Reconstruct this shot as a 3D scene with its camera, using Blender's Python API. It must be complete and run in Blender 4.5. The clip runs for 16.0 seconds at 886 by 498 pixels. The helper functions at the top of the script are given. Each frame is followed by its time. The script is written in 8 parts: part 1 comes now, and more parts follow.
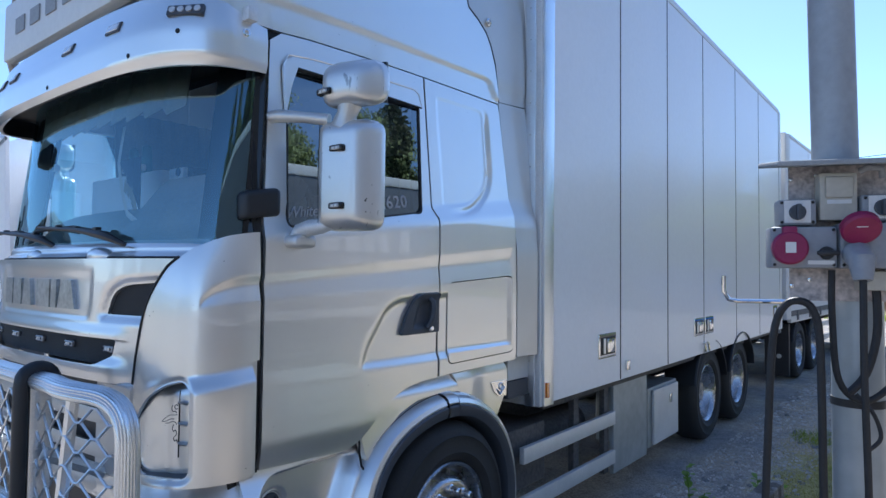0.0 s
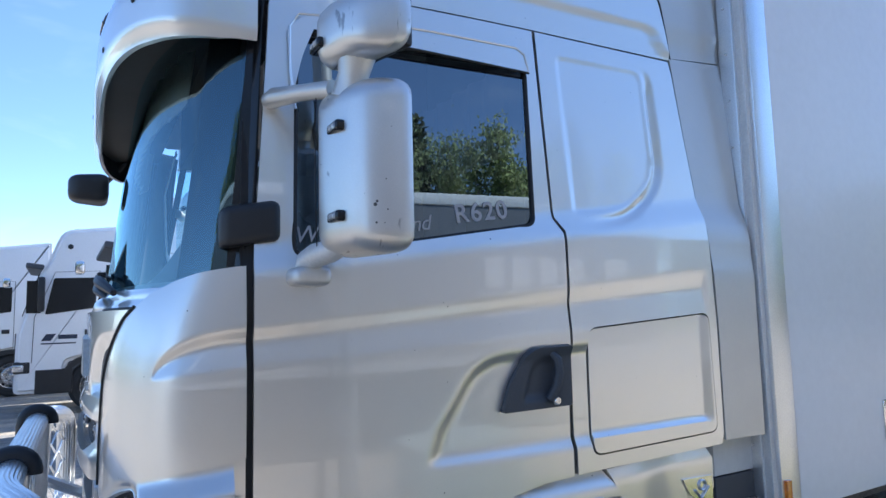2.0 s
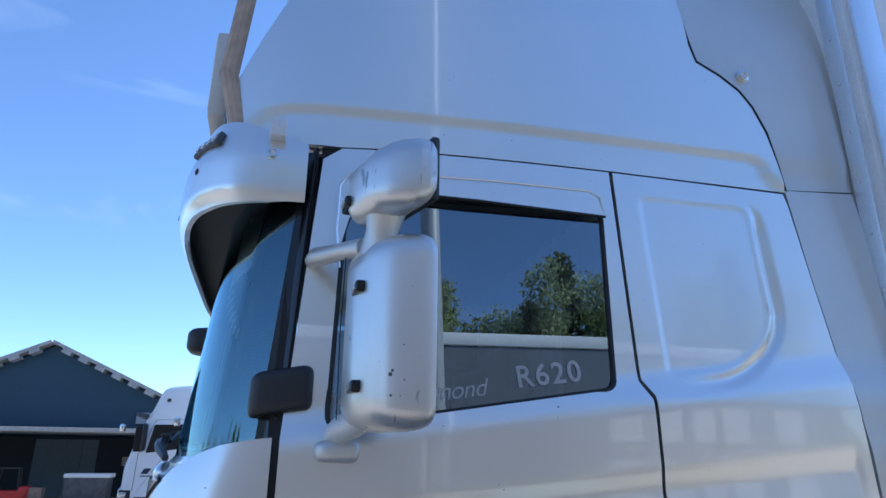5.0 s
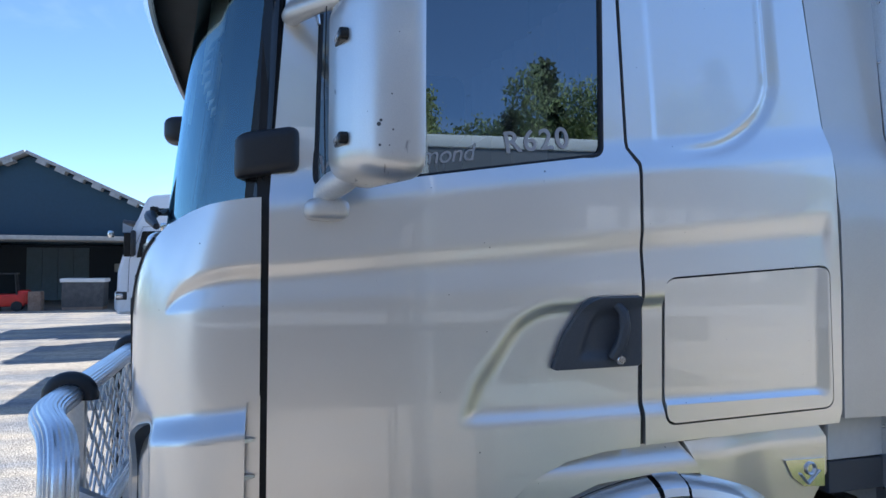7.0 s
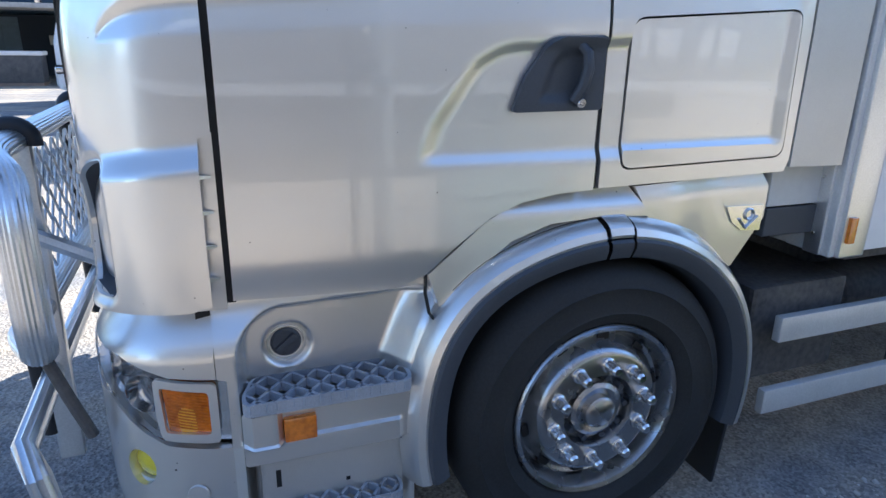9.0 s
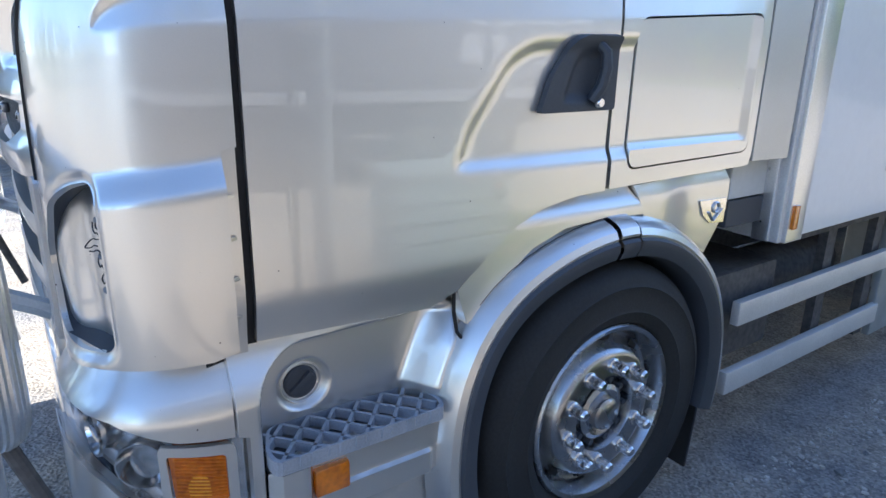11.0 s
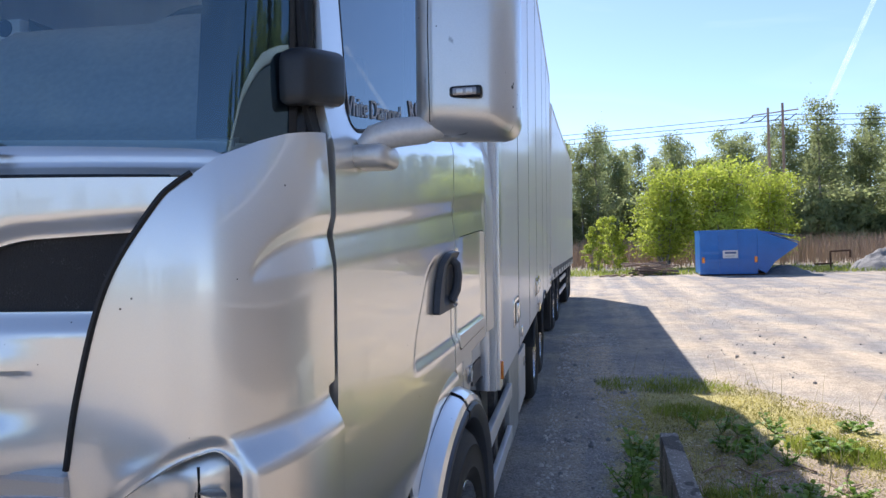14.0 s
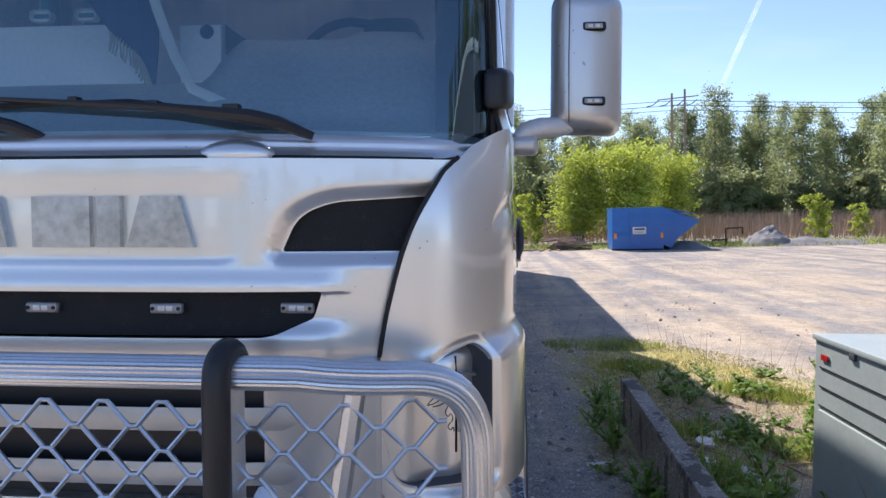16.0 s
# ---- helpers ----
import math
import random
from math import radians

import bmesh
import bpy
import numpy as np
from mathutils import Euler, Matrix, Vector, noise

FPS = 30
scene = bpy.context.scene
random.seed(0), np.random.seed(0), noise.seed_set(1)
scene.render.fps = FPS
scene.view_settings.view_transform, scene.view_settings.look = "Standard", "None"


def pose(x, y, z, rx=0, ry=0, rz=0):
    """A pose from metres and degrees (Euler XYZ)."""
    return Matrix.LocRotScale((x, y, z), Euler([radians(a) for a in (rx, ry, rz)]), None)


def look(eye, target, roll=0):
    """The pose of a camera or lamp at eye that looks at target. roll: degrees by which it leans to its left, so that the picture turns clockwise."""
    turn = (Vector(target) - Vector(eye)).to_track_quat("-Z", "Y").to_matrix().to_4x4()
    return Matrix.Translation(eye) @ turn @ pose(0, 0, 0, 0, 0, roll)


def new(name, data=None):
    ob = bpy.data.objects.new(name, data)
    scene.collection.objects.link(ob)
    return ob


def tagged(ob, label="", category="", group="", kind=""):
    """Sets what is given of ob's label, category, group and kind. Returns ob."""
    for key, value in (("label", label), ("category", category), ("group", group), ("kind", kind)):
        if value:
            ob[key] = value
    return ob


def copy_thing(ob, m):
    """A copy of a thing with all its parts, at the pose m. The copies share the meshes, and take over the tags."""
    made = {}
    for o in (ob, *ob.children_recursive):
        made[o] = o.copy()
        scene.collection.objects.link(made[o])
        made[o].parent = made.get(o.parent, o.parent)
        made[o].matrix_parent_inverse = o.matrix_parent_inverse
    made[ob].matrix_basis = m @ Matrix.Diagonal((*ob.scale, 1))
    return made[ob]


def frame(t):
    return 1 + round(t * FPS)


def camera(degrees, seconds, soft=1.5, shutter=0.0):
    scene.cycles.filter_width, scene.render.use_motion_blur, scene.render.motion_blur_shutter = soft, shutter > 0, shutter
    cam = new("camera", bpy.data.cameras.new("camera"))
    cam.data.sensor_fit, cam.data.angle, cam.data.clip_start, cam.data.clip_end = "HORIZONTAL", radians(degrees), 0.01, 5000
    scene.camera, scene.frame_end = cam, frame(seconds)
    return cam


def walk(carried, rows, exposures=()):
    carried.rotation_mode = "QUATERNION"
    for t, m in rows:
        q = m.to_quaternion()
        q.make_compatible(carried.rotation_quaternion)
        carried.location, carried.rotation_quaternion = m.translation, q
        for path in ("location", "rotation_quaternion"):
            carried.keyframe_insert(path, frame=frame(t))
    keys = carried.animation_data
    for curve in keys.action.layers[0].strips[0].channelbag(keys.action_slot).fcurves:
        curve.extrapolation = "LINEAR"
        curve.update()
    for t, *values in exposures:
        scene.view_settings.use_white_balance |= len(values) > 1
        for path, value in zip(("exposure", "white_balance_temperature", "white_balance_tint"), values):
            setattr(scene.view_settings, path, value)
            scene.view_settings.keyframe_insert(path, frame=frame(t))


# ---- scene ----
cam = camera(69.7, 16.0)
PATH = [
    (0, (1.952, -1.101, 1.756), (0.699, 0.456, 1.831), 0.6),
    (0.5, (1.858, -0.792, 1.74), (0.555, 0.725, 1.774), -0.0),
    (1, (1.718, -0.512, 1.741), (0.35, 0.947, 1.743), -1.8),
    (1.5, (1.669, -0.237, 1.739), (0.098, 0.999, 1.815), -0.6),
    (2, (1.584, -0.018, 1.773), (-0.157, 0.947, 1.969), -1.4),
    (2.5, (1.492, 0.134, 1.806), (-0.318, 0.932, 2.102), -2.2),
    (3, (1.53, 0.264, 1.827), (-0.327, 0.867, 2.263), -1.8),
    (3.2, (1.548, 0.295, 1.831), (-0.305, 0.856, 2.331), -1.7),
    (5.3, (1.535, 0.307, 1.862), (-0.301, 0.797, 2.484), 0.7),
    (5.5, (1.531, 0.3, 1.856), (-0.326, 0.799, 2.403), 0.8),
    (6, (1.518, 0.306, 1.818), (-0.381, 0.813, 2.187), 0.6),
    (6.5, (1.49, 0.288, 1.792), (-0.426, 0.836, 1.971), -0.2),
    (7, (1.491, 0.302, 1.742), (-0.422, 0.884, 1.792), 0.2),
    (7.5, (1.489, 0.313, 1.707), (-0.412, 0.928, 1.606), 0.1),
    (8, (1.482, 0.315, 1.695), (-0.393, 0.949, 1.409), -0.0),
    (8.5, (1.484, 0.317, 1.665), (-0.358, 0.964, 1.231), 0.6),
    (9, (1.48, 0.324, 1.631), (-0.305, 0.984, 1.019), 0.9),
    (9.2, (1.484, 0.326, 1.621), (-0.282, 0.973, 0.941), 1.0),
    (11.3, (1.07, -0.131, 1.595), (-0.415, 1.107, 1.081), 1.5),
    (11.5, (1.018, -0.2, 1.601), (-0.39, 1.139, 1.129), 1.8),
    (12, (0.881, -0.437, 1.613), (-0.31, 1.111, 1.18), 0.7),
    (12.5, (0.725, -0.52, 1.63), (-0.107, 1.274, 1.33), 0.9),
    (13, (0.603, -0.571, 1.659), (-0.059, 1.305, 1.458), 0.8),
    (13.5, (0.473, -0.685, 1.679), (-0.017, 1.253, 1.601), -0.7),
    (14, (0.404, -0.825, 1.689), (-0.028, 1.128, 1.668), -0.6),
    (14.5, (0.339, -1.012, 1.68), (-0.071, 0.944, 1.608), 0.3),
    (15, (0.22, -1.141, 1.678), (-0.131, 0.826, 1.608), -0.2),
    (15.5, (0.013, -1.285, 1.672), (-0.209, 0.702, 1.601), -0.9),
    (16, (-0.121, -1.429, 1.662), (-0.281, 0.562, 1.563), -0.1),
]
EXPOSURES = [(0, 0.67, 5750, 10), (1.5, 0.90, 5850, 10), (3, 0.88, 5650, 10), (5.5, 0.68, 5450, 10), (7, 0.74, 5700, 9), (9, 1.22, 5950, 10), (11.5, 1.34, 6150, 10), (13, 1.00, 6450, 14), (14.5, 0.64, 6550, 17), (16, 0.62, 6600, 19)]
walk(cam, [(t, look(eye, target, roll)) for t, eye, target, roll in PATH], EXPOSURES)

# ---- sky, sun, exposure ----
SUN_WAY = Vector((1.93, -3.9, -4.15)).normalized()
world = bpy.data.worlds.new("sky")
scene.world = world
world.use_nodes = True
wn, wl = world.node_tree.nodes, world.node_tree.links
sky = wn.new("ShaderNodeTexSky")
sky.sky_type, sky.sun_disc = "NISHITA", False
sky.sun_elevation, sky.sun_rotation = radians(43.6), math.atan2(-1.93, 3.9)
sky.air_density, sky.dust_density, sky.ozone_density = 0.75, 0.12, 3.2
bg = wn["Background"]
bg.inputs["Strength"].default_value = 0.155
wtc = wn.new("ShaderNodeTexCoord")
wmap = wn.new("ShaderNodeMapping")
wmap.inputs["Scale"].default_value = (1.0, 1.6, 6.0)
wmap.inputs["Rotation"].default_value = (0.25, 0.3, 0.6)
wnoise = wn.new("ShaderNodeTexNoise")
wnoise.inputs["Scale"].default_value = 2.2
wnoise.inputs["Detail"].default_value = 7.0
wnoise.inputs["Distortion"].default_value = 0.7
wramp = wn.new("ShaderNodeValToRGB")
wramp.color_ramp.elements[0].position, wramp.color_ramp.elements[1].position = 0.55, 0.85
wramp.color_ramp.elements[1].color = (0.16, 0.16, 0.16, 1)
wmix = wn.new("ShaderNodeMixRGB")
wmix.inputs["Color2"].default_value = (6.0, 6.4, 7.0, 1)
wl.new(wtc.outputs["Generated"], wmap.inputs["Vector"])
wl.new(wmap.outputs["Vector"], wnoise.inputs["Vector"])
wl.new(wnoise.outputs["Fac"], wramp.inputs["Fac"])
wl.new(wramp.outputs["Color"], wmix.inputs["Fac"])
wl.new(sky.outputs["Color"], wmix.inputs["Color1"])
wl.new(wmix.outputs["Color"], bg.inputs["Color"])
sun = new("sun", bpy.data.lights.new("sun", "SUN"))
sun.data.energy, sun.data.angle, sun.data.color = 4.8, radians(0.55), (1.0, 0.95, 0.87)
sun.matrix_world = look((0, 0, 40), Vector((0, 0, 40)) + SUN_WAY)


# ---- materials ----
def mat(name, base, rough=0.5, metal=0.0, grain=60.0, var=0.12, bump=0.0, stain=3.0, coat=0.0, tint=None, bump_scale=None, per=0.0):
    m = bpy.data.materials.new(name)
    m.use_nodes = True
    n, l = m.node_tree.nodes, m.node_tree.links
    b = n["Principled BSDF"]
    b.inputs["Metallic"].default_value = metal
    b.inputs["Coat Weight"].default_value = coat
    b.inputs["Coat Roughness"].default_value = 0.008
    b.inputs["Coat IOR"].default_value = 1.68
    tc = n.new("ShaderNodeTexCoord")
    fine = n.new("ShaderNodeTexNoise")
    fine.inputs["Scale"].default_value, fine.inputs["Detail"].default_value = grain, 4.0
    big = n.new("ShaderNodeTexNoise")
    big.inputs["Scale"].default_value, big.inputs["Detail"].default_value = stain, 5.0
    l.new(tc.outputs["Object"], fine.inputs["Vector"])
    l.new(tc.outputs["Object"], big.inputs["Vector"])
    add = n.new("ShaderNodeMath")
    l.new(fine.outputs["Fac"], add.inputs[0])
    l.new(big.outputs["Fac"], add.inputs[1])
    last = add
    if per:
        info = n.new("ShaderNodeObjectInfo")
        scale = n.new("ShaderNodeMath")
        scale.operation = "MULTIPLY_ADD"
        scale.inputs[1].default_value = per
        l.new(info.outputs["Random"], scale.inputs[0])
        l.new(add.outputs[0], scale.inputs[2])
        last = scale
    rng = n.new("ShaderNodeMapRange")
    rng.inputs["From Min"].default_value, rng.inputs["From Max"].default_value = 0.65, 1.35 + per
    l.new(last.outputs[0], rng.inputs["Value"])
    mix = n.new("ShaderNodeMixRGB")
    lo = [c * (1 - var) for c in base]
    hi = [min(1, c * (1 + var)) for c in (tint or base)]
    mix.inputs["Color1"].default_value, mix.inputs["Color2"].default_value = (*lo, 1), (*hi, 1)
    l.new(rng.outputs["Result"], mix.inputs["Fac"])
    l.new(mix.outputs["Color"], b.inputs["Base Color"])
    rr = n.new("ShaderNodeMapRange")
    rr.inputs["To Min"].default_value, rr.inputs["To Max"].default_value = max(0.02, rough * 0.85), min(1, rough * 1.15)
    l.new(big.outputs["Fac"], rr.inputs["Value"])
    l.new(rr.outputs["Result"], b.inputs["Roughness"])
    if bump:
        bn = n.new("ShaderNodeBump")
        bn.inputs["Strength"].default_value, bn.inputs["Distance"].default_value = bump, bump_scale or 0.01
        l.new(fine.outputs["Fac"], bn.inputs["Height"])
        l.new(bn.outputs["Normal"], b.inputs["Normal"])
    return m


def glass(name, tint, rough=0.0, gloss=(1, 1, 1), ior=2.05):
    m = bpy.data.materials.new(name)
    m.use_nodes = True
    n, l = m.node_tree.nodes, m.node_tree.links
    n.remove(n["Principled BSDF"])
    tr, gl, mx, fr = n.new("ShaderNodeBsdfTransparent"), n.new("ShaderNodeBsdfGlossy"), n.new("ShaderNodeMixShader"), n.new("ShaderNodeFresnel")
    fr.inputs["IOR"].default_value = ior
    gl.inputs["Color"].default_value = (*gloss, 1)
    gl.inputs["Roughness"].default_value = rough
    tr.inputs["Color"].default_value = (*tint, 1)
    l.new(fr.outputs["Fac"], mx.inputs["Fac"])
    l.new(tr.outputs[0], mx.inputs[1])
    l.new(gl.outputs[0], mx.inputs[2])
    l.new(mx.outputs[0], n["Material Output"].inputs["Surface"])
    return m


def leaves(m, share=0.45):
    """Lets light through a leaf material."""
    n, l = m.node_tree.nodes, m.node_tree.links
    b = n["Principled BSDF"]
    tr, mx = n.new("ShaderNodeBsdfTranslucent"), n.new("ShaderNodeMixShader")
    mx.inputs["Fac"].default_value = share
    l.new(b.inputs["Base Color"].links[0].from_socket, tr.inputs["Color"])
    l.new(b.outputs[0], mx.inputs[1])
    l.new(tr.outputs[0], mx.inputs[2])
    l.new(mx.outputs[0], n["Material Output"].inputs["Surface"])
    return m


def lichen(m, scale, reach, colour, patch=None):
    """Small irregular spots of another colour: lichen on stone, chips in paint."""
    n, l = m.node_tree.nodes, m.node_tree.links
    b = n["Principled BSDF"]
    tc, vo, no = n.new("ShaderNodeTexCoord"), n.new("ShaderNodeTexVoronoi"), n.new("ShaderNodeTexNoise")
    vo.inputs["Scale"].default_value, vo.inputs["Randomness"].default_value = scale, 1.0
    no.inputs["Scale"].default_value, no.inputs["Detail"].default_value = patch or scale * 0.35, 3.0
    sub, rng, mix = n.new("ShaderNodeMath"), n.new("ShaderNodeMapRange"), n.new("ShaderNodeMixRGB")
    sub.operation = "SUBTRACT"
    l.new(tc.outputs["Object"], vo.inputs["Vector"])
    l.new(tc.outputs["Object"], no.inputs["Vector"])
    l.new(no.outputs["Fac"], sub.inputs[0])
    l.new(vo.outputs["Distance"], sub.inputs[1])
    rng.inputs["From Min"].default_value, rng.inputs["From Max"].default_value = 0.55 - reach, 0.58 - reach
    l.new(sub.outputs[0], rng.inputs["Value"])
    mix.inputs["Color2"].default_value = (*colour, 1)
    l.new(rng.outputs["Result"], mix.inputs["Fac"])
    l.new(b.inputs["Base Color"].links[0].from_socket, mix.inputs["Color1"])
    l.new(mix.outputs["Color"], b.inputs["Base Color"])
    return m


def scratched(m, scale, stretch, colour, amount=0.5, lo=0.62):
    """Long thin scuffs that catch the light."""
    n, l = m.node_tree.nodes, m.node_tree.links
    b = n["Principled BSDF"]
    tc, mp, no = n.new("ShaderNodeTexCoord"), n.new("ShaderNodeMapping"), n.new("ShaderNodeTexNoise")
    big, mul, rng, mix = n.new("ShaderNodeTexNoise"), n.new("ShaderNodeMath"), n.new("ShaderNodeMapRange"), n.new("ShaderNodeMixRGB")
    mp.inputs["Scale"].default_value, mp.inputs["Rotation"].default_value = stretch, (0.4, 0.3, 0.2)
    no.inputs["Scale"].default_value, no.inputs["Detail"].default_value = scale, 6.0
    big.inputs["Scale"].default_value = 7.0
    mul.operation = "MULTIPLY"
    l.new(tc.outputs["Object"], mp.inputs["Vector"])
    l.new(mp.outputs["Vector"], no.inputs["Vector"])
    l.new(tc.outputs["Object"], big.inputs["Vector"])
    l.new(no.outputs["Fac"], mul.inputs[0])
    l.new(big.outputs["Fac"], mul.inputs[1])
    rng.inputs["From Min"].default_value, rng.inputs["From Max"].default_value, rng.inputs["To Max"].default_value = lo * 0.55, lo * 0.62, amount
    l.new(mul.outputs[0], rng.inputs["Value"])
    mix.inputs["Color2"].default_value = (*colour, 1)
    l.new(rng.outputs["Result"], mix.inputs["Fac"])
    l.new(b.inputs["Base Color"].links[0].from_socket, mix.inputs["Color1"])
    l.new(mix.outputs["Color"], b.inputs["Base Color"])
    return m


SILVER = lichen(mat("silver_paint", (0.87, 0.85, 0.81), 0.34, 0.88, grain=900, var=0.05, stain=1.2, coat=1.0, bump=0.02, bump_scale=0.001), 60, -0.035, (0.20, 0.19, 0.18), 32.0)
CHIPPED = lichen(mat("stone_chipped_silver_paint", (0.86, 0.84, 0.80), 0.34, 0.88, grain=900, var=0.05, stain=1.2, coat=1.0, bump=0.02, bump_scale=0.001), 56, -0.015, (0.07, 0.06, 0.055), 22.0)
SCUFFED = scratched(lichen(mat("scuffed_silver_paint", (0.72, 0.71, 0.69), 0.38, 0.85, grain=500, var=0.08, stain=3, coat=0.5), 46, 0.005, (0.10, 0.10, 0.10), 6.0), 22, (1.0, 4.0, 0.9), (0.20, 0.20, 0.20), 0.7, 0.70)
MARK = mat("worn_bright_trim", (0.42, 0.43, 0.42), 0.36, 0.9, grain=60, var=0.10, stain=14, tint=(0.58, 0.585, 0.575), bump=0.1, bump_scale=0.002)
SILVER_DULL = mat("dull_silver_paint", (0.66, 0.65, 0.625), 0.42, 0.6, grain=500, var=0.10, stain=2.5, coat=0.25)
WHITE = mat("white_panel_paint", (0.86, 0.87, 0.88), 0.32, 0.0, grain=25, var=0.03, stain=0.8, coat=0.25)
WHITE_SOFT = mat("aged_white_paint", (0.66, 0.66, 0.64), 0.4, 0.0, grain=30, var=0.06, stain=1.5)
ALU = mat("brushed_aluminium", (0.78, 0.79, 0.80), 0.30, 0.9, grain=160, var=0.10, stain=4, bump=0.05, bump_scale=0.002)
ALU_RAIL = mat("weathered_aluminium", (0.74, 0.74, 0.73), 0.45, 0.35, grain=120, var=0.10, stain=6)
CHROME = mat("polished_steel", (0.82, 0.81, 0.80), 0.14, 1.0, grain=90, var=0.06, stain=8)
RIM = mat("polished_rim", (0.50, 0.50, 0.51), 0.27, 1.0, grain=40, var=0.14, stain=9)
BLACK = mat("black_plastic", (0.022, 0.023, 0.026), 0.42, 0.0, grain=300, var=0.2, stain=5, bump=0.05, bump_scale=0.001)
BLACK_GLOSS = mat("black_gloss", (0.008, 0.009, 0.011), 0.22, 0.0, grain=60, var=0.2)
SEAL = mat("rubber_seal", (0.012, 0.012, 0.013), 0.6, 0.0, grain=80, var=0.3)
GREY_PLASTIC = mat("dark_grey_plastic", (0.060, 0.068, 0.082), 0.5, 0.0, grain=200, var=0.15, stain=5)
STEP_GREY = mat("step_grey", (0.40, 0.43, 0.48), 0.5, 0.25, grain=200, var=0.18, stain=12, bump=0.1, bump_scale=0.002)
TYRE = mat("tyre_rubber", (0.022, 0.023, 0.024), 0.72, 0.0, grain=120, var=0.35, stain=5, bump=0.2, bump_scale=0.003)
CHASSIS = mat("dusty_chassis", (0.060, 0.062, 0.070), 0.7, 0.0, grain=40, var=0.4, stain=4, tint=(0.10, 0.095, 0.09))
DARK_IN = mat("cab_interior", (0.028, 0.032, 0.038), 0.7, 0.0, grain=90, var=0.2)
GREY_IN = mat("grey_trim", (0.30, 0.32, 0.34), 0.7, 0.0, grain=90, var=0.15)
PALE_IN = mat("pale_cab_cloth", (0.60, 0.58, 0.60), 0.9, 0.0, grain=120, var=0.10, stain=4)
NAVY_IN = mat("navy_cloth", (0.02, 0.04, 0.10), 0.9, 0.0, grain=150, var=0.2)
CREAM_IN = mat("curtain_cloth", (0.48, 0.44, 0.36), 0.9, 0.0, grain=150, var=0.2, bump=0.3)
AMBER = mat("amber_lens", (0.60, 0.14, 0.006), 0.15, 0.0, grain=60, var=0.12, coat=1.0, stain=22, tint=(0.88, 0.26, 0.012))
AMBER_BRIGHT = mat("bright_amber", (0.95, 0.42, 0.02), 0.2, 0.0, grain=60, var=0.1, coat=1.0)
RED_LENS = mat("red_lens", (0.5, 0.02, 0.012), 0.2, 0.0, grain=200, var=0.2, coat=0.6)
YELLOW_LENS = mat("yellow_lens", (0.80, 0.70, 0.03), 0.2, 0.0, grain=200, var=0.15, coat=1.0)
CLEAR_LENS = mat("clear_lens", (0.78, 0.80, 0.83), 0.16, 0.8, grain=40, var=0.35, stain=14, coat=1.0)
LAMP_BODY = mat("smoky_lamp_lens", (0.34, 0.33, 0.33), 0.12, 0.3, grain=90, var=0.2, coat=1.0)
LAMP_WHITE = mat("lamp_lens", (0.7, 0.7, 0.68), 0.2, 0.3, grain=400, var=0.2, coat=1.0)
CLEAR = glass("clear_glass", (0.84, 0.96, 1.0), gloss=(0.60, 0.88, 1.0), ior=2.35)
LAMP_GLASS = glass("lamp_glass", (0.95, 0.97, 1.0), ior=1.55)
TINTED = glass("tinted_glass", (0.24, 0.26, 0.28), gloss=(0.80, 0.93, 1.0), ior=3.1)
MESH_BLACK = lichen(mat("perforated_black", (0.008, 0.008, 0.010), 0.55, 0.0, grain=500, var=0.5, bump=0.8, bump_scale=0.003), 210, 0.20, (0.045, 0.046, 0.050), 30.0)
CONCRETE = lichen(mat("weathered_concrete", (0.23, 0.215, 0.20), 0.9, 0.0, grain=55, var=0.4, stain=3, bump=0.6, bump_scale=0.012), 55, 0.30, (0.50, 0.49, 0.46))
GALV = mat("galvanised_sheet", (0.40, 0.43, 0.44), 0.45, 0.45, grain=14, var=0.16, stain=5)
LETTER = mat("etched_lettering", (0.42, 0.43, 0.45), 0.6, 0.0, var=0.05)
BARK = mat("bark", (0.12, 0.10, 0.08), 0.9, 0.0, grain=12, var=0.4, tint=(0.32, 0.30, 0.27), stain=3)
LEAF_FAR = leaves(mat("birch_leaves", (0.23, 0.28, 0.13), 0.6, 0.0, grain=1.2, var=0.30, tint=(0.36, 0.41, 0.20), stain=0.5, per=0.35), 0.7)
LEAF_BUSH = leaves(mat("willow_leaves", (0.33, 0.41, 0.05), 0.6, 0.0, grain=2.5, var=0.3, tint=(0.48, 0.55, 0.10), stain=0.7, per=0.3), 0.55)
LEAF_NEAR = leaves(mat("weed_leaves", (0.15, 0.28, 0.04), 0.5, 0.0, grain=20, var=0.3, tint=(0.24, 0.38, 0.07)))
SPRUCE = leaves(mat("spruce_needles", (0.028, 0.048, 0.016), 0.7, 0.0, grain=1.5, var=0.4, tint=(0.06, 0.075, 0.025), per=0.3))
REED = mat("dry_reeds", (0.26, 0.19, 0.13), 0.9, 0.0, grain=0.7, var=0.3, tint=(0.36, 0.26, 0.18), stain=0.2)
GRASS = leaves(mat("grass", (0.17, 0.27, 0.035), 0.7, 0.0, grain=2.0, var=0.35, tint=(0.34, 0.38, 0.07), stain=0.8))
DRYGRASS = mat("dry_grass", (0.50, 0.43, 0.26), 0.8, 0.0, grain=3.0, var=0.3)
BLUE = mat("blue_container_paint", (0.005, 0.15, 0.50), 0.38, 0.0, grain=20, var=0.15, stain=2, coat=0.3)
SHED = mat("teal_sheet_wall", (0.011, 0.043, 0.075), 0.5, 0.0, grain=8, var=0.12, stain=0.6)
# darker copy of the wall teal, with the bay's shade in the colour
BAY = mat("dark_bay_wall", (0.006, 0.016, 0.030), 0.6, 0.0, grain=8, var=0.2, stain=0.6)
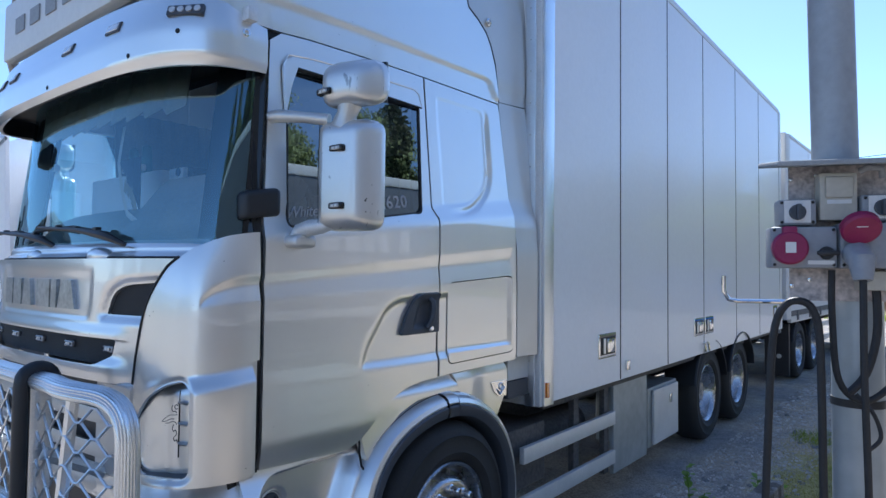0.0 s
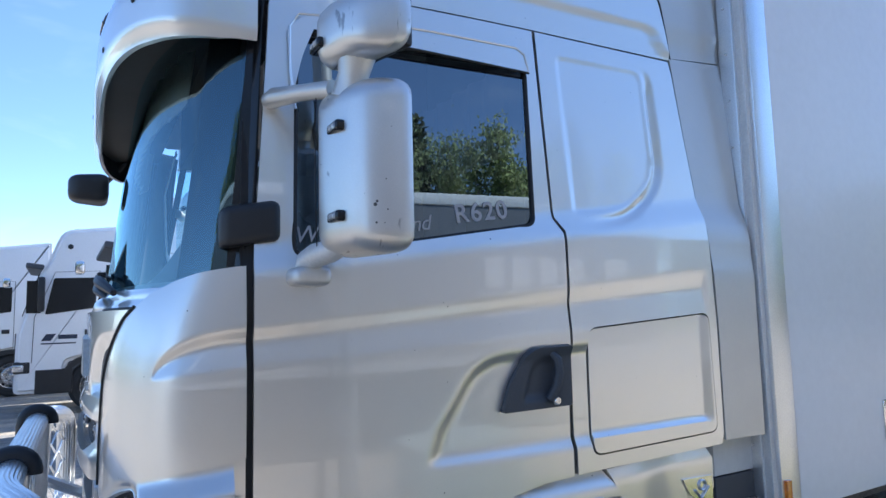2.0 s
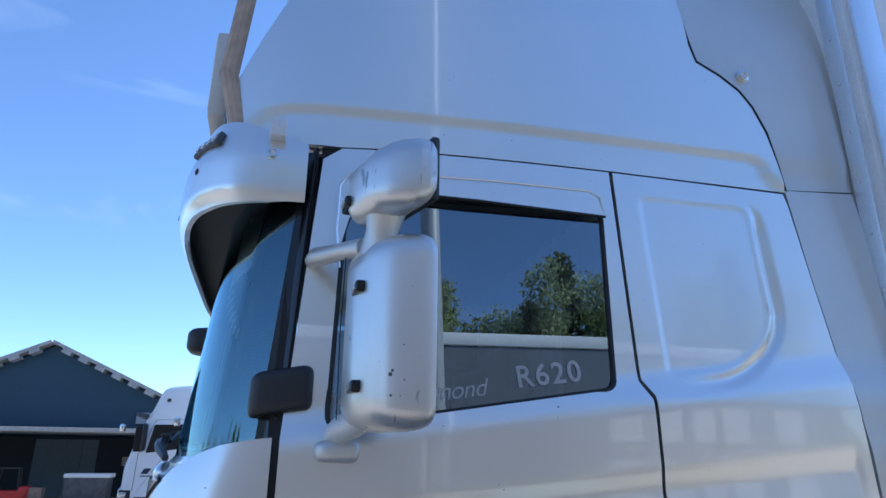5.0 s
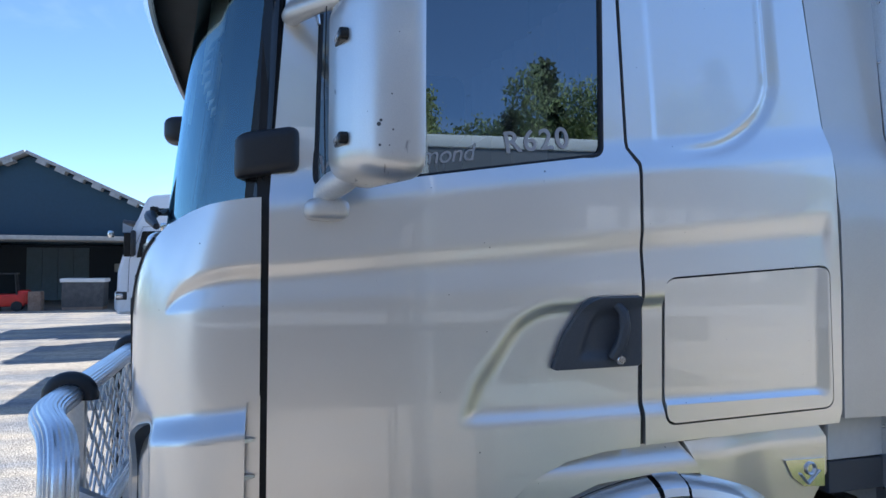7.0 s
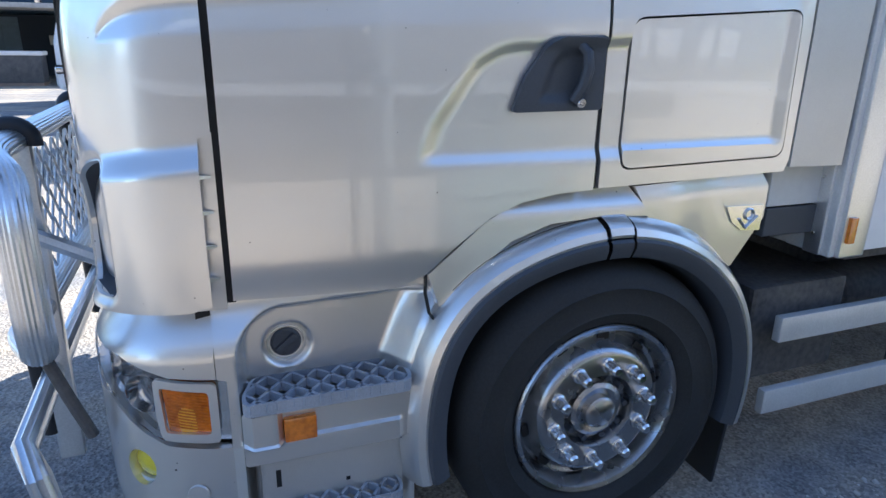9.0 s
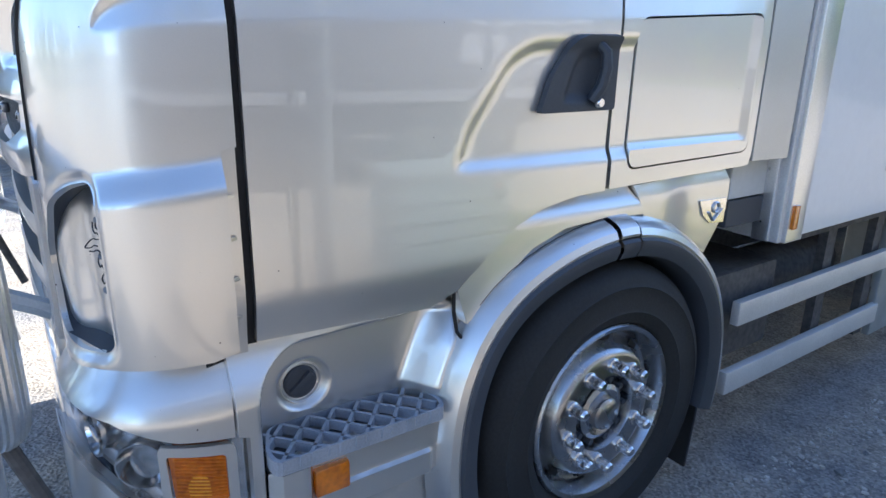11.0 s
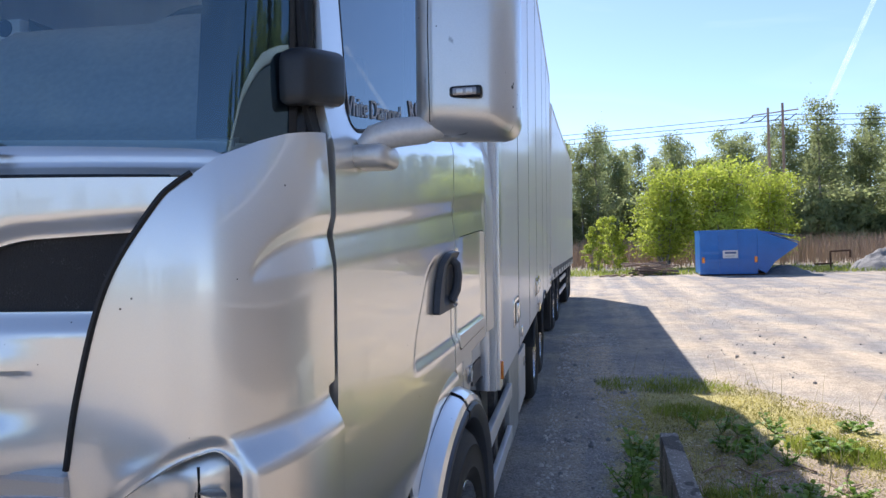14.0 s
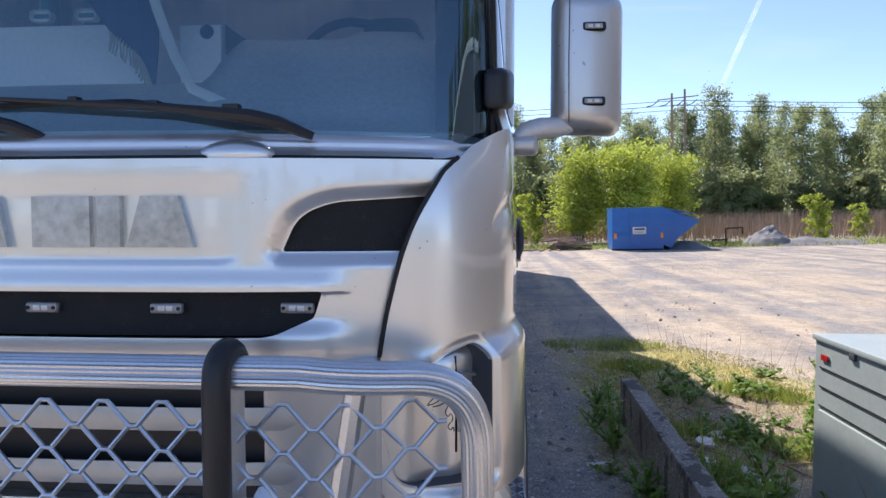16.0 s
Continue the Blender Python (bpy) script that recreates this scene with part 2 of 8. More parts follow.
ROOF = mat("fibre_roof", (0.36, 0.35, 0.33), 0.8, 0.0, grain=10, var=0.2)
WOOD = mat("old_timber", (0.22, 0.13, 0.09), 0.85, 0.0, grain=25, var=0.35, tint=(0.34, 0.26, 0.2), per=0.5)
BEIGE_TUBE = mat("beige_corrugated_tube", (0.42, 0.33, 0.25), 0.6, 0.0, grain=30, var=0.25, stain=4)
RUST = mat("rusty_steel", (0.10, 0.055, 0.035), 0.8, 0.3, grain=20, var=0.4)
GRAVEL_PILE = mat("gravel_heap", (0.22, 0.22, 0.22), 0.95, 0.0, grain=18, var=0.35, bump=0.8, bump_scale=0.05)
PURPLE = mat("plug_red", (0.25, 0.014, 0.075), 0.4, 0.0, grain=60, var=0.12)
GREYBOX = mat("grey_enclosure", (0.30, 0.31, 0.33), 0.5, 0.0, grain=60, var=0.1)
BEIGEBOX = mat("beige_enclosure", (0.50, 0.47, 0.40), 0.5, 0.0, grain=60, var=0.1)
REDPAINT = mat("red_paint", (0.55, 0.03, 0.02), 0.35, 0.0, grain=20, var=0.15)
PAPER = mat("paper", (0.75, 0.74, 0.72), 0.9, 0.0, var=0.06)
TARP = mat("teal_plastic", (0.03, 0.18, 0.22), 0.3, 0.0, var=0.1)


def ground_material():
    m = bpy.data.materials.new("gravel_yard")
    m.use_nodes = True
    n, l = m.node_tree.nodes, m.node_tree.links
    b = n["Principled BSDF"]
    b.inputs["Roughness"].default_value = 0.95
    b.inputs["Specular IOR Level"].default_value = 0.2
    tc = n.new("ShaderNodeTexCoord")

    def noise_node(scale, detail, stretch=None):
        t = n.new("ShaderNodeTexNoise")
        t.inputs["Scale"].default_value, t.inputs["Detail"].default_value = scale, detail
        if stretch:
            mp = n.new("ShaderNodeMapping")
            mp.inputs["Scale"].default_value = stretch
            l.new(tc.outputs["Object"], mp.inputs["Vector"])
            l.new(mp.outputs["Vector"], t.inputs["Vector"])
        else:
            l.new(tc.outputs["Object"], t.inputs["Vector"])
        return t
    small, mid, tracks = noise_node(70, 6), noise_node(0.9, 6), noise_node(1.0, 5, (1.6, 0.10, 1))
    vor = n.new("ShaderNodeTexVoronoi")
    vor.inputs["Scale"].default_value = 60
    l.new(tc.outputs["Object"], vor.inputs["Vector"])
    r1 = n.new("ShaderNodeValToRGB")
    e = r1.color_ramp.elements
    e[0].position, e[0].color = 0.42, (0.29, 0.285, 0.28, 1)
    e[1].position, e[1].color = 0.57, (0.50, 0.43, 0.34, 1)
    s = n.new("ShaderNodeMath")
    s.operation = "ADD"
    l.new(mid.outputs["Fac"], s.inputs[0])
    l.new(tracks.outputs["Fac"], s.inputs[1])
    h = n.new("ShaderNodeMath")
    h.operation = "MULTIPLY"
    h.inputs[1].default_value = 0.5
    l.new(s.outputs[0], h.inputs[0])
    l.new(h.outputs[0], r1.inputs["Fac"])
    sp = n.new("ShaderNodeMixRGB")
    sp.blend_type = "MULTIPLY"
    sp.inputs["Fac"].default_value = 0.75
    r2 = n.new("ShaderNodeValToRGB")
    r2.color_ramp.elements[0].position, r2.color_ramp.elements[0].color = 0.30, (0.42, 0.42, 0.43, 1)
    r2.color_ramp.elements[1].position, r2.color_ramp.elements[1].color = 0.74, (1.5, 1.48, 1.45, 1)
    cell = n.new("ShaderNodeTexVoronoi")
    cell.inputs["Scale"].default_value = 95
    l.new(tc.outputs["Object"], cell.inputs["Vector"])
    grey = n.new("ShaderNodeSeparateXYZ")
    l.new(cell.outputs["Color"], grey.inputs[0])
    patch = noise_node(7, 5)
    blend = n.new("ShaderNodeMath")
    blend.operation = "MULTIPLY_ADD"
    blend.inputs[1].default_value = 0.34
    l.new(grey.outputs["X"], blend.inputs[0])
    half = n.new("ShaderNodeMath")
    half.operation = "MULTIPLY_ADD"
    half.inputs[1].default_value = 0.40
    l.new(patch.outputs["Fac"], half.inputs[0])
    most = n.new("ShaderNodeMath")
    most.operation = "MULTIPLY"
    most.inputs[1].default_value = 0.30
    l.new(small.outputs["Fac"], most.inputs[0])
    l.new(most.outputs[0], half.inputs[2])
    l.new(half.outputs[0], blend.inputs[2])
    l.new(blend.outputs[0], r2.inputs["Fac"])
    worn, streak = n.new("ShaderNodeMapping"), n.new("ShaderNodeTexNoise")
    worn.inputs["Scale"].default_value, worn.inputs["Rotation"].default_value = (2.2, 0.07, 1), (0, 0, radians(-46))
    streak.inputs["Scale"].default_value, streak.inputs["Detail"].default_value = 0.8, 7.0
    l.new(tc.outputs["Object"], worn.inputs["Vector"])
    l.new(worn.outputs["Vector"], streak.inputs["Vector"])
    lanes = n.new("ShaderNodeValToRGB")
    lanes.color_ramp.elements[0].position, lanes.color_ramp.elements[0].color = 0.42, (0.78, 0.78, 0.80, 1)
    lanes.color_ramp.elements[1].position, lanes.color_ramp.elements[1].color = 0.58, (1.12, 1.10, 1.06, 1)
    l.new(streak.outputs["Fac"], lanes.inputs["Fac"])
    rut = n.new("ShaderNodeMixRGB")
    rut.blend_type = "MULTIPLY"
    rut.inputs["Fac"].default_value = 0.55
    l.new(r1.outputs["Color"], rut.inputs["Color1"])
    l.new(lanes.outputs["Color"], rut.inputs["Color2"])
    l.new(rut.outputs["Color"], sp.inputs["Color1"])
    l.new(r2.outputs["Color"], sp.inputs["Color2"])
    # the verge: dark soil with moss and turf, in a ragged patch beside the low wall
    xyz = n.new("ShaderNodeSeparateXYZ")
    l.new(tc.outputs["Object"], xyz.inputs[0])

    def calc(op, a, c, d=None):
        t = n.new("ShaderNodeMath")
        t.operation = op
        for k, v in enumerate((a, c, d)):
            if v is None:
                continue
            if isinstance(v, (int, float)):
                t.inputs[k].default_value = v
            else:
                l.new(v, t.inputs[k])
        return t.outputs[0]
    wob = noise_node(1.3, 6)
    w = calc("MULTIPLY", calc("SUBTRACT", wob.outputs["Fac"], 0.5), 1.6)
    ey = calc("DIVIDE", calc("SUBTRACT", xyz.outputs["Y"], 2.6), 4.3)
    cx = calc("MULTIPLY_ADD", xyz.outputs["Y"], -0.10, 2.25)
    ex = calc("DIVIDE", calc("SUBTRACT", xyz.outputs["X"], cx), 1.35)
    rad = calc("SQRT", calc("ADD", calc("MULTIPLY", ex, ex), calc("MULTIPLY", ey, ey)), 0)
    inner = n.new("ShaderNodeMapRange")
    inner.inputs["From Min"].default_value, inner.inputs["From Max"].default_value = 1.06, 0.90
    l.new(calc("MULTIPLY_ADD", w, 0.35, rad), inner.inputs["Value"])
    ring = n.new("ShaderNodeMapRange")
    ring.inputs["From Min"].default_value, ring.inputs["From Max"].default_value = 0.42, 0.66
    l.new(calc("MULTIPLY_ADD", w, 0.35, rad), ring.inputs["Value"])
    turf = n.new("ShaderNodeMixRGB")
    turf.inputs["Color1"].default_value, turf.inputs["Color2"].default_value = (0.36, 0.30, 0.235, 1), (0.43, 0.39, 0.17, 1)
    reach = n.new("ShaderNodeMapRange")
    reach.inputs["From Min"].default_value, reach.inputs["From Max"].default_value = 2.2, 3.6
    l.new(calc("MULTIPLY_ADD", w, 0.8, xyz.outputs["Y"]), reach.inputs["Value"])
    l.new(calc("MULTIPLY", ring.outputs["Result"], reach.outputs["Result"]), turf.inputs["Fac"])
    shade = n.new("ShaderNodeMixRGB")
    shade.blend_type = "MULTIPLY"
    shade.inputs["Fac"].default_value = 0.8
    l.new(turf.outputs["Color"], shade.inputs["Color1"])
    l.new(r2.outputs["Color"], shade.inputs["Color2"])
    verge_mix = n.new("ShaderNodeMixRGB")
    l.new(inner.outputs["Result"], verge_mix.inputs["Fac"])
    l.new(sp.outputs["Color"], verge_mix.inputs["Color1"])
    l.new(shade.outputs["Color"], verge_mix.inputs["Color2"])
    l.new(verge_mix.outputs["Color"], b.inputs["Base Color"])
    bn = n.new("ShaderNodeBump")
    bn.inputs["Strength"].default_value, bn.inputs["Distance"].default_value = 0.7, 0.014
    l.new(vor.outputs["Distance"], bn.inputs["Height"])
    b2 = n.new("ShaderNodeBump")
    b2.inputs["Strength"].default_value, b2.inputs["Distance"].default_value = 0.5, 0.06
    l.new(s.outputs[0], b2.inputs["Height"])
    l.new(b2.outputs["Normal"], bn.inputs["Normal"])
    l.new(bn.outputs["Normal"], b.inputs["Normal"])
    return m


GROUND = ground_material()


# ---- building helpers ----
def smooth_mesh(name, bm, material, angle=35):
    me = bpy.data.meshes.new(name)
    bm.normal_update()
    for e in bm.edges:
        if len(e.link_faces) == 2:
            a, b = e.link_faces
            turn = e.calc_face_angle(0)
            big, small = max(a.calc_area(), b.calc_area()), min(a.calc_area(), b.calc_area())
            if turn > radians(angle) or (turn > 0.12 and big > 25 * small):
                e.smooth = False
    for f in bm.faces:
        f.smooth = True
    bm.to_mesh(me)
    bm.free()
    me.materials.append(material)
    return me


def part(name, bm, material, parent, label="", angle=35):
    ob = new(name, smooth_mesh(name, bm, material, angle))
    ob.parent = parent
    if parent.parent is None and parent.type == "EMPTY":
        ob.matrix_parent_inverse = Matrix.Translation(-parent.location)
    if label:
        ob["label"] = label
    return ob


def again(ob, parent, m):
    """One more object on the mesh of a part, moved by m."""
    o = new(ob.name.split(".")[0], ob.data)
    o.parent = parent
    o.matrix_parent_inverse = ob.matrix_parent_inverse.copy()
    o.matrix_basis = m
    if "label" in ob:
        o["label"] = ob["label"]
    return o


def thing(name, at, label, category, group="", kind=""):
    ob = new(name)
    ob.location = at
    ob.empty_display_size = 0.2
    return tagged(ob, label, category, group, kind)


def solid(name, bm, material, label, category, group="", kind="", angle=35):
    return tagged(new(name, smooth_mesh(name, bm, material, angle)), label, category, group, kind)


def box(bm, x0, x1, y0, y1, z0, z1, bevel=0.0, m=None, seg=2):
    made = bmesh.ops.create_cube(bm, size=1.0)["verts"]
    for v in made:
        v.co = Vector((x0 + (v.co.x + 0.5) * (x1 - x0), y0 + (v.co.y + 0.5) * (y1 - y0), z0 + (v.co.z + 0.5) * (z1 - z0)))
    if bevel:
        edges = list({e for v in made for e in v.link_edges})
        made = bmesh.ops.bevel(bm, geom=edges, offset=bevel, segments=seg, profile=0.6, affect="EDGES")["verts"]
    if m is not None:
        bmesh.ops.transform(bm, matrix=m, verts=list(made))
    return bm


def boxes(*rows, bevel=0.0):
    bm = bmesh.new()
    for r in rows:
        box(bm, *r, bevel=bevel)
    return bm


def tube(bm, pts, r, n=10, flute=0.0, flat=1.0, cap=True, up=None):
    """A round bar swept along points; flute: depth of lengthwise ribs."""
    pts = [Vector(p) for p in pts]
    rings, side = [], None
    for i, p in enumerate(pts):
        a, b = pts[max(0, i - 1)], pts[min(len(pts) - 1, i + 1)]
        d = (b - a).normalized()
        if side is None:
            ref = Vector(up) if up else (Vector((0, 0, 1)) if abs(d.z) < 0.9 else Vector((0, 1, 0)))
            side = d.cross(ref).normalized()
        else:
            side = (side - d * side.dot(d)).normalized()
        top = side.cross(d).normalized()
        rr = r[i] if isinstance(r, (list, tuple)) else r
        ring = []
        for k in range(n):
            a = 2 * math.pi * k / n
            q = rr * (1 - flute * (k % 2))
            ring.append(bm.verts.new(p + side * math.cos(a) * q + top * math.sin(a) * q * flat))
        rings.append(ring)
    for a, b in zip(rings, rings[1:]):
        for k in range(n):
            bm.faces.new((a[k], a[(k + 1) % n], b[(k + 1) % n], b[k]))
    if cap:
        bm.faces.new(rings[0][::-1])
        bm.faces.new(rings[-1])
    return bm


def lathe(bm, profile, n=48, m=None, close=False):
    """Turns (radius, x) rows round the x axis."""
    rings = []
    for r, x in profile:
        if r < 1e-6:
            rings.append([bm.verts.new((x, 0, 0))] * n)
        else:
            rings.append([bm.verts.new((x, r * math.cos(2 * math.pi * k / n), r * math.sin(2 * math.pi * k / n))) for k in range(n)])
    made = {v for ring in rings for v in ring}
    for a, b in zip(rings, rings[1:]):
        for k in range(n):
            q = []
            for v in (a[k], b[k], b[(k + 1) % n], a[(k + 1) % n]):
                if v not in q:
                    q.append(v)
            if len(q) > 2:
                bm.faces.new(q)
    if m is not None:
        bmesh.ops.transform(bm, matrix=m, verts=list(made))
    return bm


def rounded(pts, r, n=5):
    """A polygon with its corners rounded by the radius r (one number, or one a corner)."""
    out = []
    for i, p in enumerate(pts):
        p, a, b = Vector(p), Vector(pts[i - 1]), Vector(pts[(i + 1) % len(pts)])
        q = r[i] if isinstance(r, (list, tuple)) else r
        d1, d2 = (a - p), (b - p)
        if q <= 0:
            out.append(tuple(p))
            continue
        q1 = min(q, d1.length * 0.45, d2.length * 0.45)
        s, e = p + d1.normalized() * q1, p + d2.normalized() * q1
        for k in range(n + 1):
            t = k / n
            out.append(tuple(s.lerp(p, t).lerp(p.lerp(e, t), t)))
    return out


def inside(poly, u, v):
    """Signed distance to a polygon: positive inside."""
    best, odd, j = 1e9, False, len(poly) - 1
    for i in range(len(poly)):
        (x1, y1), (x2, y2) = poly[j], poly[i]
        if (y1 > v) != (y2 > v) and u < (x2 - x1) * (v - y1) / (y2 - y1) + x1:
            odd = not odd
        dx, dy = x2 - x1, y2 - y1
        t = max(0, min(1, ((u - x1) * dx + (v - y1) * dy) / (dx * dx + dy * dy + 1e-12)))
        best = min(best, (u - x1 - t * dx) ** 2 + (v - y1 - t * dy) ** 2)
        j = i
    return math.sqrt(best) if odd else -math.sqrt(best)


def ease(t):
    t = max(0.0, min(1.0, t))
    return t * t * (3 - 2 * t)


def skin(outline, place, step=(0.02, 0.02), thick=0.012, holes=(), outward=(1, 0, 0), lip=0.004):
    """A sheet-metal panel: an outline in (u, v), cut into a grid, laid on the surface place(u, v), with a turned-in rim."""
    bm = bmesh.new()
    bm.faces.new([bm.verts.new((u, v, 0)) for u, v in outline])
    us, vs = [p[0] for p in outline], [p[1] for p in outline]
    for axis, lo, hi, st in ((0, min(us), max(us), step[0]), (1, min(vs), max(vs), step[1])):
        count = max(1, int((hi - lo) / st))
        for k in range(1, count):
            at, no = [0, 0, 0], [0, 0, 0]
            at[axis], no[axis] = lo + (hi - lo) * k / count, 1
            bmesh.ops.bisect_plane(bm, geom=bm.verts[:] + bm.edges[:] + bm.faces[:], plane_co=at, plane_no=no, dist=1e-5)
    for hole in holes:
        for i, p in enumerate(hole):
            q = hole[(i + 1) % len(hole)]
            no = Vector((q[1] - p[1], p[0] - q[0], 0))
            if no.length > 1e-6:
                near = [f for f in bm.faces if min(hypot2(vv.co, p, q) for vv in f.verts) < (2.2 * max(step)) ** 2]
                geom = list({x for f in near for x in (*f.verts, *f.edges)}) + near
                bmesh.ops.bisect_plane(bm, geom=geom, plane_co=(p[0], p[1], 0), plane_no=no.normalized(), dist=1e-5)
        dead = [f for f in bm.faces if inside(hole, *f.calc_center_median()[:2]) > 0]
        bmesh.ops.delete(bm, geom=dead, context="FACES")
    inner = {}
    for v in bm.verts:
        u, w = v.co.x, v.co.y
        p = Vector(place(u, w))
        a = Vector(place(u + 1e-3, w)) - p
        b = Vector(place(u, w + 1e-3)) - p
        no = a.cross(b).normalized()
        if no.dot(Vector(outward)) < 0:
            no = -no
        inner[v] = (p, no)
    edge = [e for e in bm.edges if len(e.link_faces) == 1]
    flip = None
    for v, (p, no) in inner.items():
        v.co = p
    bm.normal_update()
    votes = sum(1 if f.normal.dot(inner[f.verts[0]][1]) > 0 else -1 for f in bm.faces)
    if votes < 0:
        bmesh.ops.reverse_faces(bm, faces=bm.faces[:])
    rim = {}
    for e in edge:
        for v in e.verts:
            if v not in rim:
                p, no = inner[v]
                rim[v] = bm.verts.new(p - no * thick)
    for e in edge:
        f = e.link_faces[0]
        loop = [lp for lp in f.loops if lp.edge == e][0]
        a, b = loop.vert, loop.link_loop_next.vert
        bm.faces.new((b, a, rim[a], rim[b]))
        e.smooth = False
    return bm


def hypot2(c, p, q):
    dx, dy = q[0] - p[0], q[1] - p[1]
    t = max(0, min(1, ((c.x - p[0]) * dx + (c.y - p[1]) * dy) / (dx * dx + dy * dy + 1e-12)))
    return (c.x - p[0] - t * dx) ** 2 + (c.y - p[1] - t * dy) ** 2


TILT = 0.021


def gz(x):
    """Height of the ground: the yard slopes gently across."""
    return TILT * (x - 0.3 if x > 0.3 else 0.0)


def on_ground(x, y, turn=0.0, lift=0.0):
    return Matrix.Translation((x, y, gz(x) + lift)) @ Matrix.Rotation(-TILT if x > 0.3 else 0.0, 4, "Y") @ Matrix.Rotation(radians(turn), 4, "Z")


# ---- ground ----
def build_ground():
    bm = bmesh.new()
    xs = [-2500, -600, -150, -60, -40, -30, -22, -16, -12, -9, -6, -4.5, -3] + [-2 + 0.25 * k for k in range(40)] + [8.5, 10, 12, 15, 20, 30, 45, 70, 150, 600, 2500]
    ys = [-2500, -600, -150, -50, -25, -12, -6, -3] + [-2 + 0.25 * k for k in range(56)] + [13, 15, 18, 22, 27, 33, 40, 60, 100, 250, 700, 2500]
    rows = []
    for y in ys:
        row = []
        for x in xs:
            z = gz(x)
            if -3 < x < 10 and -3 < y < 20:
                z += 0.018 * noise.noise((x * 0.7, y * 0.25, 3.0)) * ease(abs(x + 1.2) - 0.9)
            row.append(bm.verts.new((x, y, z)))
        rows.append(row)
    for a, b in zip(rows, rows[1:]):
        for i in range(len(xs) - 1):
            bm.faces.new((a[i], a[i + 1], b[i + 1], b[i]))
    solid("ground", bm, GROUND, "worn gravel yard with wheel tracks and bare patches", "ground", kind="structure", angle=180)


build_ground()

# ---- the truck: shape of the cab ----
XC = -1.18
RECESS = rounded([(0.805, 1.325), (0.842, 1.44), (0.958, 1.605), (1.04, 1.648), (1.50, 1.672), (1.50, 1.322)], [0.05, 0.03, 0.05, 0.05, 0, 0])
WINDOW = rounded([(0.452, 1.925), (1.235, 2.045), (1.259, 2.598), (0.475, 2.582)], 0.035)
LOCKER = rounded([(1.415, 1.295), (2.022, 1.308), (2.010, 1.747), (1.418, 1.708)], 0.04)
BLANK = rounded([(1.405, 2.085), (1.65, 2.118), (1.812, 2.25), (1.812, 2.672), (1.395, 2.665)], [0.03, 0.12, 0.12, 0.05, 0.03])


def scoop(s):
    """Cross-section of the hollow below the belt crease: shallow below, turned under at the top."""
    return 0.0 if s <= 0 or s >= 1 else s / 0.55 if s < 0.55 else 1 - ease((s - 0.55) / 0.45)


def side(y, z):
    """How far out the cab's flank stands at a place along it and a height."""
    x = -0.035 - 0.033 * max(0.0, (1.15 - y) / 0.8) ** 1.8
    shoulder = z - (1.86 + 0.13 * (y - 0.36))
    x -= 0.026 * ease(shoulder / 0.12)
    x -= 0.088 * max(0.0, z - 2.02)
    top, low = 1.750 + 0.103 * (y - 0.36), 1.650 + 0.050 * (y - 0.36)
    x -= 0.0075 * scoop((z - low) / (top - low)) * ease((2.020 - y) / 0.03)
    if y > 0.8 and z < 1.7:
        x -= 0.015 * ease(inside(RECESS, y, z) / 0.045)
    if y > 1.3 and z > 2.0:
        d = inside(BLANK, y, z)
        groove = math.sin(math.pi * max(0.0, min(1.0, (d + 0.060) / 0.060))) ** 2
        x -= 0.003 * ease(d / 0.012) + 0.012 * groove * ease((y - 1.40) / 0.25) * ease((2.70 - z) / 0.12)
    x -= 0.014 * ease((1.12 - z) / 0.12)
    return x


def flank(y, z):
    return (side(y, z), y, z)


def raked(y, v):
    """The flank by a height that follows the rising belt line."""
    return flank(y, v + 0.105 * (y - 0.36))


def rake(pts):
    return [(y, z - 0.105 * (y - 0.36)) for y, z in pts]


def roof_flank(y, z):
    crease = 2.72 + 0.10 * ease((y - 0.12) / 0.16) + 0.022 * (y - 0.30) - 0.10 * ease((y - 1.88) / 0.09)
    x = side(y, 2.70) - 0.012 + 0.009 * ease((z - crease) / 0.035) - 0.03 * max(0, z - 2.75) - 0.35 * max(0, z - 3.3) ** 2
    x -= 0.45 * max(0.0, 0.45 - y) ** 2
    return (x, y, z)


def front(x, z):
    d = abs(x - XC) / 0.84
    return (x, -0.032 + 0.075 * d ** 3 + 0.10 * max(0, z - 1.62) ** 2 + 0.012 * ease((1.36 - z) / 0.1), z)


def corner(a, z, sink=0.0):
    """The rounded corner between front and flank: a runs from 0 (flank) to 1 (front)."""
    t = a * math.pi / 2
    c, s = math.cos(t) ** 0.78 if a < 1 else 0.0, math.sin(t) ** 0.78 if a > 0 else 0.0
    out = -0.045 * max(0, (z - 1.58) / 0.3) ** 2 * (0.25 + 0.75 * ease(a / 0.5))
    low = 1.385 + 0.06 * (0.5 - a)
    bulge = 0.032 * ease((low - z) / 0.07) * ease((0.95 - a) / 0.35)
    if a < 0.41:
        tall = 0.106 * math.sqrt(1 - (a / 0.41) ** 2.2)
        out -= 0.011 * (tall / 0.106) ** 0.8 * scoop((z - 1.645 + 0.05 * a) / (tall + 1e-5))
    out += bulge - sink
    if z < 1.40 and a > 0.40:
        out -= 0.012 * ease((inside(POCKET, a * 0.55, z) + 0.024) / 0.024) * hollow(a)
    return (-0.42 + (0.352 + out) * c, 0.328 - (0.318 + out) * s, z)


POCKET = rounded([(0.252, 1.05), (0.27, 1.035), (0.50, 1.03), (0.535, 1.19), (0.46, 1.30), (0.37, 1.352), (0.29, 1.366), (0.255, 1.335)], [0.03, 0.02, 0.04, 0.05, 0.05, 0.05, 0.03, 0.03])



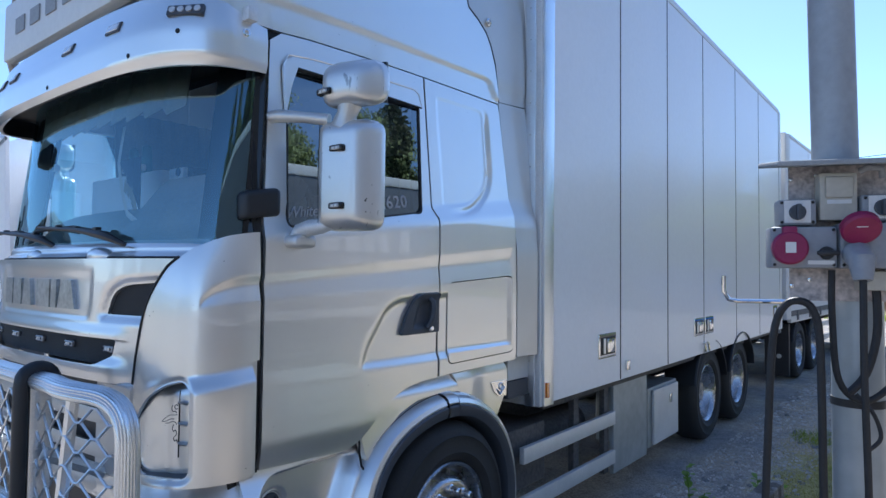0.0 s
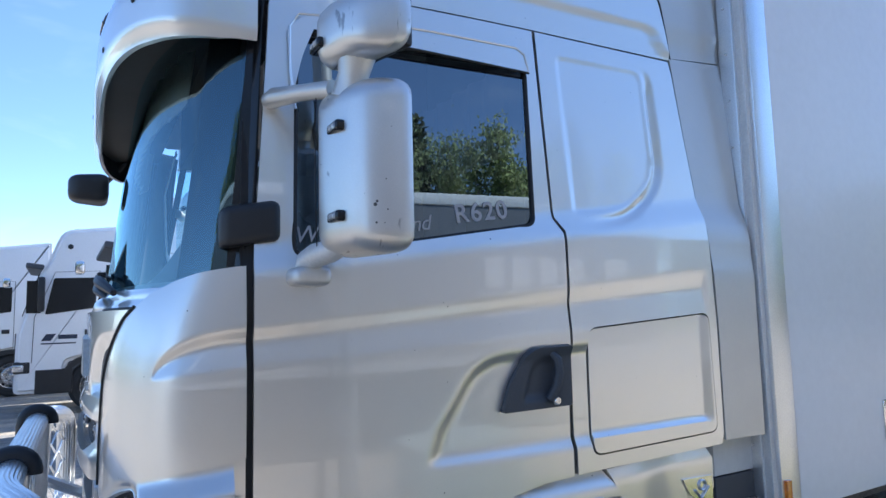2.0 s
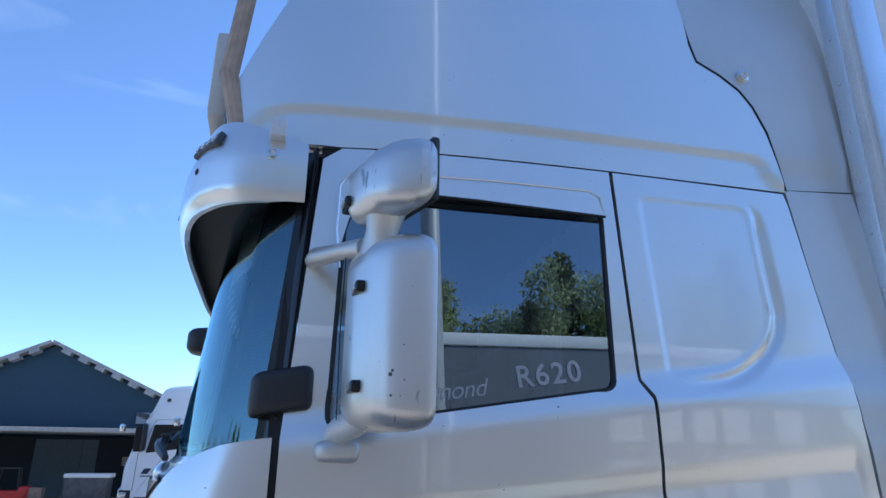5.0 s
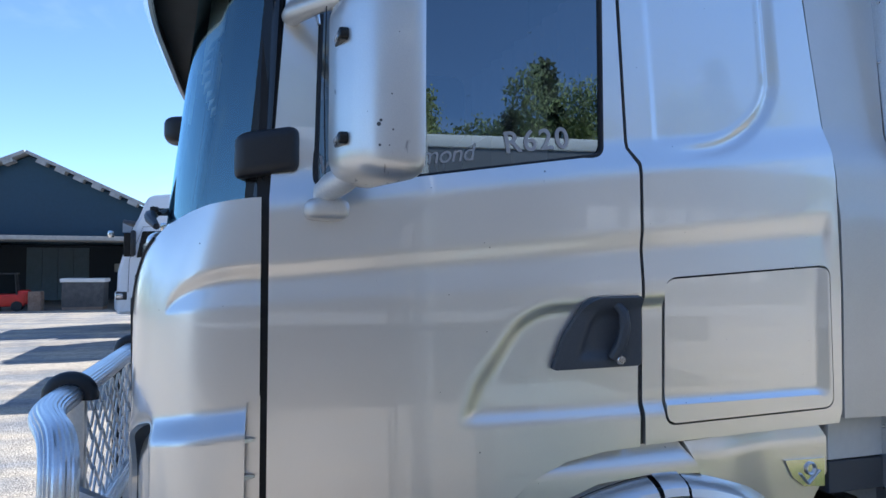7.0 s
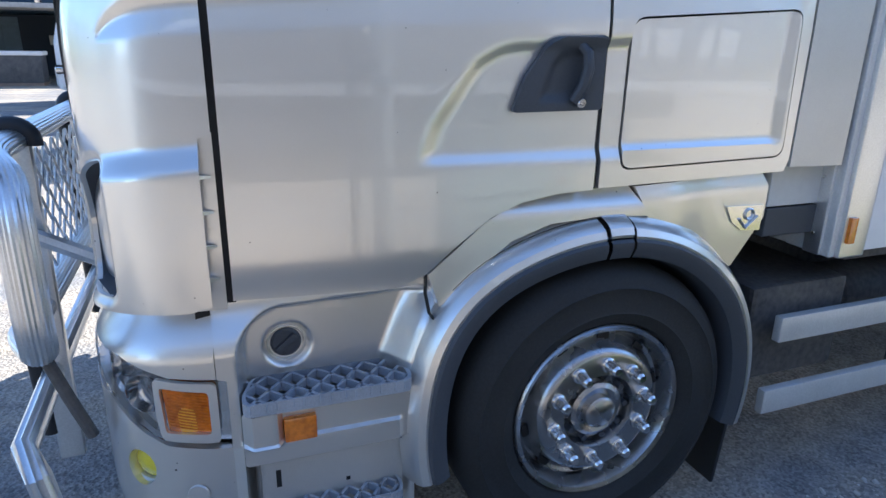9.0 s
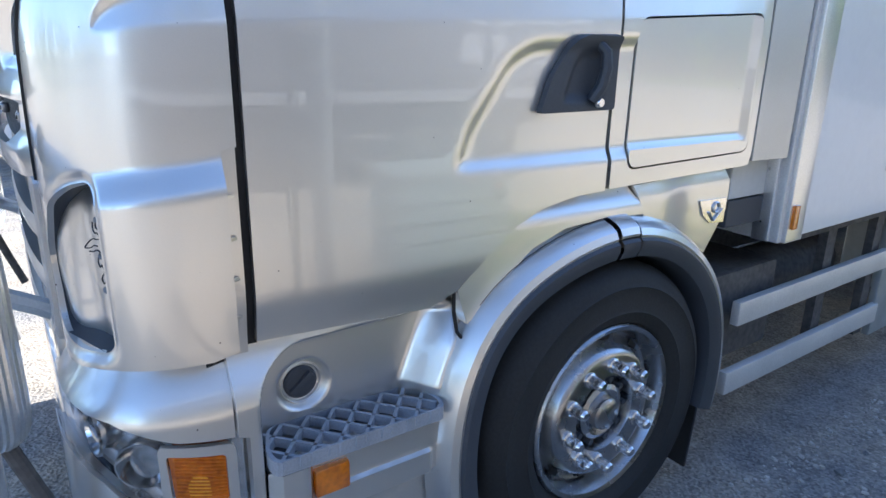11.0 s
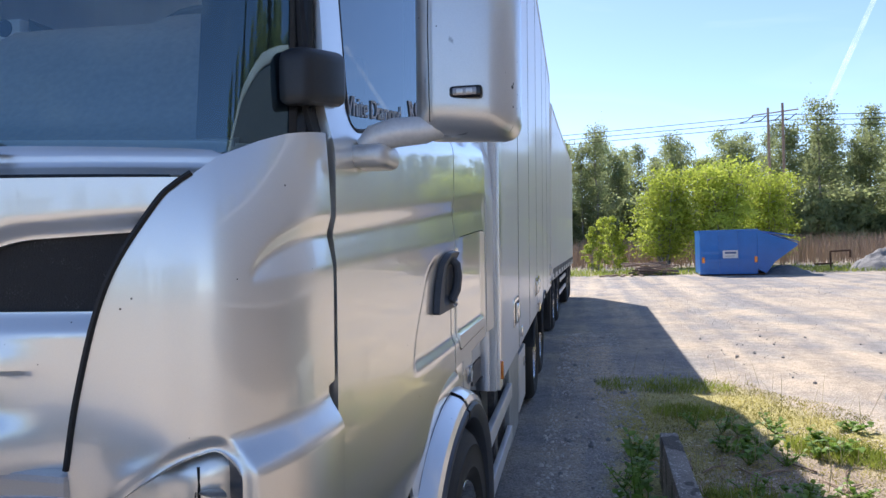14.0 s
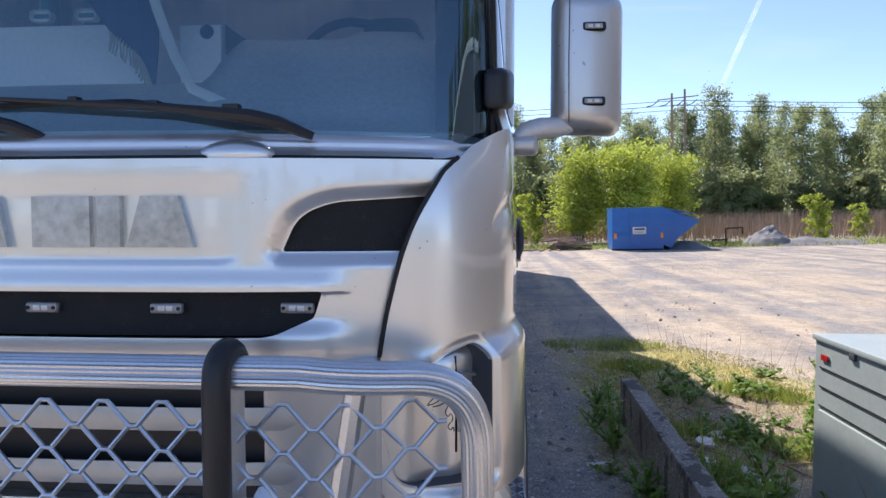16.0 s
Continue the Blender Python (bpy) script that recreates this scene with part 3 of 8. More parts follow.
def hollow(a):
    """The air pocket runs out towards the front."""
    return ease((0.99 - a) / 0.32)


MOUTH = [(u / 0.55, z) for u, z in POCKET]

truck = thing("truck", (XC, 4.0, 0), "parked silver-grey high-roof truck with white box body and bull bar", "truck")

# door
door = part("door", skin(rake([(0.345, 1.012), (0.77, 1.006), (0.84, 1.036), (0.92, 1.11), (1.02, 1.185), (1.11, 1.222), (1.22, 1.24), (1.335, 1.245), (1.342, 1.66), (1.336, 2.02), (1.308, 2.07), (1.302, 2.738), (0.60, 2.722), (0.455, 2.713), (0.402, 2.672), (0.375, 2.30), (0.346, 1.90)]),
                         raked, (0.016, 0.010), 0.02, [rake(WINDOW)]), SILVER, truck, "silver cab door with a moulded handle recess", 28)


def along(poly, place, lift):
    return [Vector(place(u, v)) + Vector((lift, 0, 0)) for u, v in poly]


w = skin([(0.44, 1.90), (1.25, 2.03), (1.275, 2.625), (0.46, 2.605)], lambda y, z: (-0.092 - 0.09 * (z - 2.3) - 0.050 * (1.25 - y), y, z), (0.2, 0.2), 0.004)
pane = part("window_pane", w, TINTED, door, "dark tinted side window")
pane.visible_shadow = False
seal = along(WINDOW, flank, -0.006)
part("window_seal", tube(bmesh.new(), seal + seal[:2], 0.008, 8, cap=False), SEAL, door)
# wind deflector over the window
part("wind_deflector", skin(rounded([(0.452, 2.36), (0.485, 2.50), (0.52, 2.585), (1.262, 2.572), (1.235, 2.648), (0.50, 2.628), (0.445, 2.585)], [0, .03, 0, 0, .03, .03, .03]), lambda y, z: (side(y, z) + 0.014, y, z), (0.03, 0.02), 0.008), SILVER, door, "silver wind deflector above the window")
lip = [(0.462, 2.34), (0.450, 2.45), (0.452, 2.585), (0.478, 2.628), (0.60, 2.640), (0.90, 2.650), (1.215, 2.654), (1.250, 2.635), (1.262, 2.578)]
part("deflector_edge", tube(bmesh.new(), [Vector((side(y, z) + 0.013, y, z)) for y, z in lip], 0.004, 6), SILVER, door)
part("deflector_edge", tube(bmesh.new(), [Vector((side(y, z) + 0.014, y, z)) for y, z in ((0.52, 2.582), (0.85, 2.578), (1.262, 2.570))], 0.004, 6), SEAL, door)
# handle
hp = rounded([(1.068, 1.465), (1.10, 1.555), (1.165, 1.638), (1.20, 1.655), (1.335, 1.655), (1.335, 1.468)], [0.012, 0.03, 0.03, 0.02, 0.008, 0.012])


def handle_tray(y, z):
    d = inside(HTRAY, y, z)
    return (side(y, z) + 0.022 - 0.014 * ease(d / 0.03), y, z)


HTRAY = rounded([(1.13, 1.485), (1.17, 1.60), (1.21, 1.63), (1.30, 1.63), (1.29, 1.485)], 0.03)
handle = part("door_handle", skin(hp, handle_tray, (0.008, 0.008), 0.02), GREY_PLASTIC, door, "dark grey plastic door handle")
grip = [Vector((side(1.28, 1.5) + o, y, z)) for o, y, z in ((0.022, 1.245, 1.492), (0.036, 1.262, 1.53), (0.040, 1.272, 1.575), (0.036, 1.270, 1.615), (0.016, 1.255, 1.640))]
part("grip", tube(bmesh.new(), grip, [0.016, 0.017, 0.016, 0.015, 0.012], 10), GREY_PLASTIC, handle)
lk = lathe(bmesh.new(), [(0, 0.012), (0.010, 0.012), (0.013, 0.008), (0.014, 0.0)], 20, Matrix.Translation((side(1.26, 1.49) + 0.030, 1.262, 1.489)))
part("lock", lk, CHROME, handle, "round chrome lock")


def text(words, size, place, parent, material, name="lettering", spread=1.0, shear=0.0, extrude=0.001, bold=0.0):
    cu = bpy.data.curves.new(name, "FONT")
    cu.body, cu.size, cu.extrude, cu.shear, cu.space_character, cu.offset = words, size, extrude, shear, spread, bold
    tmp = bpy.data.objects.new(name, cu)
    scene.collection.objects.link(tmp)
    bpy.context.view_layer.update()
    me = bpy.data.meshes.new_from_object(tmp.evaluated_get(bpy.context.evaluated_depsgraph_get()))
    bpy.data.objects.remove(tmp)
    bpy.data.curves.remove(cu)
    me.transform(place)
    me.materials.append(material)
    ob = new(name, me)
    if parent is not None:
        ob.parent = parent
        if parent.parent is None and parent.type == "EMPTY":
            ob.matrix_parent_inverse = Matrix.Translation(-parent.location)
    return ob


def on_pane(y, z):
    m = Matrix(((0, 0, 1), (1, 0, 0), (0, 1, 0))).to_4x4()
    return Matrix.Translation((-0.0895 - 0.09 * (z - 2.3) - 0.050 * (1.25 - y), y, z)) @ Matrix.Rotation(-0.050, 4, "Z") @ Matrix.Rotation(-0.09, 4, "Y") @ Matrix.Rotation(0.13, 4, "X") @ m


text("R620", 0.082, on_pane(0.952, 2.042), door, LETTER, "window_lettering", 1.16, 0.0, 0.0012, 0.0012)
text("White Diamond", 0.066, on_pane(0.455, 1.965), door, LETTER, "window_lettering", 0.95, 0.35)

# sleeper flank with locker lid
sleeper = part("sleeper_side", skin(rake([(1.352, 1.248), (2.040, 1.262), (2.053, 1.30), (2.053, 1.68), (2.042, 1.93), (2.026, 2.20), (2.004, 2.45), (1.985, 2.70), (1.975, 2.744), (1.315, 2.738), (1.318, 2.075), (1.347, 2.03), (1.352, 1.66)]),
                            raked, (0.010, 0.008), 0.02, [rake(LOCKER)]), SILVER, truck, "silver sleeper side panel with a blank window", 28)
part("locker_lid", skin(rounded([(1.420, 1.301), (2.016, 1.314), (2.004, 1.741), (1.423, 1.702)], 0.037), lambda y, z: (side(max(y, 1.55), z) * 0.0 - 0.032 - 0.012 * ease((z - 1.355) / 0.012) * ease((1.995 - y) / 0.02), y, z), (0.02, 0.01), 0.02), SILVER, sleeper, "flush silver locker lid")
part("roof_side", skin([(0.14, 2.715), (0.30, 2.725), (0.45, 2.722), (0.60, 2.732), (1.305, 2.748), (1.995, 2.756), (1.978, 2.86), (1.952, 2.98), (1.91, 3.08), (1.865, 3.14), (1.79, 3.192), (1.70, 3.235), (1.68, 3.31), (1.66, 3.70), (0.62, 3.72), (0.34, 3.40), (0.20, 3.09), (0.14, 2.94), (0.115, 2.82)], roof_flank, (0.03, 0.008), 0.02), SILVER, truck, "silver high roof side")
part("side_fairing", skin([(2.058, 1.275), (2.285, 1.27), (2.290, 2.20), (2.300, 2.785), (1.993, 2.762), (2.012, 2.45), (2.034, 2.20), (2.05, 1.93), (2.058, 1.68)], lambda y, z: (side(1.9, max(z, 1.98)) - 0.004 + 0.008 * ease((1.98 - z) / 0.1), y, z), (0.03, 0.04), 0.02), SILVER_DULL, truck, "silver fairing behind the cab")
part("side_fairing", skin([(2.01, 2.770), (2.301, 2.794), (2.33, 3.85), (1.668, 3.70), (1.688, 3.315), (1.706, 3.245), (1.796, 3.202), (1.872, 3.15), (1.918, 3.088), (1.961, 2.985), (1.988, 2.86)], lambda y, z: (roof_flank(1.7, z)[0] - 0.010 + 0.02 * (y - 1.9), y, z), (0.03, 0.04), 0.02), SILVER_DULL, truck, "silver fairing beside the roof")

seam = [(2.0, 2.757), (1.983, 2.86), (1.957, 2.983), (1.914, 3.084), (1.868, 3.145), (1.793, 3.197), (1.703, 3.240), (1.684, 3.312), (1.664, 3.70)]
part("fairing_seam", tube(bmesh.new(), [Vector((roof_flank(min(y, 1.9), z)[0] - 0.002, y, z)) for y, z in seam], 0.006, 6), SEAL, truck)

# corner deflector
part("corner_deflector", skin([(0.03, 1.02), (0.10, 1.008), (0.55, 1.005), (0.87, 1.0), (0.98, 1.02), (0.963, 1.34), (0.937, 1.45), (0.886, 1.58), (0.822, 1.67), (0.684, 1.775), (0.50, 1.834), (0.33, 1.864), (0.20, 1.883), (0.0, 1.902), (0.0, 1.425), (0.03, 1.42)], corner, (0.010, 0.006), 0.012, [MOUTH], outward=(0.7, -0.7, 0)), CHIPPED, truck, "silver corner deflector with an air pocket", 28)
part("pocket_floor", skin(MOUTH, lambda a, z: corner(a, z, 0.012 + 0.052 * hollow(a)), (0.03, 0.02), 0.004, outward=(0.7, -0.7, 0)), SILVER, truck, "silver floor of the air pocket")
# wall of the silver pocket, dark grey to paint in the shade inside it
bm, ring_a, ring_b = bmesh.new(), [], []
for a, z in MOUTH:
    ring_a.append(bm.verts.new(corner(a, z, 0.002)))
    ring_b.append(bm.verts.new(corner(a, z, 0.016 + 0.054 * hollow(a))))
for i in range(len(MOUTH)):
    k = (i + 1) % len(MOUTH)
    bm.faces.new((ring_a[i], ring_a[k], ring_b[k], ring_b[i]))
part("pocket_wall", bm, GREY_PLASTIC, truck, "rim of the air pocket, coloured dark for the shade inside")
vent = part("side_vent", skin([(0.262, 0.985), (0.330, 0.985), (0.330, 1.43), (0.262, 1.43)], lambda y, z: (side(y, z) - 0.016, y, z), (0.02, 0.05), 0.02), SILVER, truck, "silver air outlet behind the corner deflector")
for k in range(4):
    z = 1.07 + 0.085 * k
    bm = bmesh.new()
    v = [bm.verts.new((side(0.33, z) - 0.014 + dx, y, z + dz)) for dx, y, dz in ((0, 0.278, 0), (0.022, 0.278, 0), (0.004, 0.320, 0.0), (0, 0.278, 0.012), (0.022, 0.278, 0.012), (0.004, 0.320, 0.006))]
    for q in ((0, 1, 2), (5, 4, 3), (0, 3, 4, 1), (1, 4, 5, 2), (2, 5, 3, 0)):
        bm.faces.new([v[i] for i in q])
    part("vent_fin", bm, SILVER, vent)
# black gap strip in front of the door
part("door_gap", skin([(0.318, 1.0), (0.352, 1.0), (0.352, 1.90), (0.39, 2.70), (0.338, 2.70), (0.318, 1.95)], lambda y, z: (side(y, z) - 0.022, y, z), (0.04, 0.05), 0.01), SEAL, truck)
part("door_gap", skin([(1.29, 1.245), (1.38, 1.245), (1.36, 2.74), (1.29, 2.74)], lambda y, z: (side(y, z) - 0.026, y, z), (0.04, 0.03), 0.01), SEAL, truck)
part("roof_gap", skin([(0.40, 2.67), (1.97, 2.71), (1.97, 2.78), (0.40, 2.75)], lambda y, z: (side(y, 2.70) - 0.026, y, z), (0.05, 0.03), 0.01), SEAL, truck)
# inner shell: floor, rear wall, far flank and roof of the cab
for name, row in (("rear_wall", (-2.30, -0.30, 2.02, 2.06, 1.05, 3.66)), ("cab_floor", (-2.30, -0.20, 0.25, 2.02, 1.02, 1.10)), ("roof_skin", (-2.30, -0.36, 0.6, 2.05, 3.62, 3.70)), ("far_door", (-2.34, -2.27, 0.40, 1.30, 1.0, 1.95)), ("far_side", (-2.34, -2.27, 1.25, 2.05, 1.0, 3.6)), ("far_roof_side", (-2.34, -2.27, 0.40, 1.25, 2.62, 3.6)), ("sleeper_lining", (-0.20, -0.175, 1.30, 2.02, 1.10, 2.75)), ("header", (-2.20, -0.34, 0.40, 0.46, 2.60, 3.5))):
    part(name, boxes(row, bevel=0.008), SILVER if name.startswith("far") else GREY_IN if name == "rear_wall" else PALE_IN if name == "roof_skin" else DARK_IN, truck)

part("far_window", boxes((-2.315, -2.305, 0.40, 1.26, 1.95, 2.63)), CLEAR, truck, "side window").visible_shadow = False

part("side_curtain", skin([(0.78, 1.90), (1.45, 1.90), (1.45, 2.78), (0.72, 2.78)], lambda y, z: (-2.25 + 0.012 * math.sin(y * 70), y, z), (0.02, 0.3), 0.004), GREY_IN, truck, "drawn grey side curtain")

# windscreen, pillar, scuttle
def screen(x, z):
    d = abs(x - XC) / 1.02
    return (x, 0.030 + 0.17 * d ** 3.0 + 0.085 * max(0.0, (d - 0.94) / 0.085) ** 2 + 0.12 * (z - 1.86), z)


part("windscreen", skin([(-2.232, 1.85), (-0.128, 1.85), (-0.138, 2.62), (-2.222, 2.62)], screen, (0.02, 0.06), 0.006, outward=(0, -1, 0)), CLEAR, truck, "large curved clear windscreen").visible_shadow = False
for u0, u1 in ((-0.138, -0.126), (-2.234, -2.222)):
    part("screen_border", skin([(u0, 1.855), (u1, 1.855), (u1 - 0.012, 2.62), (u0 - 0.012, 2.62)], lambda x, z: (x, screen(x, z)[1] - 0.004, z), (0.02, 0.08), 0.002, outward=(0, -1, 0)), BLACK_GLOSS, truck, "black printed border of the windscreen")
def pillar(u, z):
    """The black corner post: from the door frame (u = 0) round to the edge of the glass (u = 1)."""
    rear = 0.326 + 0.018 * ease((z - 1.90) / 0.15) + 0.047 * (z - 1.90)
    glass_edge = min(rear - 0.02, screen(-0.132, z)[1] - 0.003)
    return (-0.112 - 0.012 * ease((z - 1.9) / 0.7) - 0.022 * u ** 1.4, rear + (glass_edge - rear) * u, z)


for s in (1, -1):
    part("pillar_trim", skin([(-0.265, 1.86), (-0.145, 1.86), (-0.150, 2.66), (-0.275, 2.66)], lambda x, z: (XC + s * (x - XC), screen(x, z)[1] + 0.028, z), (0.02, 0.1), 0.012, outward=(0, -1, 0)), DARK_IN, truck, "dark inner trim of the windscreen pillar")
rim = [(0.0, 1.895), (1.0, 1.862), (1.0, 2.66), (0.0, 2.70)]
part("pillar", skin(rim, pillar, (0.1, 0.06), 0.02), BLACK_GLOSS, truck, "black windscreen pillar")
part("pillar", skin(rim, lambda u, z: (2 * XC - pillar(u, z)[0], *pillar(u, z)[1:]), (0.1, 0.06), 0.02, outward=(-1, 0, 0)), BLACK_GLOSS, truck, "black windscreen pillar")
bm = box(bmesh.new(), -0.128, -0.066, 0.265, 0.416, 1.966, 2.076, 0.026, None, 4)
for v in bm.verts:
    v.co.x -= 0.30 * max(0.0, 0.355 - v.co.y)
    v.co.z -= 0.30 * max(0.0, 0.345 - v.co.y)
part("pillar_cover", bm, BLACK, truck, "black plastic pillar cover")


def scuttle(x, z):
    d = abs(x - XC) / 1.0
    return (x, -0.012 + 0.026 * ease((z - 1.80) / 0.03) + 0.020 * ease((z - 1.838) / 0.032) + 0.165 * d ** 3.0 + 0.05 * max(0.0, (d - 0.94) / 0.085) ** 2, z)


part("scuttle_panel", skin([(-2.10, 1.806), (-0.245, 1.806), (-0.19, 1.818), (-0.145, 1.845), (-0.145, 1.87), (-2.215, 1.87), (-2.215, 1.855)], scuttle, (0.04, 0.006), 0.02, outward=(0, -1, 0.3)), SILVER, truck, "silver ledge below the windscreen")

# front panel
GRILLE = rounded([(-0.612, 1.583), (-0.335, 1.583), (-0.272, 1.713), (-0.50, 1.698), (-0.575, 1.665)], [0.01, 0.01, 0.005, 0.05, 0.05])
GRILLE_M = [(2 * XC - u, v) for u, v in reversed(GRILLE)]
SLOT = rounded([(XC - 0.55, 1.388), (XC + 0.55, 1.388), (-0.535, 1.43), (-0.515, 1.493), (2 * XC + 0.515, 1.493), (2 * XC + 0.535, 1.43)], [0.01, 0.03, 0.01, 0.01, 0.01, 0.01])


def face(x, z):
    p = front(x, z)
    d = inside(PLAQUE, x, z)
    g = max(inside(GRILLE, x, z), inside(GRILLE_M, x, z))
    lip = ease((0.755 - abs(x - XC)) / 0.10)
    return (p[0], p[1] + 0.006 * ease((d + 0.01) / 0.012) * (1 - ease((z - 1.70) / 0.08)) + 0.022 * ease((g + 0.035) / 0.035) - 0.012 * ease((z - 1.486) / 0.008) * (1 - ease((z - 1.500) / 0.055)) * lip - 0.018 * ease((1.432 - z) / 0.05) * lip, z)


PLAQUE = rounded([(XC - 0.47, 1.565), (XC + 0.47, 1.565), (XC + 0.50, 1.85), (XC - 0.50, 1.85)], 0.03)
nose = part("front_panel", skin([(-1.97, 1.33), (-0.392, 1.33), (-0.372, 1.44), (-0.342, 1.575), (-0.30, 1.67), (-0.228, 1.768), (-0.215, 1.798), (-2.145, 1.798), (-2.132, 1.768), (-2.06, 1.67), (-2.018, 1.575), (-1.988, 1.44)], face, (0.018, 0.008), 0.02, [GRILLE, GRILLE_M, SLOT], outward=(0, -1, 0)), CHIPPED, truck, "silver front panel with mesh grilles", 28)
for g in (GRILLE, GRILLE_M):
    part("grille_mesh", skin(g, lambda x, z: (x, front(x, z)[1] + 0.034, z), (0.05, 0.05), 0.004, outward=(0, -1, 0)), MESH_BLACK, nose, "black perforated grille insert")
part("grille_mesh", skin(SLOT, lambda x, z: (x, front(x, z)[1] + 0.018, z), (0.05, 0.05), 0.004, outward=(0, -1, 0)), MESH_BLACK, nose, "black perforated grille strip")
for s in (1, -1):
    seam = [(-0.392, 1.33), (-0.372, 1.44), (-0.342, 1.575), (-0.30, 1.67), (-0.277, 1.703)]
    part("panel_seam", tube(bmesh.new(), [Vector((XC + s * (x + 0.004 - XC), front(x, z)[1] - 0.001, z)) for x, z in seam], 0.006, 6), SEAL, nose)

for g in (nose,):
    for k in range(5):
        x = -0.575 - 0.3015 * k
        y = front(x, 1.452)[1] + 0.010
        lamp = part("marker_lamp", box(bmesh.new(), x - 0.040, x + 0.040, y - 0.008, y + 0.010, 1.440, 1.466, 0.0088, None, 4), LAMP_BODY, g, "small oval smoky marker lamp")
        for u in (-0.010, 0.010):
            part("lens", box(bmesh.new(), x + u - 0.0085, x + u + 0.0085, y - 0.0100, y - 0.004, 1.4465, 1.4595, 0.002), LAMP_WHITE, lamp, "bright light cell")
        for u in (-0.031, 0.031):
            part("screw", lathe(bmesh.new(), [(0.0048, 0), (0.004, 0.003), (0, 0.003)], 10, Matrix.Translation((x + u, y - 0.0075, 1.453)) @ Matrix.Rotation(radians(-90), 4, "Z")), SEAL, lamp)
# raised maker's mark, drawn as plain upright bars of its size
for k, (a, b) in enumerate(((-1.592, -1.488), (-1.474, -1.372), (-1.356, -1.246), (-1.184, -1.044), (-1.026, -0.972), (-0.958, -0.802))):
    lean = 0.0 if k in (0, 1, 3, 4) else 0.22
    bm = bmesh.new()
    x0, x1 = a, b
    pts = [(x0, 1.595), (x1, 1.595), (x1 - (x1 - x0) * lean, 1.712), (x0 + (x1 - x0) * lean, 1.712)]
    lo = [bm.verts.new((x, face(x, z)[1] - 0.016, z)) for x, z in pts]
    hi = [bm.verts.new((x, face(x, z)[1] + 0.004, z)) for x, z in pts]
    bm.faces.new(lo)
    for i in range(4):
        bm.faces.new((lo[i], hi[i], hi[(i + 1) % 4], lo[(i + 1) % 4]))
    bmesh.ops.recalc_face_normals(bm, faces=bm.faces[:])
    part("raised_bar", bm, MARK, nose, "raised polished bar of the maker's mark")

# lower front: black opening with silver slats
part("lower_opening", boxes((-1.98, -0.38, 0.03, 0.09, 0.60, 1.335)), BLACK, truck, "black opening behind the bull bar")
for z in (1.165, 1.035, 0.905):
    bm = skin([(-1.97, z), (-0.52, z), (-0.52, z + 0.055), (-1.97, z + 0.055)], lambda x, v: (x, front(x, 1.4)[1] + 0.004 + 6 * (v - z - 0.028) ** 2, v), (0.05, 0.011), 0.03, outward=(0, -1, 0))
    part("slat", bm, SILVER_DULL, truck, "silver slat of the lower grille")
for s in (1, -1):
    part("lower_cheek", boxes(*[(XC + s * 0.66 - 0.14, XC + s * 0.66 + 0.14, 0.0, 0.05, 0.98, 1.335)], bevel=0.012), SILVER_DULL, truck, "silver cheek panel beside the lower grille")

# griffin-like emblem cannot be lettered: thin dark curls engraved in the pocket
def on_corner(a, z, lift=0.002):
    s = 0.012 + 0.052 * hollow(a)
    p = Vector(corner(a, z, s))
    n = (Vector(corner(a + 1e-3, z, s)) - p).cross(Vector(corner(a, z + 1e-3, s)) - p).normalized()
    if n.dot(Vector((0.7, -0.7, 0))) < 0:
        n = -n
    return p + n * lift


def flow(row, n=4):
    """A smooth curve through points of the plane."""
    r, out = [Vector(p) for p in row], []
    for i in range(len(r) - 1):
        a, b, c, d = r[max(0, i - 1)], r[i], r[i + 1], r[min(len(r) - 1, i + 2)]
        for k in range(n):
            t = k / n
            out.append(tuple(0.5 * ((2 * b) + (c - a) * t + (2 * a - 5 * b + 4 * c - d) * t * t + (3 * b - a - 3 * c + d) * t * t * t)))
    return out + [tuple(r[-1])]


for row in (((0.600, 1.285), (0.605, 1.272), (0.62, 1.276), (0.635, 1.268), (0.625, 1.26), (0.60, 1.262)),
            ((0.66, 1.272), (0.665, 1.258), (0.65, 1.25), (0.63, 1.252), (0.61, 1.246)),
            ((0.61, 1.24), (0.64, 1.238), (0.68, 1.236), (0.72, 1.228), (0.76, 1.212), (0.72, 1.214), (0.68, 1.222), (0.64, 1.224)),
            ((0.73, 1.206), (0.69, 1.208), (0.66, 1.214), (0.63, 1.214), (0.61, 1.205)),
            ((0.64, 1.205), (0.655, 1.19), (0.64, 1.18), (0.625, 1.186), (0.61, 1.176), (0.62, 1.165)),
            ((0.625, 1.165), (0.64, 1.155), (0.625, 1.146), (0.61, 1.152), (0.60, 1.142))):
    part("emblem_line", tube(bmesh.new(), [on_corner(a, z, 0.0005) for a, z in flow(row)], 0.0014, 5), GREY_PLASTIC, truck)
bm = tube(bmesh.new(), [on_corner(0.588, z, 0.0005) for z in (1.325, 1.27, 1.21, 1.15, 1.09)], 0.0028, 5)
part("pocket_edge", bm, SEAL, truck)
for z in (1.285, 1.212, 1.142):
    part("vent_fin", tube(bmesh.new(), [on_corner(0.50, z - 0.004, 0.010), on_corner(0.54, z, 0.014), on_corner(0.580, z + 0.002, 0.006)], [0.020, 0.018, 0.010], 8, flat=0.28), SILVER_DULL, truck)

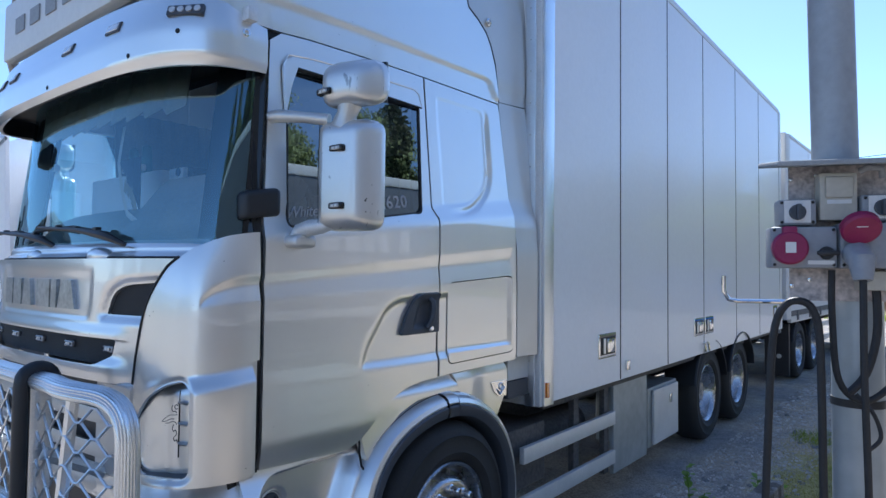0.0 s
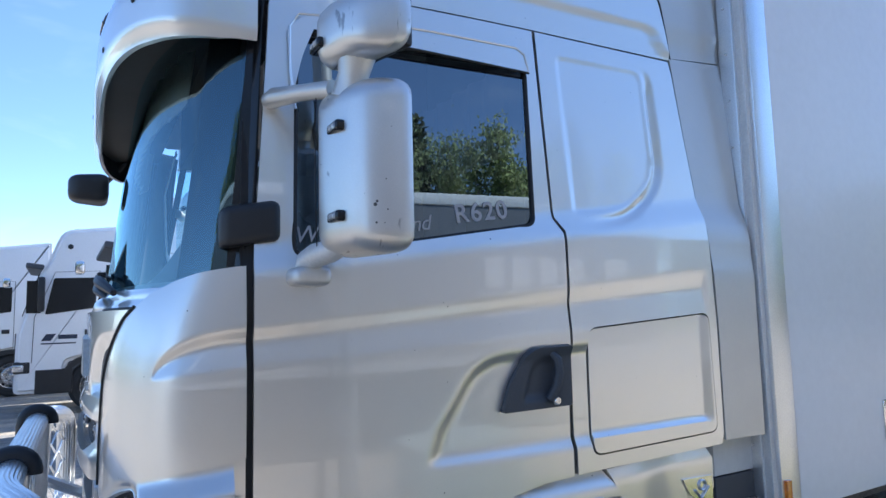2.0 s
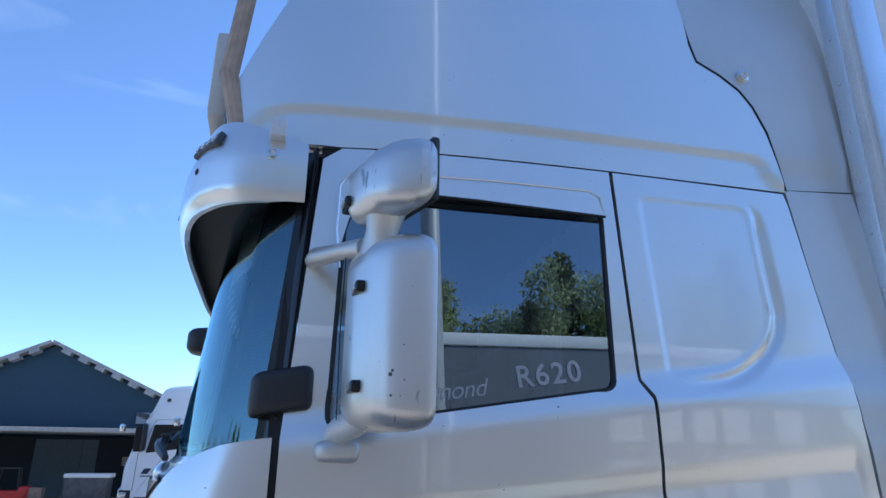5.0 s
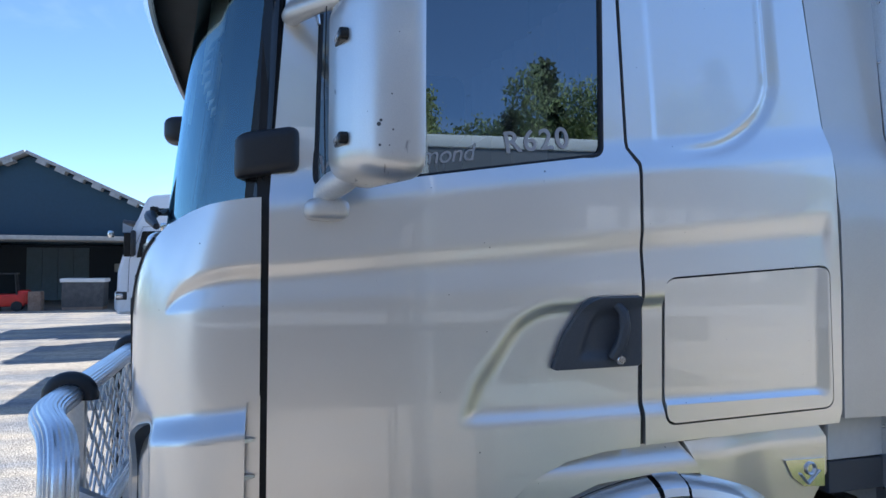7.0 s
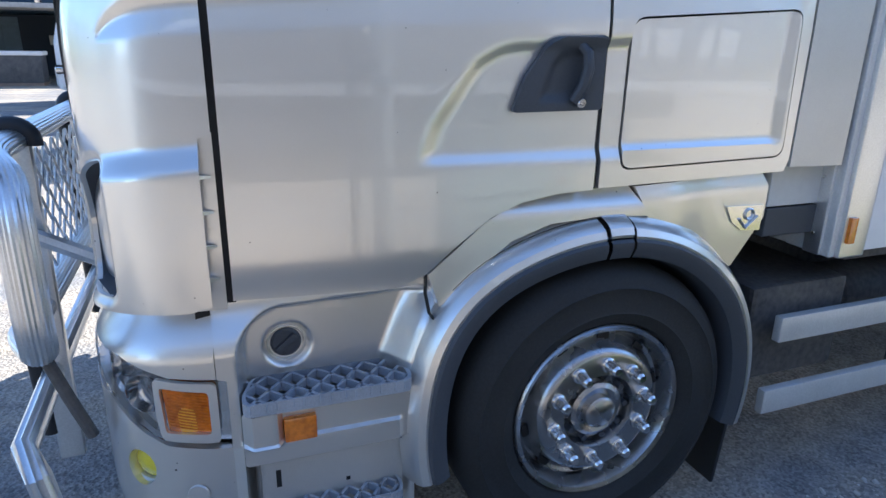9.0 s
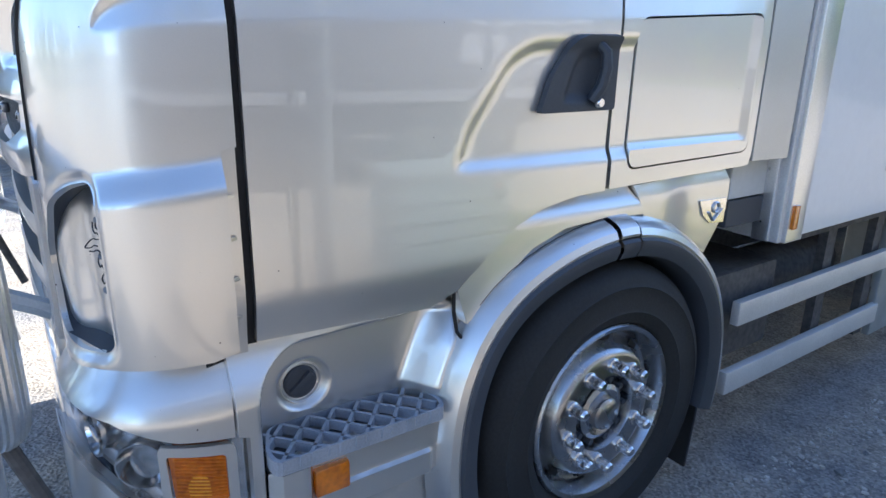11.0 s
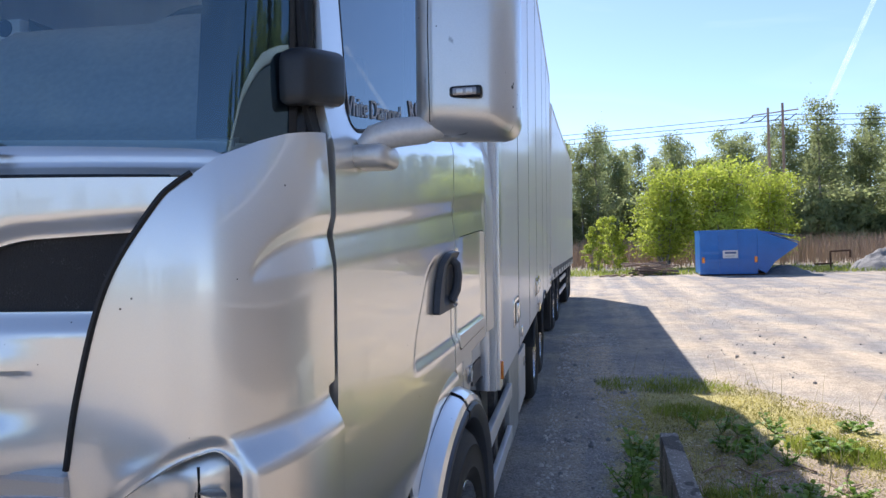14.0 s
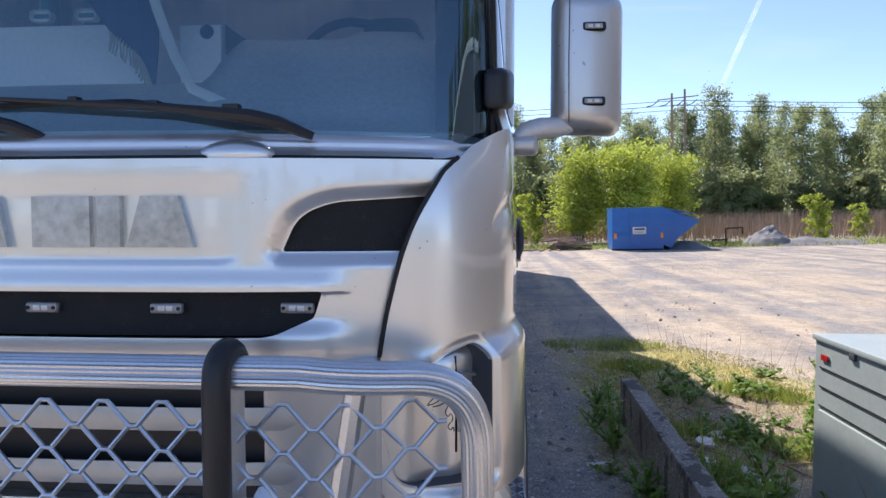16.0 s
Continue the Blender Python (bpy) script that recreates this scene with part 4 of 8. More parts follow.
# ---- bumper, lamps and steps ----
def bumper(a, z):
    t = a * math.pi / 2
    c, s = math.cos(t) ** 0.72 if a < 1 else 0.0, math.sin(t) ** 0.72 if a > 0 else 0.0
    out = 0.012 - 0.062 * ease((z - 0.850) / 0.15) - 0.03 * ease((0.45 - z) / 0.25)
    return (-0.44 + (0.345 + out) * c, 0.36 - (0.375 + out) * s, z)


FOG = [(0.455 + 0.095 * math.cos(k * math.pi / 12), 0.540 + 0.055 * math.sin(k * math.pi / 12)) for k in range(24)]
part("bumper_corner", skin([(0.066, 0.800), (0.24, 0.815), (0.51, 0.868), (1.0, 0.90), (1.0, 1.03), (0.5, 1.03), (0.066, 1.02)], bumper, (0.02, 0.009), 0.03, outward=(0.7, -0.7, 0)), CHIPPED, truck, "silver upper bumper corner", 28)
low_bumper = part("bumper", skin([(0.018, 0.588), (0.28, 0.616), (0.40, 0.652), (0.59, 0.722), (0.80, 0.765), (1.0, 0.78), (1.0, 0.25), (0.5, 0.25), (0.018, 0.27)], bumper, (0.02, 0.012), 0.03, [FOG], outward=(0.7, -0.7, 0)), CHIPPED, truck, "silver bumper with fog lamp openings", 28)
part("bumper_middle", boxes((-1.92, -0.44, -0.01, 0.05, 0.25, 0.62), (-1.92, -0.44, -0.005, 0.05, 0.88, 0.99), bevel=0.02), SILVER, truck, "silver middle bumper")
part("bumper_corner_far", boxes((-2.26, -1.92, 0.0, 0.5, 0.25, 0.99), bevel=0.08), SILVER, truck)
lamp_edge = [(0.062, 0.598), (0.29, 0.624), (0.42, 0.664), (0.58, 0.728), (0.80, 0.775), (0.97, 0.79), (0.97, 0.895), (0.60, 0.872), (0.50, 0.858), (0.30, 0.814), (0.062, 0.794)]
lamp = part("headlamp", skin(lamp_edge, lambda a, z: Vector(bumper(a, z)) + Vector((-0.030, 0.030, 0)), (0.03, 0.02), 0.01, outward=(0.7, -0.7, 0)), CLEAR_LENS, truck, "clear headlamp unit")
part("lamp_cover", skin([(0.30, 0.630), (0.42, 0.670), (0.58, 0.732), (0.80, 0.779), (0.97, 0.794), (0.97, 0.891), (0.60, 0.868), (0.50, 0.854), (0.335, 0.818)], lambda a, z: Vector(bumper(a, z)) + Vector((-0.002, 0.002, 0)), (0.03, 0.02), 0.004, outward=(0.7, -0.7, 0)), LAMP_GLASS, lamp, "clear curved lamp cover").visible_shadow = False
for a0, z0, r0 in ((0.425, 0.752, 0.052), (0.66, 0.815, 0.050)):
    at = Vector(bumper(a0, z0)) + Vector((-0.022, 0.020, 0))
    part("reflector", lathe(bmesh.new(), [(0, -0.030), (r0 * 0.35, -0.026), (r0 * 0.75, -0.012), (r0, 0.006), (r0 * 1.06, 0.006), (r0 * 1.08, 0.0)], 28, Matrix.Translation(at) @ Matrix.Rotation(radians(-30 - 50 * (a0 > 0.5)), 4, "Z")), CHROME, lamp, "bright round lamp reflector")
back = skin(rounded([(0.085, 0.632), (0.285, 0.648), (0.300, 0.795), (0.085, 0.772)], 0.02), lambda a, z: Vector(bumper(a, z)) + Vector((-0.010, 0.010, 0)), (0.02, 0.02), 0.006, outward=(0.7, -0.7, 0))
lens = part("indicator_lens", back, AMBER, lamp, "ribbed amber indicator lens")
# brighter amber laid on the lens, for light its inner reflector sends back
glow = skin(rounded([(0.155, 0.648), (0.225, 0.650), (0.235, 0.705), (0.205, 0.728), (0.160, 0.712)], 0.012), lambda a, z: Vector(bumper(a, z)) + Vector((-0.007, 0.007, 0)), (0.02, 0.02), 0.004, outward=(0.7, -0.7, 0))
part("bulb_reflector", glow, AMBER_BRIGHT, lens, "brighter amber patch for the light of the lamp's reflector")
for k in range(15):
    z = 0.645 + 0.0088 * k
    rib = [Vector(bumper(a, z + 0.16 * (a - 0.09))) + Vector((-0.006, 0.006, 0)) for a in (0.095, 0.15, 0.21, 0.272)]
    part("lens_rib", tube(bmesh.new(), rib, 0.0020, 5), AMBER, lens)
trim = rounded([(0.066, 0.612), (0.30, 0.634), (0.318, 0.70), (0.318, 0.812), (0.066, 0.788)], 0.02, 4)
hole = rounded([(0.094, 0.642), (0.278, 0.656), (0.290, 0.788), (0.094, 0.766)], 0.014, 4)
part("lamp_trim", skin(trim, lambda a, z: Vector(bumper(a, z)) + Vector((0.001, -0.001, 0)), (0.012, 0.008), 0.012, [hole], outward=(0.7, -0.7, 0)), SILVER, lamp, "silver lamp surround")
p = Vector(bumper(0.455, 0.540))
fog_m = Matrix.Translation(p - Vector((0.022, -0.020, 0))) @ Matrix.Rotation(radians(-38), 4, "Z")
fog = part("fog_lamp", lathe(bmesh.new(), [(0, 0.012), (0.03, 0.009), (0.046, 0.0), (0.048, -0.02)], 28, fog_m), YELLOW_LENS, low_bumper, "yellow fog lamp lens")
part("fog_bezel", lathe(bmesh.new(), [(0.048, -0.01), (0.050, 0.008), (0.058, 0.016), (0.064, 0.014)], 28, fog_m), SILVER_DULL, fog, "silver fog lamp surround")
p = Vector(bumper(0.17, 0.46))
part("tow_cap", lathe(bmesh.new(), [(0, 0.004), (0.028, 0.004), (0.031, 0.0)], 24, Matrix.Translation(p) @ Matrix.Rotation(radians(-18), 4, "Z")), SILVER_DULL, low_bumper, "round tow-eye cover")


def well(y, z):
    """The step well under the door: a recess with a sharp front edge, a ramp behind and a dish for the cap."""
    skin_x = -0.066 - 0.058 * ease((z - 0.865) / 0.135)
    k = ease(inside(WELL, y, z) / 0.032) * ease((0.815 + 0.40 * max(0.0, z - 0.77) - y) / 0.085)
    dish = ease((0.072 - math.hypot(y - 0.477, z - 0.832)) / 0.022)
    return (skin_x + (-0.168 - 0.020 * dish - skin_x) * k, y, z)


WELL = rounded([(0.334, 0.20), (1.10, 0.20), (1.10, 0.992), (0.42, 0.976), (0.334, 0.905)], [0, 0, 0, 0.06, 0.06])
step_well = part("step_well", skin([(0.310, 0.597), (0.337, 0.597), (0.337, 0.28), (0.815, 0.28), (0.812, 0.60), (0.862, 0.76), (0.915, 0.86), (0.975, 0.94), (0.99, 1.04), (0.96, 1.12), (0.87, 1.09), (0.75, 1.03), (0.287, 1.03), (0.287, 0.808), (0.310, 0.800)], well, (0.0045, 0.0045), 0.03), SILVER, truck, "silver step well with filler cap", 28)
cap = lathe(bmesh.new(), [(0.053, -0.02), (0.053, 0.003), (0.0505, 0.006), (0.048, 0.003), (0.047, -0.012), (0, -0.012)], 40, Matrix.Translation((-0.184, 0.475, 0.832)))
part("cap_ring", cap, SILVER, step_well, "raised ring round the filler cap")
fc = lathe(bmesh.new(), [(0, 0.006), (0.036, 0.005), (0.042, 0.000), (0.044, -0.012)], 40, Matrix.Translation((-0.184, 0.475, 0.832)))
box(fc, -0.184, -0.168, 0.441, 0.509, 0.822, 0.842, 0.005, Matrix.Translation((-0.184, 0.475, 0.832)) @ Matrix.Rotation(radians(40), 4, "X") @ Matrix.Translation((0.184, -0.475, -0.832)))
part("filler_cap", fc, GREY_PLASTIC, step_well, "dark grey screw filler cap")


def step(z, y0, y1, name):
    """A grated tread: rim, diagonal bars and a fascia below."""
    x0, x1 = -0.165, -0.016
    rimp = [Vector((x, y, z)) for x, y in rounded([(x1, y0), (x1, y1), (x1 - 0.05, y1 + 0.012), (x0, y1 - 0.02), (x0, y0 + 0.03), (x1 - 0.05, y0 - 0.005)], 0.03, 4)]
    bm = bmesh.new()
    for i, a in enumerate(rimp):
        b = rimp[(i + 1) % len(rimp)]
        m = [bm.verts.new((*a.xy, z - 0.036)), bm.verts.new((*b.xy, z - 0.036)), bm.verts.new((*b.xy, z)), bm.verts.new((*a.xy, z))]
        bm.faces.new(m)
        c = Vector((-0.14, (y0 + y1) / 2, z))
        ai, bi = a.lerp(c, 0.045), b.lerp(c, 0.045)
        m2 = [m[3], m[2], bm.verts.new((*bi.xy, z)), bm.verts.new((*ai.xy, z))]
        bm.faces.new(m2)
    tread = part(name, bm, STEP_GREY, truck, "grey grated cab step", 20)
    for s in (1, -1):
        for k in range(-3, 13):
            a0 = y0 + (y1 - y0) * k / 6.5
            ax, ay, bx, by = x0, a0, x1, a0 + s * (x1 - x0) * 0.85
            lo, hi = y0 + 0.006, y1 - 0.006
            t0 = max(0, min(1, (lo - ay) / (by - ay))) if by > ay else max(0, min(1, (hi - ay) / (by - ay)))
            t1 = max(0, min(1, (hi - ay) / (by - ay))) if by > ay else max(0, min(1, (lo - ay) / (by - ay)))
            if t1 - t0 < 0.08:
                continue
            p, q = Vector((ax + (bx - ax) * t0, ay + (by - ay) * t0, z - 0.014)), Vector((ax + (bx - ax) * t1, ay + (by - ay) * t1, z - 0.014))
            d = q - p
            m = Matrix.Translation((p + q) / 2) @ Matrix.Rotation(math.atan2(d.y, d.x), 4, "Z")
            part("tread_bar", box(bmesh.new(), -d.length / 2, d.length / 2, -0.0042, 0.0042, -0.012, 0.012, m=m), STEP_GREY, tread)
    part("tray", boxes((x0, x1 - 0.05, y0 + 0.01, y1 - 0.01, z - 0.09, z - 0.06)), CHASSIS, tread)
    return tread


step(0.748, 0.346, 0.792, "step")
step(0.385, 0.385, 0.765, "step")
def fascia_face(y, z):
    """The panel below the step: a rounded nose in front of the marker lamp, a ledge behind it."""
    nose_out = 0.032 * ease((0.445 - y) / 0.022) * ease((z - 0.596) / 0.02) * ease((y - 0.335) / 0.03)
    ledge = 0.012 * ease((0.616 - z) / 0.006) * ease((0.775 - y) / 0.012)
    return (-0.052 + nose_out + ledge, y, z)


fas = skin(rounded([(0.338, 0.550), (0.796, 0.550), (0.803, 0.708), (0.338, 0.708)], 0.012), fascia_face, (0.008, 0.006), 0.05)
fascia = part("step_fascia", fas, SILVER, truck, "silver step fascia")
part("side_marker", box(bmesh.new(), -0.060, -0.034, 0.442, 0.530, 0.606, 0.678, 0.006), AMBER, fascia, "amber side marker lamp")
part("fascia_gap", boxes((-0.14, -0.075, 0.34, 0.80, 0.525, 0.556)), SEAL, truck)
part("corner_backing", boxes((-0.22, -0.135, 0.25, 0.330, 0.28, 1.02)), SEAL, truck)
apron = part("lower_apron", boxes((-0.125, -0.095, 0.375, 0.81, 0.24, 0.555), bevel=0.01), SILVER_DULL, truck, "silver lower apron with slots")

for y, z, a, c in ((0.423, 0.456, 0.007, 0.028), (0.620, 0.410, 0.006, 0.006), (0.461, 0.370, 0.007, 0.007)):
    part("slot", boxes((-0.0955, -0.0935, y - a, y + a, z - c, z + c)), SEAL, apron)
# ---- wheel arch ----
HUB = (1.430, 0.508)


def arch_r(t):
    """Outer radius of the fender by the angle from the front."""
    return 0.640 + 0.044 * math.exp(-((t - 0.70) / 0.45) ** 2) - 0.018 * ease((t - 2.4) / 0.8)


def arch(t0, t1, bands, n=48):
    """A strip round the wheel: bands of (inset from the outer radius, x)."""
    bm = bmesh.new()
    rows = []
    for k in range(n + 1):
        t = t0 + (t1 - t0) * k / n
        rows.append([bm.verts.new((x, HUB[0] - (arch_r(t) - i) * math.cos(t), HUB[1] + (arch_r(t) - i) * math.sin(t))) for i, x in bands])
    for a, b in zip(rows, rows[1:]):
        for i in range(len(bands) - 1):
            bm.faces.new((a[i], b[i], b[i + 1], a[i + 1]))
    bmesh.ops.recalc_face_normals(bm, faces=bm.faces[:])
    return bm


outer_bands = [(-0.012, -0.085), (0.0, -0.058), (0.010, -0.030), (0.024, -0.012), (0.044, -0.004), (0.052, -0.006), (0.052, -0.10)]
trim_bands = [(0.052, -0.006), (0.060, 0.004), (0.080, 0.004), (0.110, -0.010), (0.118, -0.04), (0.118, -0.36)]
for t0, t1 in ((-0.20, 1.485), (1.505, 1.635), (1.655, 3.40)):
    lift = 0.006 if t0 > 1.5 and t1 < 1.7 else 0.0
    fender = part("fender", arch(t0, t1, [(i - lift, x + lift * 0.5) for i, x in outer_bands], 40 if t1 - t0 > 1 else 6), SILVER, truck, "silver wheel arch fender", 30)
    part("fender_trim", arch(t0, t1, [(i, x + lift * 0.5) for i, x in trim_bands], 40 if t1 - t0 > 1 else 6), GREY_PLASTIC, fender, "dark plastic arch trim", 30)
part("arch_panel", skin([(0.852, 1.032), (0.93, 1.095), (1.025, 1.172), (1.115, 1.21), (1.22, 1.228), (1.335, 1.233), (1.495, 1.236), (1.565, 1.145), (1.38, 1.155), (1.22, 1.145), (1.10, 1.105), (1.00, 1.03), (0.92, 0.955), (0.885, 0.935)], lambda y, z: (-0.062 - 0.03 * ease((z - 1.17) / 0.07), y, z), (0.02, 0.012), 0.04), SILVER, truck, "silver panel above the wheel arch", 28)
rear_arch = part("arch_panel", skin([(1.507, 1.236), (2.035, 1.252), (2.065, 1.20), (2.065, 1.09), (1.955, 0.93), (1.90, 0.912), (1.84, 0.965), (1.71, 1.050), (1.572, 1.112)], lambda y, z: (-0.065 - 0.040 * ease((y - 1.62) / 0.25) - 0.012 * ease((z - 1.19) / 0.06), y, z), (0.03, 0.015), 0.03), SILVER, truck, "silver panel behind the wheel arch", 28)
bm = skin([(1.895, 1.140), (2.052, 1.136), (2.050, 1.048), (1.968, 1.054), (1.925, 1.085)], lambda y, z: (-0.099, y, z), (0.05, 0.05), 0.01)
badge = part("badge", bm, CHROME, rear_arch, "polished steel badge with raised marks")
part("badge_ring", tube(bmesh.new(), [Vector((-0.096, 1.993 + 0.018 * math.cos(k * math.pi / 6), 1.108 + 0.018 * math.sin(k * math.pi / 6))) for k in range(13)], 0.004, 6, cap=False), ALU, badge)
part("badge_mark", tube(bmesh.new(), [(-0.096, 1.953, 1.095), (-0.096, 1.983, 1.062), (-0.096, 2.028, 1.10)], 0.004, 6), ALU, badge)
part("arch_seam", tube(bmesh.new(), [(-0.072, 0.848, 1.030), (-0.068, 0.846, 0.977), (-0.066, 0.857, 0.917), (-0.064, 0.878, 0.888)], 0.005, 6), SEAL, truck)
part("arch_seam", tube(bmesh.new(), [(-0.0625, HUB[0] - (arch_r(t) + 0.006) * math.cos(t), HUB[1] + (arch_r(t) + 0.006) * math.sin(t)) for t in [0.75 + 0.09 * k for k in range(10)]], 0.0014, 6), SEAL, truck)
part("wheel_house", boxes((-0.55, -0.42, 0.82, 2.05, 0.4, 1.15), (-0.5, -0.14, 0.80, 2.02, 1.06, 1.12), (-0.55, -0.20, 0.80, 0.84, 0.25, 1.06)), CHASSIS, truck)
bm = box(bmesh.new(), -0.40, -0.09, 2.06, 2.075, 0.04, 0.55, 0.004, Matrix.Translation((0, 2.07, 0.5)) @ Matrix.Rotation(radians(-6), 4, "X") @ Matrix.Translation((0, -2.07, -0.5)))
part("mud_flap", bm, BLACK, truck, "black rubber mud flap")


# ---- wheels ----
def wheel(parent, y, deep, x=-0.085, label="", far=False):
    m = Matrix.Translation((x, y, HUB[1]))
    key = "deep" if deep else "front"
    if key not in WHEELS:
        if deep:
            prof = [(0.300, -0.015), (0.303, -0.004), (0.292, 0.0), (0.280, -0.010), (0.272, -0.05), (0.258, -0.10), (0.235, -0.145), (0.20, -0.155), (0.13, -0.150), (0.12, -0.09), (0.10, -0.07), (0.0, -0.065)]
        else:
            prof = [(0.300, -0.020), (0.305, -0.006), (0.298, 0.002), (0.284, -0.004), (0.272, -0.030), (0.262, -0.060), (0.250, -0.066), (0.232, -0.052), (0.222, -0.022), (0.210, -0.008), (0.196, -0.004), (0.130, -0.004), (0.124, -0.018), (0.120, -0.045), (0.098, -0.050), (0.094, -0.020), (0.080, -0.012), (0.058, -0.020), (0.054, 0.004), (0.044, 0.012), (0.0, 0.014)]
        rim = part("wheel", lathe(bmesh.new(), prof, 64), RIM, parent, label, 40)
        rim.matrix_basis = m
        bm = lathe(bmesh.new(), [(0.285, -0.06), (0.300, -0.018), (0.318, 0.006), (0.345, 0.015), (0.350, 0.019), (0.356, 0.016), (0.400, 0.020), (0.428, 0.018), (0.432, 0.021), (0.437, 0.016), (0.450, 0.012), (0.470, 0.0), (0.488, -0.022), (0.498, -0.05), (0.500, -0.10), (0.500, -0.22), (0.480, -0.27), (0.42, -0.30), (0.285, -0.29)], 72)
        tyre = part("tyre", bm, TYRE, rim, "black tyre", 50)
        nuts = []
        r, base = (0.1675, -0.004) if not deep else (0.1675, -0.152)
        for k in range(10):
            a = 2 * math.pi * (k + 0.35) / 10
            nm = Matrix.Translation((base, r * math.cos(a), r * math.sin(a)))
            n6 = lathe(bmesh.new(), [(0.025, 0), (0.025, 0.006), (0.0195, 0.010), (0.0185, 0.036), (0.0175, 0.038), (0.0175, 0.050), (0.012, 0.058), (0, 0.059)], 14)
            if not nuts:
                nut = part("wheel_nut", n6, CHROME, rim, "chrome nut cover", 30)
                nut.matrix_basis = nm
                nuts.append(nut)
            else:
                n6.free()
                nuts.append(again(nuts[0], rim, nm))
        extra = []
        if not deep:
            for k in range(10):
                a = 2 * math.pi * (k + 0.85) / 10
                sm = Matrix.Rotation(a, 4, "X") @ Matrix.Translation((-0.0555, 0, 0.2455))
                if not extra:
                    o = part("hand_hole", box(bmesh.new(), -0.006, 0.004, -0.022, 0.022, -0.011, 0.011, 0.006), SEAL, rim)
                    o.matrix_basis = sm
                    extra.append(o)
                else:
                    extra.append(again(extra[0], rim, sm))
            for k in range(10):
                a = 2 * math.pi * k / 10
                bmx = Matrix.Translation((-0.02, 0.109 * math.cos(a), 0.109 * math.sin(a)))
                if k == 0:
                    o = part("hub_bolt", lathe(bmesh.new(), [(0.010, -0.03), (0.010, 0.0), (0.005, 0.0), (0.0, -0.003)], 10), GREY_PLASTIC, rim)
                    o.matrix_basis = bmx
                    extra.append(o)
                else:
                    extra.append(again(o, rim, bmx))
        WHEELS[key] = (rim, tyre, nuts, extra)
        return rim
    rim, tyre, nuts, extra = WHEELS[key]
    o = new("wheel", rim.data)
    o.parent = parent
    o.matrix_parent_inverse = Matrix.Translation(-parent.location)
    o.matrix_basis = m @ (Matrix.Rotation(math.pi, 4, "Z") if far else Matrix())
    if label:
        o["label"] = label
    for c in (tyre, *nuts, *extra):
        again(c, o, c.matrix_basis)
    return o


WHEELS = {}
wheel(truck, HUB[0], False, -0.028, "front wheel with polished rim and tall nut covers")
wheel(truck, HUB[0], False, -2.332, "front wheel with polished rim", True)
for y in (6.02, 7.28):
    wheel(truck, y, True, -0.075 - 0.015 * (y - 2.45), "rear wheel with deep polished rim")
    wheel(truck, y, True, -2.26, "rear wheel with deep polished rim", True)
    part("rear_mudguard", arch(0.25, 2.9, [(0.07, -0.09), (0.075, -0.07), (0.085, -0.07), (0.09, -0.40)], 24), BLACK, truck, "black rear mudguard").matrix_basis = Matrix.Translation((0, y - HUB[0], 0))

# ---- chassis and side gear ----
for row in ((-0.80, -0.70, 2.1, 9.0, 0.62, 0.88), (-1.66, -1.56, 2.1, 9.0, 0.62, 0.88)):
    part("frame_rail", boxes(row, bevel=0.01), CHASSIS, truck)
part("cross_member", boxes((-1.6, -0.75, 3.4, 3.5, 0.65, 0.85)), CHASSIS, truck)
part("battery_box", boxes((-0.70, -0.16, 2.14, 2.62, 0.42, 0.80), bevel=0.02), CHASSIS, truck, "dusty black box on the frame")
part("air_tank", lathe(bmesh.new(), [(0, 0), (0.10, 0.01), (0.13, 0.05), (0.13, 0.70), (0.10, 0.74), (0, 0.75)], 24, Matrix.Translation((-0.40, 2.75, 0.62)) @ Matrix.Rotation(radians(90), 4, "Z")), CHASSIS, truck, "dusty air tank")
part("floor_beam", boxes((-2.45, -0.08, 2.46, 9.6, 0.905, 0.955)), CHASSIS, truck)
part("cab_apron", boxes((-0.14, -0.10, 2.07, 2.34, 1.02, 1.12), bevel=0.004), GREY_PLASTIC, truck, "grey apron between cab and box")
part("cab_apron", boxes((-0.14, -0.102, 2.07, 2.34, 1.125, 1.27), bevel=0.004), WHITE_SOFT, truck, "white apron between cab and box")
part("hanger", boxes((-0.16, -0.12, 2.95, 3.03, 0.30, 0.93)), CHASSIS, truck)
part("hanger", boxes((-0.16, -0.12, 3.46, 3.54, 0.25, 0.93)), CHASSIS, truck)
for z in (0.615, 0.322):
    bm = box(bmesh.new(), -0.105, -0.070, 2.20 + (0.0 if z > 0.5 else -0.02), 3.56, z, z + 0.098, 0.006)
    part("side_rail", bm, ALU_RAIL, truck, "aluminium side guard rail")
part("side_plate", boxes((-0.125, -0.090, 3.57, 4.27, 0.23, 0.93), bevel=0.006), GALV, truck, "grey sheet-metal side plate")
tool = part("toolbox", boxes((-0.62, -0.13, 4.40, 5.17, 0.24, 0.76), bevel=0.012), GALV, truck, "steel toolbox with framed lid")
part("toolbox_lid", boxes((-0.128, -0.098, 4.48, 5.13, 0.26, 0.74), bevel=0.012), ALU_RAIL, tool, "bright framed lid")
part("toolbox_latch", boxes((-0.098, -0.086, 4.86, 4.92, 0.58, 0.66), bevel=0.004), CHROME, tool)

